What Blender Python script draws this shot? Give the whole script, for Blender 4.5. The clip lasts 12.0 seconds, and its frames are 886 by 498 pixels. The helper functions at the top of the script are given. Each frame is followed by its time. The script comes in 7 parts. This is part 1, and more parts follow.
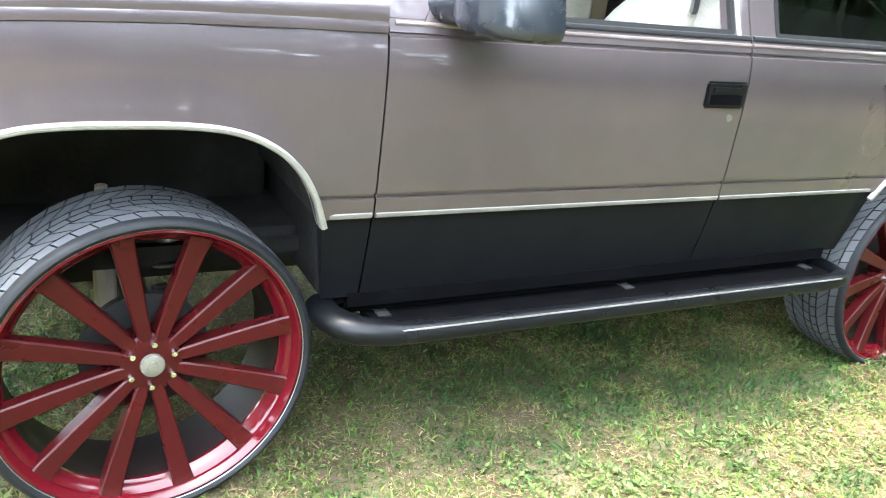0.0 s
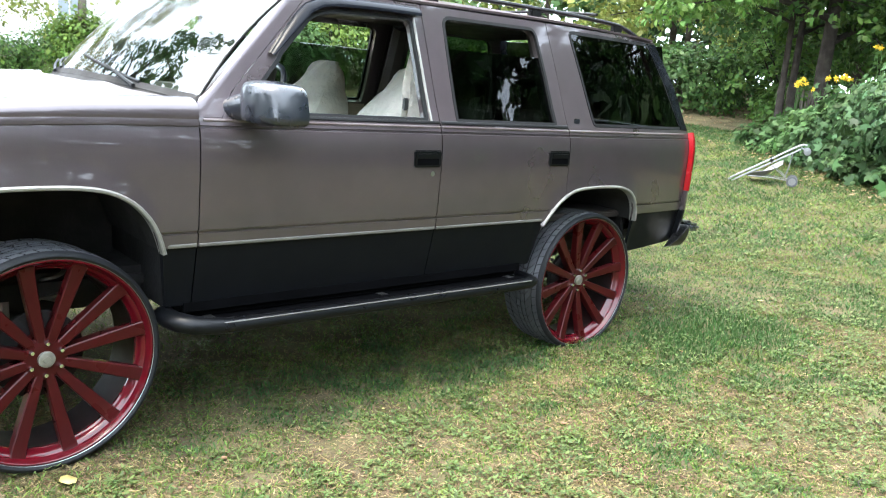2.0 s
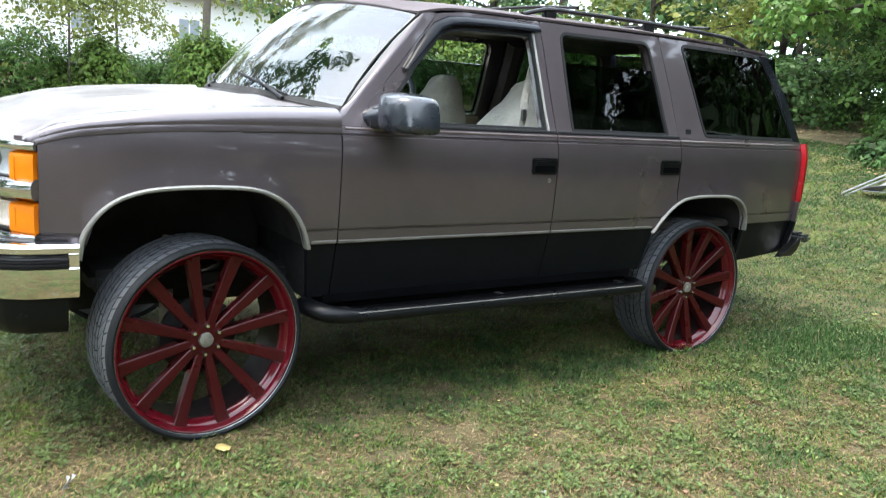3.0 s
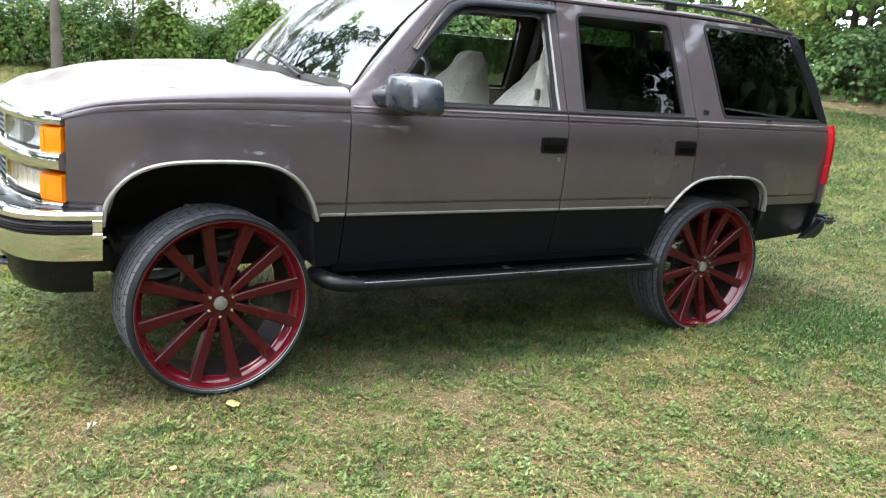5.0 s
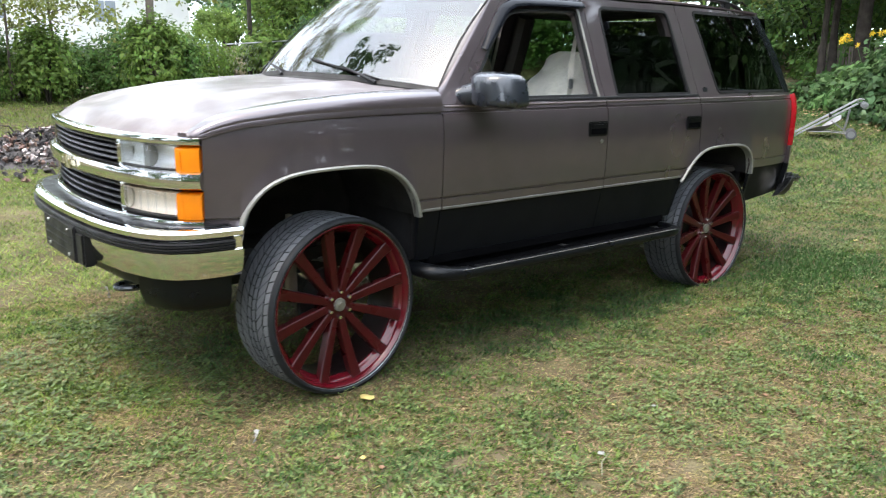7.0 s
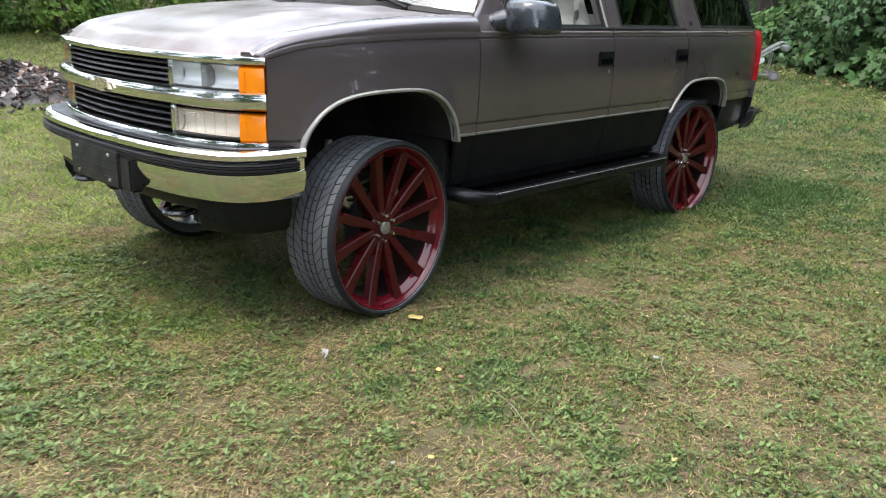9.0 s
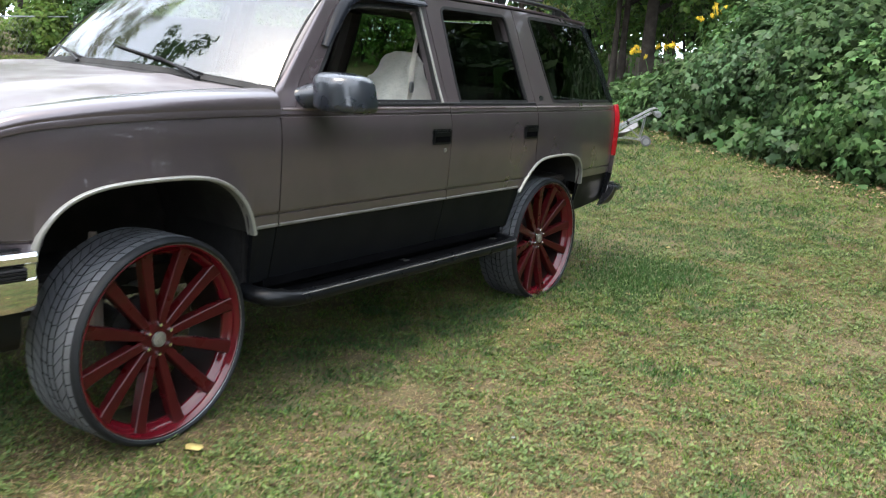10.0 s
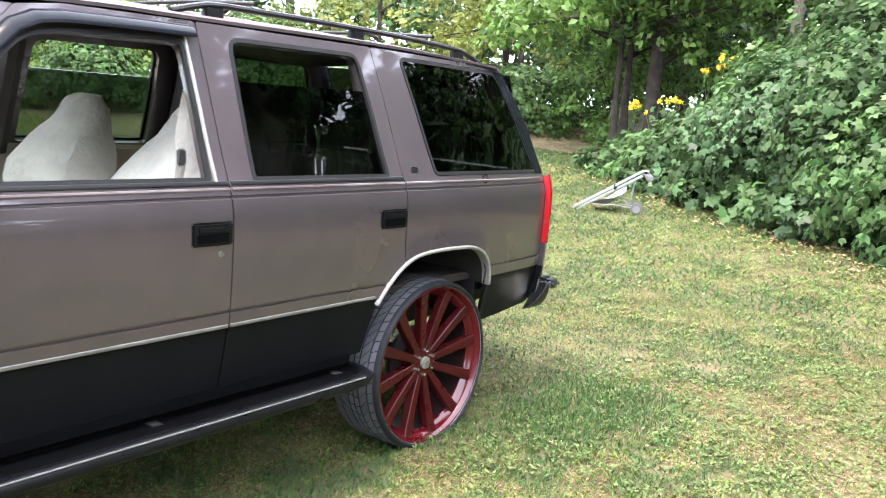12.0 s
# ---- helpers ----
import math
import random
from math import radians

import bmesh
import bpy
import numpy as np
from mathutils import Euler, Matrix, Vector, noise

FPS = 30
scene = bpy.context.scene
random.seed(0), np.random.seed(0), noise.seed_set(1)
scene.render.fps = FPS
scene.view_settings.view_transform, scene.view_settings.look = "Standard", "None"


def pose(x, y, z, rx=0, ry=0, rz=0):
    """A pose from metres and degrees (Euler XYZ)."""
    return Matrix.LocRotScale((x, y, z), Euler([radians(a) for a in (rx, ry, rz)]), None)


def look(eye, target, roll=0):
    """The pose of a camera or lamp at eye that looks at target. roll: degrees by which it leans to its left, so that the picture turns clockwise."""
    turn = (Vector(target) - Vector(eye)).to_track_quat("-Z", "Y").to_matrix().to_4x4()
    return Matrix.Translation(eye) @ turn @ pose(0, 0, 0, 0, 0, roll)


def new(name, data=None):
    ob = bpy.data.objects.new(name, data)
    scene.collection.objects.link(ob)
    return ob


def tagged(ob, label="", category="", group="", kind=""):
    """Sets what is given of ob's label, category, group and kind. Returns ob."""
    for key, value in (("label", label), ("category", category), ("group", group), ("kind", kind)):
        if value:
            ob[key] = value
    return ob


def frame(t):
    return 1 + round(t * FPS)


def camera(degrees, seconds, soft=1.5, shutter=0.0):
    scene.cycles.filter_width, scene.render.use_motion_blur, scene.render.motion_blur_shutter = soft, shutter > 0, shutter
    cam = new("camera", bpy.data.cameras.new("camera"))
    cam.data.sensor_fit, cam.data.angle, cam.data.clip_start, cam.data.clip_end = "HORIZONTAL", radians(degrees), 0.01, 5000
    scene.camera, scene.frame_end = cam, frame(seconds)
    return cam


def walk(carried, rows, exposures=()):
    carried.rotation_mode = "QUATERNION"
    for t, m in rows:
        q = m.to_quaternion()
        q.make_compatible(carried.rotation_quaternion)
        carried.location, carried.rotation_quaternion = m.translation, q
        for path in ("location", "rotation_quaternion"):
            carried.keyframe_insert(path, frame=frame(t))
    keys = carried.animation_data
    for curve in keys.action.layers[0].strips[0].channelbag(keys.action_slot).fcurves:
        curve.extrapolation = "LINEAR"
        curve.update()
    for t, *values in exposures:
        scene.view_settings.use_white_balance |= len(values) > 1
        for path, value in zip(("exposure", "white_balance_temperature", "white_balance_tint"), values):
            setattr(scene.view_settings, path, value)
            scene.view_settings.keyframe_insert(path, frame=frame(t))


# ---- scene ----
cam = camera(57.2, 12.0, soft=1.0, shutter=0.25)
PATH = [
    (0, (-0.258, -1.933, 1.487), (0.646, -0.288, 0.797), 6.5),
    (0.5, (-0.432, -2.297, 1.493), (0.517, -0.637, 0.905), 6.1),
    (1, (-0.674, -2.546, 1.433), (0.452, -0.991, 0.871), 6.0),
    (1.5, (-0.777, -2.785, 1.472), (0.489, -1.312, 0.997), 5.3),
    (2, (-0.785, -3.072, 1.475), (0.505, -1.591, 1.096), 3.9),
    (2.5, (-0.873, -3.16, 1.481), (0.271, -1.55, 1.165), 2.6),
    (3, (-1.024, -3.208, 1.447), (0.082, -1.58, 1.09), 3.7),
    (3.2, (-1.077, -3.241, 1.425), (0.037, -1.632, 1.01), 3.9),
    (4.8, (-0.874, -3.48, 1.514), (0.083, -1.794, 1.024), 4.6),
    (5, (-0.887, -3.466, 1.536), (0.089, -1.779, 1.087), 4.5),
    (5.5, (-1.095, -3.342, 1.515), (0.06, -1.753, 1.143), 4.2),
    (6, (-1.394, -3.236, 1.508), (-0.134, -1.724, 1.15), 2.0),
    (6.5, (-1.662, -3.22, 1.497), (-0.395, -1.72, 1.114), -0.9),
    (7, (-1.943, -3.089, 1.482), (-0.695, -1.587, 1.05), 0.3),
    (7.2, (-2.104, -2.992, 1.466), (-0.855, -1.495, 1.018), 0.4),
    (8.8, (-2.62, -2.827, 1.391), (-1.217, -1.503, 0.861), 0.2),
    (9, (-2.531, -2.715, 1.382), (-1.118, -1.411, 0.83), 1.2),
    (9.5, (-2.245, -2.631, 1.446), (-0.694, -1.481, 0.926), 2.9),
    (10, (-1.814, -2.649, 1.516), (-0.228, -1.511, 1.081), 3.3),
    (10.5, (-1.407, -2.585, 1.543), (0.23, -1.487, 1.205), 5.0),
    (11, (-0.941, -2.557, 1.571), (0.776, -1.567, 1.309), 4.8),
    (11.5, (-0.451, -2.537, 1.587), (1.115, -1.326, 1.302), 3.7),
    (12, (-0.008, -2.404, 1.587), (1.551, -1.191, 1.276), 3.4),
]
EXPOSURES = [(0.0, 2.13, 6650, 8), (0.5, 2.1, 6650, 8), (1.0, 1.03, 6650, 8), (1.5, 0.83, 6650, 8), (2.0, 1.06, 6650, 8), (2.5, 0.8, 6650, 8), (3.0, 0.44, 6650, 8), (5.0, 0.73, 6850, 11), (6.0, 0.67, 6850, 11), (6.5, 0.52, 6850, 11), (7.0, 0.29, 6850, 11), (9.0, 0.09, 6850, 11), (10.0, 0.23, 6850, 11), (10.5, 0.45, 6850, 12), (11.0, 0.70, 6850, 15), (11.5, 1.17, 6850, 16), (12.0, 1.40, 6850, 18)]
walk(cam, [(t, look(eye, target, roll)) for t, eye, target, roll in PATH], exposures=EXPOSURES)

# ---- daylight: a bright hazy sky and a soft high sun ----
world = bpy.data.worlds.new("sky")
scene.world = world
world.use_nodes = True
wn, wl = world.node_tree.nodes, world.node_tree.links
wn.clear()
sky = wn.new("ShaderNodeTexSky")
sky.sky_type = "NISHITA"
sky.sun_disc = False
sky.sun_elevation, sky.sun_rotation = radians(70), radians(280)
sky.air_density, sky.dust_density, sky.ozone_density = 1.0, 7.0, 1.0
haze = wn.new("ShaderNodeMix")
haze.data_type = "RGBA"
haze.inputs["Factor"].default_value = 0.70
haze.inputs["B"].default_value = (9.4, 10.9, 13.0, 1)
bg = wn.new("ShaderNodeBackground")
bg.inputs["Strength"].default_value = 0.42
wout = wn.new("ShaderNodeOutputWorld")
wl.new(sky.outputs["Color"], haze.inputs["A"])
wl.new(haze.outputs["Result"], bg.inputs["Color"])
wl.new(bg.outputs["Background"], wout.inputs["Surface"])
sun = new("sun", bpy.data.lights.new("sun", "SUN"))
sun.data.energy, sun.data.angle, sun.data.color = 2.7, radians(24), (1.0, 0.95, 0.83)
sun.matrix_world = look((-0.33 * 9, 0.07 * 9, 0.94 * 9), (0, 0, 0))

# ---- tools ----
YC = 0.89                      # centre line of the truck; x runs to its tail, y away from the open lawn
BASE = {}


def ground_z(x, y):
    sp = lambda v: np.log1p(np.exp(np.clip(v * 2, -40, 200))) / 2
    z = 0.075 * sp(x - 2.8) + 0.06 * sp(y - 1.2)
    top = 2.6
    z = top - np.log1p(np.exp(np.clip((top - z) * 3, -40, 40))) / 3
    return z


def smooth_lerp(v, xs, ys):
    """Piecewise cubic through the knots."""
    xs, ys = np.asarray(xs, float), np.asarray(ys, float)
    v = np.clip(np.asarray(v, float), xs[0], xs[-1])
    m = np.gradient(ys, xs)
    i = np.clip(np.searchsorted(xs, v) - 1, 0, len(xs) - 2)
    h = xs[i + 1] - xs[i]
    t = (v - xs[i]) / h
    return (2 * t**3 - 3 * t**2 + 1) * ys[i] + (t**3 - 2 * t**2 + t) * h * m[i] + (3 * t**2 - 2 * t**3) * ys[i + 1] + (t**3 - t**2) * h * m[i + 1]


def mesh_from(name, verts, faces, smooth=35, clean=True):
    me = bpy.data.meshes.new(name)
    me.from_pydata([tuple(map(float, v)) for v in verts], [], faces)
    if clean:
        bm = bmesh.new()
        bm.from_mesh(me)
        bmesh.ops.remove_doubles(bm, verts=bm.verts, dist=0.0004)
        bmesh.ops.dissolve_degenerate(bm, edges=bm.edges, dist=0.0003)
        bm.to_mesh(me)
        bm.free()
    if smooth:
        me.shade_smooth()
        me.set_sharp_from_angle(angle=radians(smooth))
    return me


def fast_mesh(name, verts, tris, smooth=False):
    """A large triangle mesh from arrays."""
    me = bpy.data.meshes.new(name)
    n, k = len(verts), len(tris)
    me.vertices.add(n)
    me.vertices.foreach_set("co", np.ascontiguousarray(verts, np.float32).ravel())
    me.loops.add(3 * k)
    me.loops.foreach_set("vertex_index", np.ascontiguousarray(tris, np.int32).ravel())
    me.polygons.add(k)
    me.polygons.foreach_set("loop_start", np.arange(0, 3 * k, 3, dtype=np.int32))
    me.update(calc_edges=True)
    if smooth:
        me.shade_smooth()
    return me


def thing(name, at, label, category, group="", kind=""):
    ob = new(name)
    ob.empty_display_size = 0.2
    ob.location = at
    BASE[ob.name] = Vector(at)
    return tagged(ob, label, category, group, kind)


def part(name, data, material, parent, label=""):
    """One mesh under a thing or a part; vertices are given in the world."""
    if isinstance(data, bmesh.types.BMesh):
        me = bpy.data.meshes.new(name)
        data.to_mesh(me)
        data.free()
        me.shade_smooth()
        me.set_sharp_from_angle(angle=radians(35))
        data = me
    ob = new(name, data)
    ob.parent = parent
    if parent.name in BASE:
        ob.location = -BASE[parent.name]
    if not data.materials:
        for m in material if isinstance(material, (list, tuple)) else [material]:
            data.materials.append(m)
    if label:
        tagged(ob, label)
    return ob


def solo(name, data, material, label, category, group="", kind=""):
    ob = new(name, data)
    if isinstance(data, bpy.types.Mesh) and not data.materials:
        data.materials.append(material)
    return tagged(ob, label, category, group, kind)


def grid(fn, us, vs, thick=0.0, flip=False, name="panel", smooth=35):
    """A sheet of fn(u, v) -> xyz; with thickness it gets a back and edges."""
    P = [[Vector(fn(u, v)) for v in vs] for u in us]
    nu, nv = len(us), len(vs)
    verts = [p for row in P for p in row]
    faces = [(i * nv + j, (i + 1) * nv + j, (i + 1) * nv + j + 1, i * nv + j + 1) for i in range(nu - 1) for j in range(nv - 1)]
    if flip:
        faces = [f[::-1] for f in faces]
    me = mesh_from(name, verts, faces, 0)
    if thick:
        bm = bmesh.new()
        bm.from_mesh(me)
        bm.normal_update()
        solid(bm, thick)
        bm.to_mesh(me)
        bm.free()
    me.shade_smooth()
    me.set_sharp_from_angle(angle=radians(smooth))
    return me


def solid(bm, thick):
    """Gives an open sheet a back, thick metres behind its front."""
    bm.normal_update()
    front = list(bm.faces)
    back = {v: bm.verts.new(v.co - v.normal * thick) for v in list(bm.verts)}
    rims = [e for e in bm.edges if len(e.link_faces) == 1]
    rim_loops = []
    for e in rims:
        f = e.link_faces[0]
        for l in f.loops:
            if l.edge == e:
                rim_loops.append((l.vert, l.link_loop_next.vert, f.material_index))
    for f in front:
        g = bm.faces.new([back[v] for v in reversed(f.verts)])
        g.material_index = f.material_index
    for a, b, mi in rim_loops:
        g = bm.faces.new((b, a, back[a], back[b]))
        g.material_index = mi


def ring(outer, inner, surf, n=10, depth=0.0, name="frame"):
    """A band between two closed outlines of equally many corners, laid on surf(x, z) -> xyz."""
    def sample(c):
        out = []
        for a, b in zip(c, c[1:] + c[:1]):
            out += [(a[0] + (b[0] - a[0]) * k / n, a[1] + (b[1] - a[1]) * k / n) for k in range(n)]
        return out
    A, B = sample(outer), sample(inner)
    m = len(A)
    rows = [[(a[0] + (b[0] - a[0]) * s, a[1] + (b[1] - a[1]) * s) for a, b in zip(A, B)] for s in (0, 0.3, 0.7, 1)]
    bm = bmesh.new()
    V = [[bm.verts.new(surf(*p)) for p in row] for row in rows]
    for r0, r1 in zip(V, V[1:]):
        for i in range(m):
            bm.faces.new((r0[i], r0[(i + 1) % m], r1[(i + 1) % m], r1[i]))
    bmesh.ops.recalc_face_normals(bm, faces=bm.faces)
    if depth:
        bm.normal_update()
        if sum(f.normal.y for f in bm.faces) > 0:
            bmesh.ops.reverse_faces(bm, faces=bm.faces)
        solid(bm, depth)
    return bm


def patch(outline, surf, name="pane", n=10, thick=0.004):
    """A closed outline filled as a fan of rings on surf."""
    pts = []
    for a, b in zip(outline, outline[1:] + outline[:1]):
        pts += [(a[0] + (b[0] - a[0]) * k / n, a[1] + (b[1] - a[1]) * k / n) for k in range(n)]
    cx, cz = np.mean([p[0] for p in pts]), np.mean([p[1] for p in pts])
    bm = bmesh.new()
    V = [[bm.verts.new(surf(cx + (p[0] - cx) * s, cz + (p[1] - cz) * s)) for p in pts] for s in (1, 0.66, 0.33)]
    c = bm.verts.new(surf(cx, cz))
    m = len(pts)
    for r0, r1 in zip(V, V[1:]):
        for i in range(m):
            bm.faces.new((r0[i], r0[(i + 1) % m], r1[(i + 1) % m], r1[i]))
    for i in range(m):
        bm.faces.new((V[-1][i], V[-1][(i + 1) % m], c))
    bmesh.ops.recalc_face_normals(bm, faces=bm.faces)
    bm.normal_update()
    if sum(f.normal.y for f in bm.faces) > 0:
        bmesh.ops.reverse_faces(bm, faces=bm.faces)
    if thick:
        solid(bm, thick)
    return bm


def rounded(corners, r=0.05, n=5):
    """An outline with its corners rounded."""
    out = []
    m = len(corners)
    for i, c in enumerate(corners):
        rr = r[i] if isinstance(r, (list, tuple)) else r
        p, q = Vector(corners[i - 1]), Vector(corners[(i + 1) % m])
        c = Vector(c)
        a, b = c + (p - c).normalized() * rr, c + (q - c).normalized() * rr
        for k in range(n + 1):
            t = k / n
            out.append(tuple(a * (1 - t) ** 2 + c * 2 * t * (1 - t) + b * t**2))
    return out


def tube(points, radius, n=10, closed=False, bm=None, flat=1.0):
    """A round bar along points; radius one number or one for each point."""
    bm = bm or bmesh.new()
    pts = [Vector(p) for p in points]
    rad = radius if isinstance(radius, (list, tuple)) else [radius] * len(pts)
    rings, m = [], len(pts)
    side = None
    for i, p in enumerate(pts):
        d = (pts[(i + 1) % m] - pts[i - 1]) if closed else (pts[min(i + 1, m - 1)] - pts[max(i - 1, 0)])
        d.normalize()
        if side is None:
            side = d.orthogonal().normalized() if abs(d.z) > 0.9 else d.cross(Vector((0, 0, 1))).normalized()
        side = (side - d * side.dot(d)).normalized()
        up = side.cross(d)
        rings.append([bm.verts.new(p + side * math.cos(a) * rad[i] + up * math.sin(a) * rad[i] * flat) for a in (2 * math.pi * k / n for k in range(n))])
    for a, b in zip(rings, rings[1:] + (rings[:1] if closed else [])):
        for k in range(n):
            bm.faces.new((a[k], a[(k + 1) % n], b[(k + 1) % n], b[k]))
    if not closed:
        bm.faces.new(rings[0][::-1])
        bm.faces.new(rings[-1])
    bmesh.ops.recalc_face_normals(bm, faces=bm.faces)
    return bm


def box(at, size, bevel=0.01, bm=None, turn=None, seg=2):
    bm = bm or bmesh.new()
    m = Matrix.Translation(at) @ (turn or Matrix.Identity(4)) @ Matrix.Diagonal((*size, 1))
    made = bmesh.ops.create_cube(bm, size=1, matrix=m)
    if bevel:
        es = list({e for v in made["verts"] for e in v.link_edges})
        bmesh.ops.bevel(bm, geom=es, offset=bevel, segments=seg, affect="EDGES", clamp_overlap=True)
    return bm


def lathe(profile, at=(0, 0, 0), n=64, axis="y", bm=None, closed=False):
    """Turns (radius, along) points round an axis through at."""
    bm = bm or bmesh.new()
    rows = []
    for r, h in profile:
        row = []
        for k in range(n):
            a = 2 * math.pi * k / n
            c, s = r * math.cos(a), r * math.sin(a)
            v = {"y": (c, h, s), "z": (c, s, h), "x": (h, c, s)}[axis]
            row.append(bm.verts.new(Vector(v) + Vector(at)))
        rows.append(row)
    for a, b in zip(rows, rows[1:] + (rows[:1] if closed else [])):
        for k in range(n):
            bm.faces.new((a[k], a[(k + 1) % n], b[(k + 1) % n], b[k]))
    bmesh.ops.remove_doubles(bm, verts=bm.verts, dist=0.0002)
    bmesh.ops.recalc_face_normals(bm, faces=bm.faces)
    return bm


def far_side(bm):
    """Mirrors a bmesh to the truck's far side."""
    for v in bm.verts:
        v.co.y = 2 * YC - v.co.y
    bmesh.ops.reverse_faces(bm, faces=bm.faces)
    return bm


def far_mesh(me):
    bm = bmesh.new()
    bm.from_mesh(me)
    far_side(bm)
    out = bpy.data.meshes.new(me.name)
    bm.to_mesh(out)
    bm.free()
    for m in me.materials:
        out.materials.append(m)
    return out

# ---- materials ----
def material(name, base, rough=0.5, metal=0.0, coat=0.0, vary=0.15, scale=6.0, fine=60.0, bump=0.0, rough_vary=0.1, island=0.0, second=None, second_scale=1.0, second_amount=0.5, sheen=0.0, spec=0.5, through_light=0.0, coat_rough=0.04):
    """Principled surface with two scales of colour change, uneven gloss and relief."""
    m = bpy.data.materials.new(name)
    m.use_nodes = True
    n, l = m.node_tree.nodes, m.node_tree.links
    p = n["Principled BSDF"]
    out = n["Material Output"]
    co = n.new("ShaderNodeNewGeometry")
    pos = co.outputs["Position"]

    def noise_at(s, detail=4.0):
        t = n.new("ShaderNodeTexNoise")
        t.inputs["Scale"].default_value, t.inputs["Detail"].default_value = s, detail
        l.new(pos, t.inputs["Vector"])
        return t.outputs["Fac"]

    def mixed(fac, a, b, mode="MIX"):
        x = n.new("ShaderNodeMix")
        x.data_type, x.blend_type = "RGBA", mode
        for key, v in (("Factor", fac), ("A", a), ("B", b)):
            if isinstance(v, (int, float)):
                x.inputs[key].default_value = v
            elif isinstance(v, tuple):
                x.inputs[key].default_value = (*v[:3], 1)
            else:
                l.new(v, x.inputs[key])
        return x.outputs["Result"]

    def ranged(v, lo, hi, a=0.3, b=0.7):
        r = n.new("ShaderNodeMapRange")
        r.inputs["From Min"].default_value, r.inputs["From Max"].default_value = a, b
        r.inputs["To Min"].default_value, r.inputs["To Max"].default_value = lo, hi
        l.new(v, r.inputs["Value"])
        return r.outputs["Result"]

    col = (*base, 1)
    big, small = noise_at(scale), noise_at(fine, 3.0)
    colour = base
    if second:
        colour = mixed(ranged(noise_at(second_scale, 5.0), 0, second_amount, 0.42, 0.62), base, second)
    dark = tuple(c * (1 - vary) for c in (1, 1, 1))
    colour = mixed(ranged(big, 0, 1), colour, mixed(1.0, colour, dark, "MULTIPLY"))
    colour = mixed(ranged(small, 0, 0.6), colour, mixed(1.0, colour, tuple(1 + vary * 0.8 for _ in range(3)), "MULTIPLY"))
    if island:
        hs = n.new("ShaderNodeHueSaturation")
        l.new(colour, hs.inputs["Color"])
        r = co.outputs["Random Per Island"]
        l.new(ranged(r, 1 - island, 1 + island, 0, 1), hs.inputs["Value"])
        fr = n.new("ShaderNodeMath")
        fr.operation = "FRACT"
        mu = n.new("ShaderNodeMath")
        mu.operation, mu.inputs[1].default_value = "MULTIPLY", 17.3
        l.new(r, mu.inputs[0])
        l.new(mu.outputs[0], fr.inputs[0])
        l.new(ranged(fr.outputs[0], 0.5 - island * 0.05, 0.5 + island * 0.03, 0, 1), hs.inputs["Hue"])
        colour = hs.outputs["Color"]
    if isinstance(colour, tuple):
        p.inputs["Base Color"].default_value = col
    else:
        l.new(colour, p.inputs["Base Color"])
    p.inputs["Metallic"].default_value = metal
    l.new(ranged(big, max(0.02, rough - rough_vary), min(1, rough + rough_vary)), p.inputs["Roughness"])
    p.inputs["Coat Weight"].default_value, p.inputs["Coat Roughness"].default_value = coat, coat_rough
    p.inputs["Specular IOR Level"].default_value = spec
    if sheen:
        p.inputs["Sheen Weight"].default_value = sheen
    if bump:
        b = n.new("ShaderNodeBump")
        b.inputs["Strength"].default_value, b.inputs["Distance"].default_value = 1.0, bump
        l.new(small, b.inputs["Height"])
        l.new(b.outputs["Normal"], p.inputs["Normal"])
    if through_light:
        tr = n.new("ShaderNodeBsdfTranslucent")
        l.new(colour, tr.inputs["Color"])
        mx = n.new("ShaderNodeMixShader")
        mx.inputs["Fac"].default_value = through_light
        l.new(p.outputs["BSDF"], mx.inputs[1])
        l.new(tr.outputs["BSDF"], mx.inputs[2])
        l.new(mx.outputs["Shader"], out.inputs["Surface"])
    return m


def glass(name, tint, ior=1.5, rough=0.0):
    """Thin pane: tinted see-through with gloss on it."""
    m = bpy.data.materials.new(name)
    m.use_nodes = True
    n, l = m.node_tree.nodes, m.node_tree.links
    n.remove(n["Principled BSDF"])
    t, g, f, x = (n.new("ShaderNode" + k) for k in ("BsdfTransparent", "BsdfGlossy", "LayerWeight", "MixShader"))
    t.inputs["Color"].default_value = (*tint, 1)
    g.inputs["Roughness"].default_value = rough
    f.inputs["Blend"].default_value = 0.5
    f0 = ((ior - 1) / (ior + 1)) ** 2
    p5, gain = n.new("ShaderNodeMath"), n.new("ShaderNodeMath")
    p5.operation, p5.inputs[1].default_value = "POWER", 5.0
    gain.operation, gain.inputs[1].default_value, gain.inputs[2].default_value = "MULTIPLY_ADD", 1 - f0, f0
    l.new(f.outputs["Facing"], p5.inputs[0])
    l.new(p5.outputs[0], gain.inputs[0])
    l.new(gain.outputs[0], x.inputs["Fac"])
    l.new(t.outputs["BSDF"], x.inputs[1])
    l.new(g.outputs["BSDF"], x.inputs[2])
    l.new(x.outputs["Shader"], n["Material Output"].inputs["Surface"])
    return m


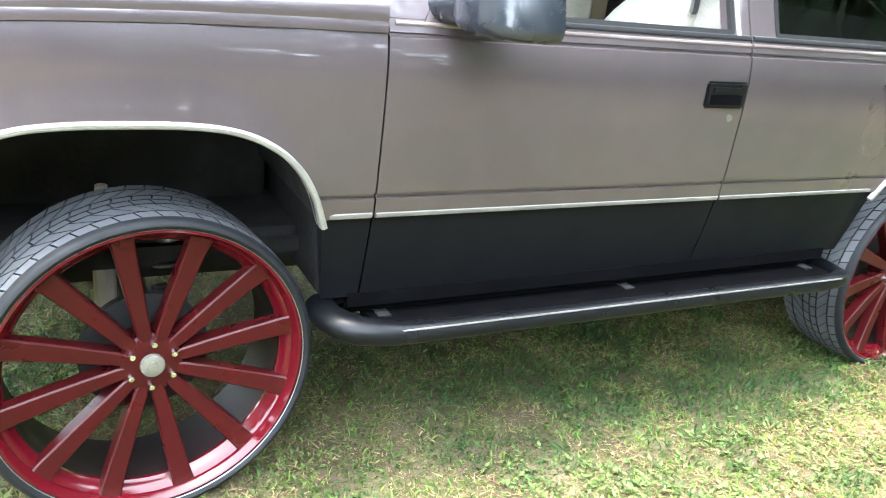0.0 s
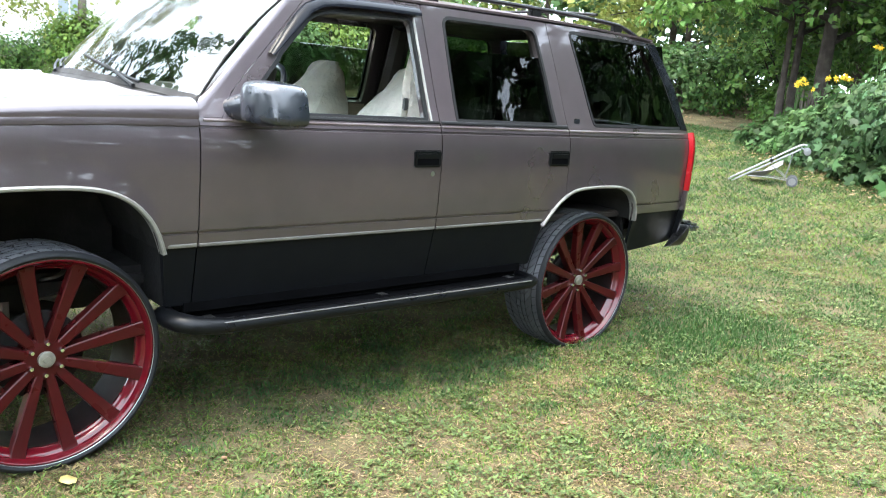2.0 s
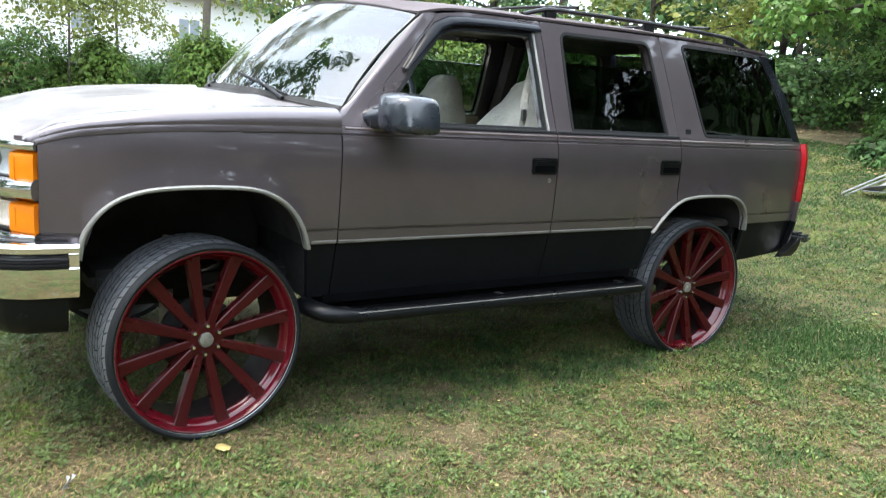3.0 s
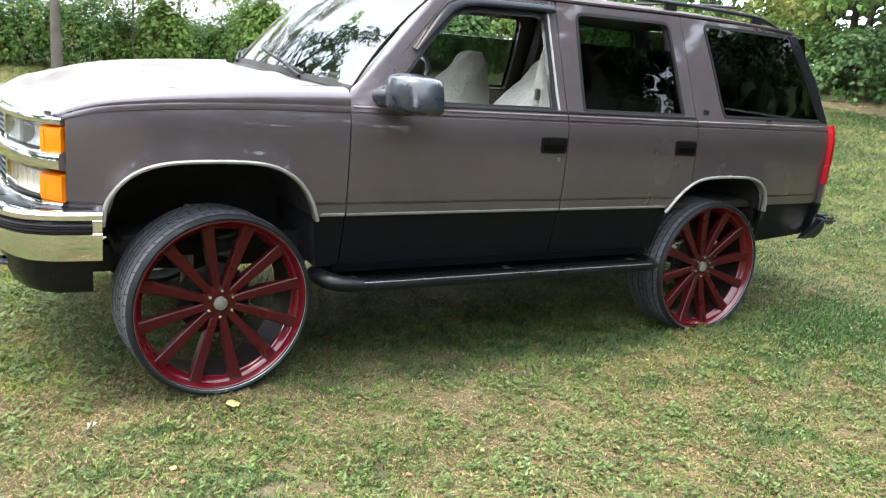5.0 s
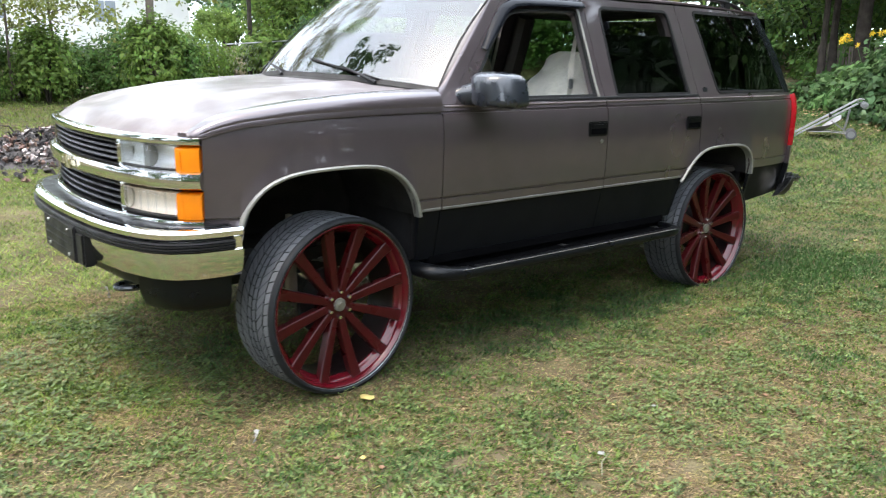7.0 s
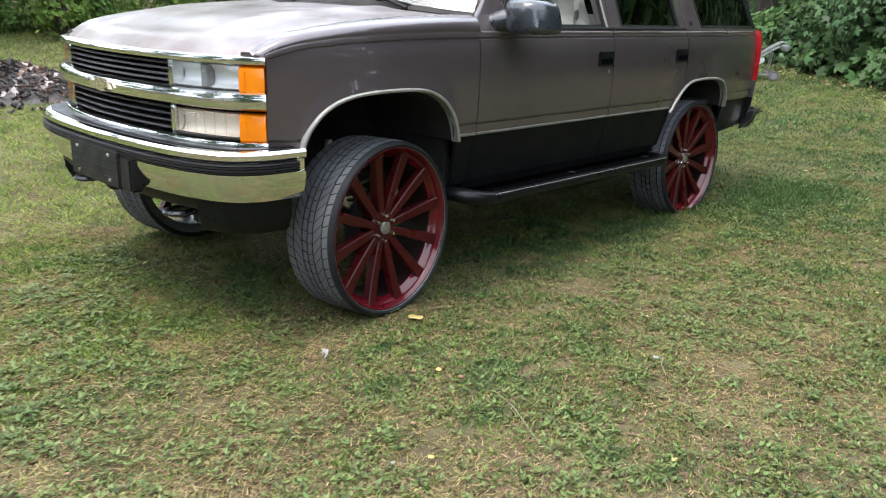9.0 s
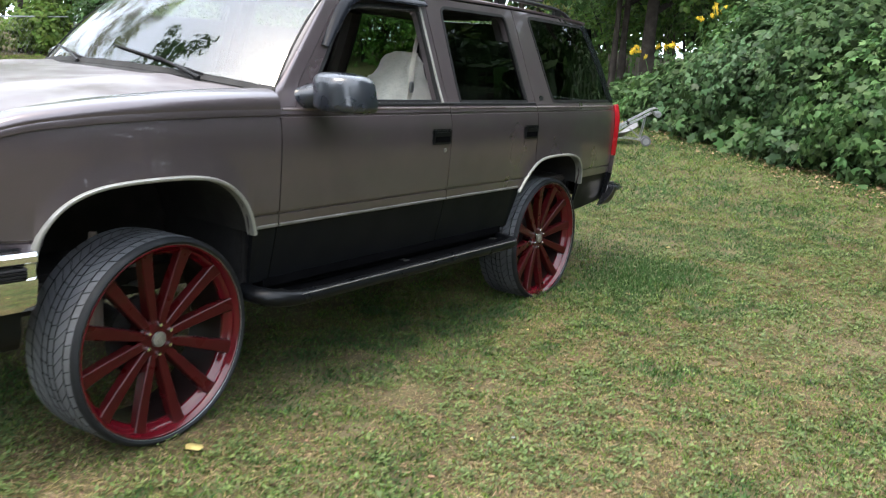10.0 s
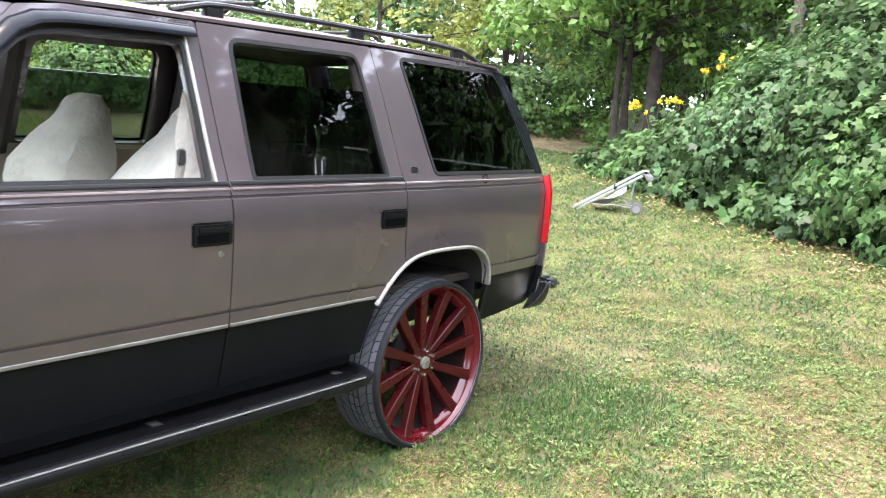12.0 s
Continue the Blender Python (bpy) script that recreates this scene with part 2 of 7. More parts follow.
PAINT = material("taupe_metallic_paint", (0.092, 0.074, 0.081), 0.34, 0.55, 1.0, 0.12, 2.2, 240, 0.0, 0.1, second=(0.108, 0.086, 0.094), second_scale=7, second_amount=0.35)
# hood paint: its paler base and mottling stand in for reflected sky
PAINT_TOP = material("sky_mottled_taupe_paint", (0.118, 0.092, 0.094), 0.46, 0.3, 0.50, 0.22, 2.5, 200, 0.0, 0.18, second=(0.205, 0.180, 0.180), second_scale=3.5, second_amount=0.9, coat_rough=0.16)
PAINT_ROOF = material("sun_worn_roof_paint", (0.098, 0.076, 0.079), 0.62, 0.0, 0.0, 0.25, 2.0, 200, 0.0, 0.1, spec=0.2)
LOWER = material("charcoal_lower_paint", (0.0045, 0.005, 0.0065), 0.48, 0.0, 0.0, 0.2, 4, 150, 0.0, 0.1, spec=0.11)
CHROME = material("chrome", (0.80, 0.80, 0.80), 0.10, 1.0, 0, 0.08, 9, 120, 0.0, 0.06)
TRIM = material("weathered_bright_trim", (0.31, 0.305, 0.285), 0.40, 0.45, 0, 0.25, 14, 160, 0.0, 0.12)
TRIM_DULL = material("dulled_side_strip", (0.21, 0.20, 0.19), 0.45, 0.5, 0, 0.3, 9, 160, 0.0, 0.12)
BLACK = material("black_plastic", (0.012, 0.012, 0.013), 0.46, 0, 0, 0.25, 12, 220, 0.0004, 0.1, spec=0.25)
GLOSS_BLACK = material("gloss_black_plastic", (0.014, 0.017, 0.024), 0.3, 0, 0.7, 0.3, 14, 120, 0, 0.12, coat_rough=0.09)
UNDER = material("dirty_underbody", (0.012, 0.011, 0.011), 0.8, 0, 0, 0.4, 8, 60, 0.002)
RUBBER = material("dusty_tyre_rubber", (0.070, 0.073, 0.082), 0.75, 0, 0, 0.25, 10, 180, 0.0006, 0.1, second=(0.135, 0.138, 0.146), second_scale=5, second_amount=0.6)
SIDEWALL = material("tyre_sidewall", (0.011, 0.012, 0.014), 0.6, 0, 0, 0.2, 12, 180, 0.0003, spec=0.25)
RED = material("candy_red_rim", (0.085, 0.003, 0.007), 0.12, 0.0, 0.0, 0.2, 8, 90, 0, 0.08)
RED_FACE = material("satin_red_spoke", (0.046, 0.0034, 0.0045), 0.32, 0.0, 0.0, 0.25, 9, 120, 0, 0.1, second=(0.038, 0.0035, 0.004), second_scale=14, spec=0.22)
STEEL = material("worn_steel", (0.34, 0.34, 0.335), 0.35, 0.9, 0, 0.25, 20, 200)
AMBER = material("amber_lens", (0.90, 0.26, 0.008), 0.18, 0, 0.6, 0.1, 20, 300, 0.0004, 0.05, through_light=0.25)
TAIL = material("red_tail_lens", (0.40, 0.006, 0.014), 0.25, 0, 0.3, 0.1, 20, 300, 0.0004, 0.05, through_light=0.3)
REFLECTOR = material("lamp_reflector", (0.84, 0.85, 0.84), 0.38, 0.35, 0, 0.1, 20, 200)
# warm pale base imitates the lower lamps being lit
LENS_FROST = material("warm_lamp_reflector", (0.92, 0.78, 0.62), 0.3, 0.05, 0.5, 0.12, 18, 90, 0.0006, 0.06)
CLOTH = material("beige_seat_cloth", (0.74, 0.69, 0.60), 0.85, 0, 0, 0.2, 9, 36, 0.010, 0.05, sheen=0.2)
CABIN = material("brown_cabin_plastic", (0.030, 0.024, 0.021), 0.62, 0, 0, 0.2, 8, 200, 0.0004)
CABIN_LIGHT = material("beige_door_trim", (0.30, 0.25, 0.20), 0.7, 0, 0, 0.15, 8, 200, 0.0004)
WINDSCREEN = glass("windscreen_glass", (0.80, 0.88, 0.84), 2.45)
TINTED = glass("dark_tinted_glass", (0.19, 0.20, 0.20), 1.5)
REAR_TINT = glass("tinted_rear_glass", (0.34, 0.41, 0.35), 1.4)
FAR_TINT = glass("tinted_side_glass", (0.14, 0.185, 0.145), 1.4)
CLEAR = glass("clear_lamp_cover", (0.95, 0.96, 0.97), 1.5)
GOLD = material("tarnished_badge", (0.55, 0.50, 0.36), 0.25, 0.85, 0, 0.15, 30, 200)
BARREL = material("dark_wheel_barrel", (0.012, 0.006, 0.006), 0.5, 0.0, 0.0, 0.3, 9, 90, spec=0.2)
BOARD_BLACK = material("black_step_coating", (0.004, 0.0045, 0.0055), 0.34, 0, 0, 0.3, 10, 160, 0.0003, 0.1, spec=0.22)
TREAD_MAT = material("matte_step_mat", (0.004, 0.004, 0.0045), 0.9, 0, 0, 0.3, 10, 160, 0.001, 0.1, spec=0.0)
SMOKED = material("smoked_acrylic", (0.006, 0.007, 0.010), 0.14, 0, 0, 0.2, 10, 120, 0, 0.06, spec=0.12)
LAMP_BACK = material("grey_lamp_housing", (0.30, 0.31, 0.30), 0.4, 0.3, 0, 0.2, 12, 90)
CAP = material("tarnished_centre_cap", (0.25, 0.235, 0.20), 0.45, 0.5, 0, 0.3, 40, 160)
DULL = material("dull_inner_rim", (0.16, 0.16, 0.165), 0.4, 0.6, 0, 0.3, 12, 90)

# ---- ground ----
def lawn_material():
    m = material("lawn_soil", (0.126, 0.112, 0.060), 0.95, 0, 0, 0.5, 3.0, 110, 0.012, 0.03, second=(0.150, 0.115, 0.080), second_scale=6, second_amount=0.6, spec=0.1)
    return m


SOIL = lawn_material()
steps = lambda a, b, n: list(np.linspace(a, b, n))
gx = sorted(set([-900, -500, -250, -120, -60, -35] + steps(-22, -5, 18) + steps(-4.75, 15, 80) + steps(16, 34, 19) + [45, 70, 130, 260, 500, 900]))
gy = sorted(set([-900, -500, -250, -120, -60, -35] + steps(-22, -5, 18) + steps(-4.75, 10, 60) + steps(11, 40, 30) + [55, 80, 140, 270, 500, 900]))
GX, GY = np.meshgrid(gx, gy, indexing="ij")
GZ = ground_z(GX, GY) + 0.008 * np.sin(GX * 1.7 + 0.6 * GY) * np.cos(GY * 1.3) * (np.hypot(GX - 2, GY) < 30)
nv = len(gy)
gverts = np.stack([GX, GY, GZ], -1).reshape(-1, 3)
gfaces = [(i * nv + j, (i + 1) * nv + j, (i + 1) * nv + j + 1, i * nv + j + 1) for i in range(len(gx) - 1) for j in range(nv - 1)]
solo("ground", mesh_from("ground", gverts, gfaces, 60, False), SOIL, "patchy mown lawn, green with straw-coloured dry spots", "ground", kind="structure")

rng = np.random.default_rng(7)


def value_noise(x, y, s, seed):
    """Smooth noise in 0 to 1."""
    x, y = x * s + seed * 17.3, y * s - seed * 9.1
    i, j = np.floor(x).astype(int), np.floor(y).astype(int)
    fx, fy = x - i, y - j
    fx, fy = fx * fx * (3 - 2 * fx), fy * fy * (3 - 2 * fy)
    h = lambda a, b: np.modf(np.abs(np.sin(a * 127.1 + b * 311.7 + seed * 74.7) * 43758.5453))[0]
    return (h(i, j) * (1 - fx) + h(i + 1, j) * fx) * (1 - fy) + (h(i, j + 1) * (1 - fx) + h(i + 1, j + 1) * fx) * fy


def lush(x, y):
    """How green the lawn is: low where it has dried out."""
    v = 0.30 * value_noise(x, y, 1.3, 1) + 0.35 * value_noise(x, y, 4.5, 2) + 0.35 * value_noise(x, y, 11.0, 3)
    v = v + 0.50 * deep_green_patch(x, y) + 0.15 * np.exp(-(((x - 3.3) / 0.5) ** 2 + ((y + 0.1) / 0.3) ** 2))
    v = v - 0.11 * np.clip((-0.4 - x) / 1.2, 0, 1) * (y < 1.5)
    return v + 0.08 * np.clip((y - 1.0) / 2, 0, 1) * (y < 8) + 0.16 * np.clip((x - 1.2) / 3, 0, 1) * np.clip((y + 2.1) / 0.9, 0.2, 1)


def deep_green_patch(x, y):
    """The one clump of darker, taller grass behind the rear wheel."""
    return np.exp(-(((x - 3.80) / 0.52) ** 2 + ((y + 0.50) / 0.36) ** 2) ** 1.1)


BARE = [(-0.894, -0.789, 0.07), (-0.059, -0.933, 0.09), (-0.35, -1.06, 0.07), (-0.69, -1.0, 0.08), (0.10, -0.98, 0.08), (-0.42, -0.80, 0.05), (0.62, -1.50, 0.10), (0.20, -1.35, 0.10), (-0.20, -1.45, 0.07), (4.9, -0.75, 0.14), (-1.1, -0.35, 0.06)]


def bare(x, y):
    """Small spots of naked soil."""
    v = np.clip((value_noise(x, y, 7.5, 11) * 0.6 + value_noise(x, y, 19.0, 12) * 0.4 - 0.74) * 9, 0, 0.6) * (y < 0.2)
    for a, b, r in BARE:
        v = np.maximum(v, 0.92 * np.exp(-(((x - a) / (0.75 * r)) ** 2 + ((y - b) / (0.5 * r)) ** 2)))
    return v * (1 - deep_green_patch(x, y))


def blades(name, n, region, height, width, keep, mats, label, near=False):
    """Grass blades scattered in a region, as one mesh."""
    x0, x1, y0, y1 = region
    x, y = rng.uniform(x0, x1, n), rng.uniform(y0, y1, n)
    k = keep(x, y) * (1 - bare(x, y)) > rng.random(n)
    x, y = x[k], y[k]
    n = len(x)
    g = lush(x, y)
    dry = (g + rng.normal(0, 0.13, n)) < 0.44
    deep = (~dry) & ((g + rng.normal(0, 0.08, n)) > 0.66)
    p = deep_green_patch(x, y)
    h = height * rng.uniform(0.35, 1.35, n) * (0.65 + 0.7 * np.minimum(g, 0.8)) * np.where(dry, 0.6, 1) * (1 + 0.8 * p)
    w = width * rng.uniform(0.6, 1.4, n)
    a, b = rng.uniform(0, 2 * np.pi, n), rng.uniform(0, 2 * np.pi, n)
    lean = rng.uniform(0.4, 2.4, n) * height * np.where(dry, 1.25, 0.85)
    z = ground_z(x, y) - 0.003
    dx, dy = np.cos(a) * w / 2, np.sin(a) * w / 2
    ex, ey = np.cos(b) * lean, np.sin(b) * lean
    if near:
        V = np.empty((n, 4, 3))
        V[:, 0] = np.stack([x, y, z], -1)
        V[:, 1] = np.stack([x - dx + ex * 0.4, y - dy + ey * 0.4, z + h * 0.7], -1)
        V[:, 2] = np.stack([x + dx + ex * 0.4, y + dy + ey * 0.4, z + h * 0.7], -1)
        T = np.array([[0, 2, 1], [1, 2, 3]])
    else:
        V = np.empty((n, 3, 3))
        V[:, 0] = np.stack([x - dx, y - dy, z + 0.15 * h], -1)
        V[:, 1] = np.stack([x + dx, y + dy, z + 0.15 * h], -1)
        T = np.array([[0, 1, 2]])
    V[:, -1] = np.stack([x + ex, y + ey, z + h], -1)
    tris = (T[None] + V.shape[1] * np.arange(n)[:, None, None]).reshape(-1, 3)
    me = fast_mesh(name, V.reshape(-1, 3), tris)
    idx = np.where(dry, 1, np.where(deep, 2, 0))
    for m in mats:
        me.materials.append(m)
    me.polygons.foreach_set("material_index", np.repeat(idx, len(T)).astype(np.int32))
    return solo(name, me, None, label, "grass", kind="stuff")


G_GREEN = material("grass_green", (0.104, 0.170, 0.036), 0.6, 0, 0, 0.2, 3, 30, island=0.6, through_light=0.35, spec=0.25)
G_DRY = material("grass_straw", (0.215, 0.184, 0.076), 0.75, 0, 0, 0.2, 3, 30, island=0.55, through_light=0.25, spec=0.15)
G_DEEP = material("grass_deep_green", (0.046, 0.108, 0.030), 0.55, 0, 0, 0.2, 3, 30, island=0.4, through_light=0.35, spec=0.25)
G_FRESH = material("grass_fresh_green", (0.190, 0.270, 0.055), 0.6, 0, 0, 0.2, 3, 30, island=0.5, through_light=0.4, spec=0.25)
GRASS = [G_GREEN, G_DRY, G_DEEP]
FRESH = [G_FRESH, G_DRY, G_GREEN]
ones = lambda x, y: np.ones_like(x)
near_keep = lambda x, y: np.clip(1.15 - 0.10 * np.abs(x - 1.6) - 0.05 * np.abs(y + 1), 0.25, 1) * np.where((y > 0.7) & (x > 0) & (x < 3.5), 0.35, 1)
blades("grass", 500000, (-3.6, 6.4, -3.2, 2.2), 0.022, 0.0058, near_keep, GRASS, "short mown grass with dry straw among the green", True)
blades("grass", 130000, (6.4, 14.0, -2.6, 7.5), 0.042, 0.011, ones, GRASS, "mown grass towards the shrubs")
blades("grass", 110000, (-4.5, 2.0, 2.2, 7.0), 0.030, 0.008, ones, FRESH, "lush mown grass beyond the truck's nose")
blades("grass", 60000, (-3.6, -0.55, 0.2, 2.2), 0.026, 0.0065, ones, FRESH, "fresh green grass beside the bumper")
blades("grass", 75000, (-4.5, 8.0, 7.0, 16.0), 0.050, 0.013, ones, FRESH, "mown grass beyond the truck")
blades("grass", 25000, (2.0, 8.0, 2.2, 7.0), 0.040, 0.012, ones, GRASS, "mown grass behind the truck")

blades("grass", 34000, (-9.0, 9.0, -9.0, -3.2), 0.045, 0.016, ones, GRASS, "mown grass towards the trees")
blades("grass", 22000, (-10.0, -3.6, -3.2, 9.0), 0.045, 0.016, ones, GRASS, "mown grass in front of the truck")


def thatch(n, region, mats, label):
    """Dead stalks lying flat under the grass, as one mesh."""
    x0, x1, y0, y1 = region
    x, y = rng.uniform(x0, x1, n), rng.uniform(y0, y1, n)
    k = (lush(x, y) < 0.62) & (bare(x, y) < 0.5) & (near_keep(x, y) > rng.random(n))
    x, y = x[k], y[k]
    n = len(x)
    a, L, w = rng.uniform(0, 2 * np.pi, n), rng.uniform(0.012, 0.045, n), rng.uniform(0.0014, 0.0034, n)
    z, dz = ground_z(x, y) + rng.uniform(0.002, 0.016, n), rng.normal(0, 0.006, n)
    c, s = np.cos(a), np.sin(a)
    V = np.empty((n, 3, 3))
    V[:, 0] = np.stack([x - s * w, y + c * w, z], -1)
    V[:, 1] = np.stack([x + s * w, y - c * w, z + 0.001], -1)
    V[:, 2] = np.stack([x + c * L, y + s * L, z + dz], -1)
    me = fast_mesh("thatch", V.reshape(-1, 3), np.arange(3 * n).reshape(-1, 3))
    for m in mats:
        me.materials.append(m)
    me.polygons.foreach_set("material_index", (rng.random(n) < 0.35).astype(np.int32))
    return solo("thatch", me, None, label, "dry grass", kind="stuff")


G_THATCH = material("dead_grass_stalk", (0.228, 0.184, 0.098), 0.8, 0, 0, 0.2, 3, 30, island=0.55, through_light=0.15, spec=0.15)
G_BROWN = material("dead_brown_stalk", (0.160, 0.104, 0.066), 0.85, 0, 0, 0.2, 3, 30, island=0.5, spec=0.1)
thatch(40000, (-3.4, -0.3, 0.6, 2.2), [G_THATCH, G_BROWN], "dead straw-coloured stalks in front of the truck")
thatch(170000, (-3.0, 5.8, -2.9, 0.6), [G_THATCH, G_BROWN], "dead straw-coloured stalks among the grass")


def weeds(n, region, size, mats, name, label):
    """Broad low weed leaves lying among the grass, in small rosettes."""
    x0, x1, y0, y1 = region
    cx, cy = rng.uniform(x0, x1, n), rng.uniform(y0, y1, n)
    k = (value_noise(cx, cy, 2.2, 5) * 0.3 + value_noise(cx, cy, 8, 6) * 0.7 + rng.normal(0, 0.12, n) > 0.47) & (bare(cx, cy) < 0.4)
    cx, cy = cx[k], cy[k]
    m = 4
    cx, cy = np.repeat(cx, m), np.repeat(cy, m)
    n = len(cx)
    cx, cy = cx + rng.normal(0, 0.006, n), cy + rng.normal(0, 0.006, n)
    a = rng.uniform(0, 2 * np.pi, n)
    L = size * rng.uniform(0.5, 1.3, n)
    W = L * rng.uniform(0.35, 0.6, n)
    z = ground_z(cx, cy) + rng.uniform(0.006, 0.028, n)
    up = rng.uniform(0.1, 0.7, n) * L
    ca, sa = np.cos(a), np.sin(a)
    P = [(0, 0, 0), (0.45, -0.5, 0.6), (0.45, 0.5, 0.6), (1, 0, 0.8)]
    V = np.empty((n, 4, 3))
    for i, (u, v, w) in enumerate(P):
        V[:, i] = np.stack([cx + ca * u * L - sa * v * W, cy + sa * u * L + ca * v * W, z + up * w * u], -1)
    T = np.array([[0, 1, 2], [1, 3, 2]])
    me = fast_mesh(name, V.reshape(-1, 3), (T[None] + 4 * np.arange(n)[:, None, None]).reshape(-1, 3))
    me.materials.append(mats)
    return solo(name, me, None, label, "weeds", kind="stuff")


WEED = material("weed_leaf", (0.108, 0.158, 0.050), 0.5, 0, 0, 0.2, 4, 40, island=0.6, through_light=0.3, spec=0.35)
weeds(40000, (-3.4, 5.5, -3.1, -0.25), 0.022, WEED, "weeds", "low broad-leaved weeds and clover in the lawn")
weeds(7000, (-3.4, 5.5, -0.25, 1.2), 0.019, WEED, "weeds", "scattered low weeds beside the truck")
weeds(8000, (-3.4, -0.35, -0.25, 1.8), 0.026, WEED, "weeds", "low broad-leaved weeds in front of the bumper")
weeds(12000, (5.5, 11.0, -2.5, 3.0), 0.030, WEED, "weeds", "low weeds near the shrubs")

# ---- the truck ----
def side_y(x, z):
    """The flank of the near side."""
    y = smooth_lerp(z, [0.40, 0.58, 0.70, 0.80, 0.90, 1.02, 1.15, 1.24, 1.29, 1.32, 1.38, 1.60, 1.84, 1.95],
                    [-0.015, -0.035, -0.062, -0.082, -0.092, -0.098, -0.102, -0.098, -0.086, -0.074, -0.048, 0.036, 0.128, 0.172])
    y = y + 0.118 * np.clip((0.08 - x) / 0.65, 0, 2) ** 2.2
    y = y + 0.050 * np.clip((x - 3.1) / 0.85, 0, 2) ** 2 + 0.10 * np.clip((x - 3.86) / 0.16, 0, 2) ** 3
    return float(y)


ARCH_F = ([-0.475, -0.462, -0.42, -0.36, -0.28, -0.18, -0.05, 0.08, 0.18, 0.262, 0.325, 0.37, 0.402], [0.78, 0.87, 0.945, 1.000, 1.035, 1.052, 1.058, 1.056, 1.042, 1.008, 0.955, 0.885, 0.795])
ARCH_R = ([2.525, 2.575, 2.64, 2.72, 2.80, 2.92, 3.05, 3.16, 3.245, 3.305, 3.34, 3.362], [0.785, 0.850, 0.915, 0.962, 0.982, 0.990, 0.990, 0.984, 0.962, 0.918, 0.86, 0.775])
LOW = 0.565                    # lower edge of the body
BELT = 1.318


def arch_z(x):
    for xs, zs in (ARCH_F, ARCH_R):
        if xs[0] <= x <= xs[-1]:
            return float(smooth_lerp(x, xs, zs))
    return 0.0


def sill_z(x):
    return float(np.interp(x, [-0.6, -0.47, 0.4, 2.5, 3.4, 4.0], [0.83, 0.80, LOW, LOW, LOW, 0.60]))


def crease_z(x):
    return float(smooth_lerp(x, [-0.62, -0.50, -0.30, -0.05, 0.25, 0.56], [1.205, 1.238, 1.262, 1.277, 1.284, 1.286]))


ZROWS = [0.56, 0.60, 0.65, 0.70, 0.75, 0.79, 0.812, 0.815, 0.832, 0.836, 0.85, 0.867, 0.871, 0.877, 0.881, 0.90, 0.94, 0.98, 1.02, 1.06, 1.10, 1.14, 1.18, 1.21, 1.235, 1.255, 1.268, 1.274, 1.278, 1.284, 1.288, 1.304, 1.311, 1.318]


def flank(x0, x1, top, step=0.035, groove=True):
    """A body panel between two seams, from its lower edge (or the wheel arch) to top(x)."""
    n = max(2, int(round((x1 - x0) / step)))
    xs = sorted({round(x0 + (x1 - x0) * k / n, 4) for k in range(n + 1)} | {x for x in ARCH_F[0] + ARCH_R[0] if x0 < x < x1})
    bm = bmesh.new()
    cols = []
    for x in xs:
        lo, hi = max(sill_z(x), arch_z(x)), top(x)
        col = []
        for z in ZROWS:
            zz = min(max(z, lo), hi)
            y = side_y(x, zz)
            if groove and abs(zz - 0.874) < 0.0035:
                y += 0.010
            if zz <= 0.8125:
                y += 0.010
            if abs(zz - 1.281) < 0.0035 and top(x) > 1.3:
                y += 0.007
            d = abs(zz - arch_z(x)) if arch_z(x) else 9
            y -= 0.012 * math.exp(-(d / 0.05) ** 2)
            col.append(bm.verts.new((x, y, zz)))
        cols.append(col)
    for a, b in zip(cols, cols[1:]):
        for k in range(len(ZROWS) - 1):
            f = bm.faces.new((a[k], b[k], b[k + 1], a[k + 1]))
            f.material_index = 1 if (a[k].co.z + a[k + 1].co.z) / 2 <= 0.8135 else 0
    bmesh.ops.remove_doubles(bm, verts=bm.verts, dist=0.0006)
    bmesh.ops.dissolve_degenerate(bm, edges=bm.edges, dist=0.0005)
    solid(bm, 0.018)
    return bm


def both(name, make, material, parent, label="", far_label=None):
    """A part on the near side and its mirror image on the far side."""
    a = part(name, make(), material, parent, label)
    b = part(name, far_side(make()), material, parent, label if far_label is None else far_label)
    return a, b


suv = thing("suv", (1.6, YC, 0.0), "lifted taupe four-door SUV on huge dark red wheels, on grass", "car")
surf = lambda x, z: (x, side_y(x, z), z)
inset = lambda d: (lambda x, z: (x, side_y(x, z) + d, z))

fender, fender2 = both("front_fender", lambda: flank(-0.606, 0.539, crease_z), [PAINT, LOWER], suv)
fdoor = part("front_door", flank(0.5445, 1.7535, lambda x: BELT), [PAINT, LOWER], suv, "taupe front door, window wound fully down")
fdoor2 = part("front_door", far_side(flank(0.5445, 1.7535, lambda x: BELT)), [PAINT, LOWER], suv, "front door with its tinted window part lowered")
rdoor, rdoor2 = both("rear_door", lambda: flank(1.759, 2.6815, lambda x: BELT), [PAINT, LOWER], suv)
quarter, quarter2 = both("quarter_panel", lambda: flank(2.687, 3.922, lambda x: BELT), [PAINT, LOWER], suv)


def strip(x0, x1, z0, z1, proud, n=40, zfun=None):
    """A moulding along the flank."""
    us = [x0 + (x1 - x0) * k / n for k in range(n + 1)]
    bm = bmesh.new()
    rows = []
    for x in us:
        rows.append([bm.verts.new((x, side_y(x, z) - d, z)) for z, d in ((z0, 0.0), (z0 + 0.002, proud), ((z0 + z1) / 2, proud * 1.3), (z1 - 0.002, proud), (z1, 0.0))])
    for a, b in zip(rows, rows[1:]):
        for k in range(4):
            bm.faces.new((a[k], b[k], b[k + 1], a[k + 1]))
    solid(bm, 0.004)
    return bm


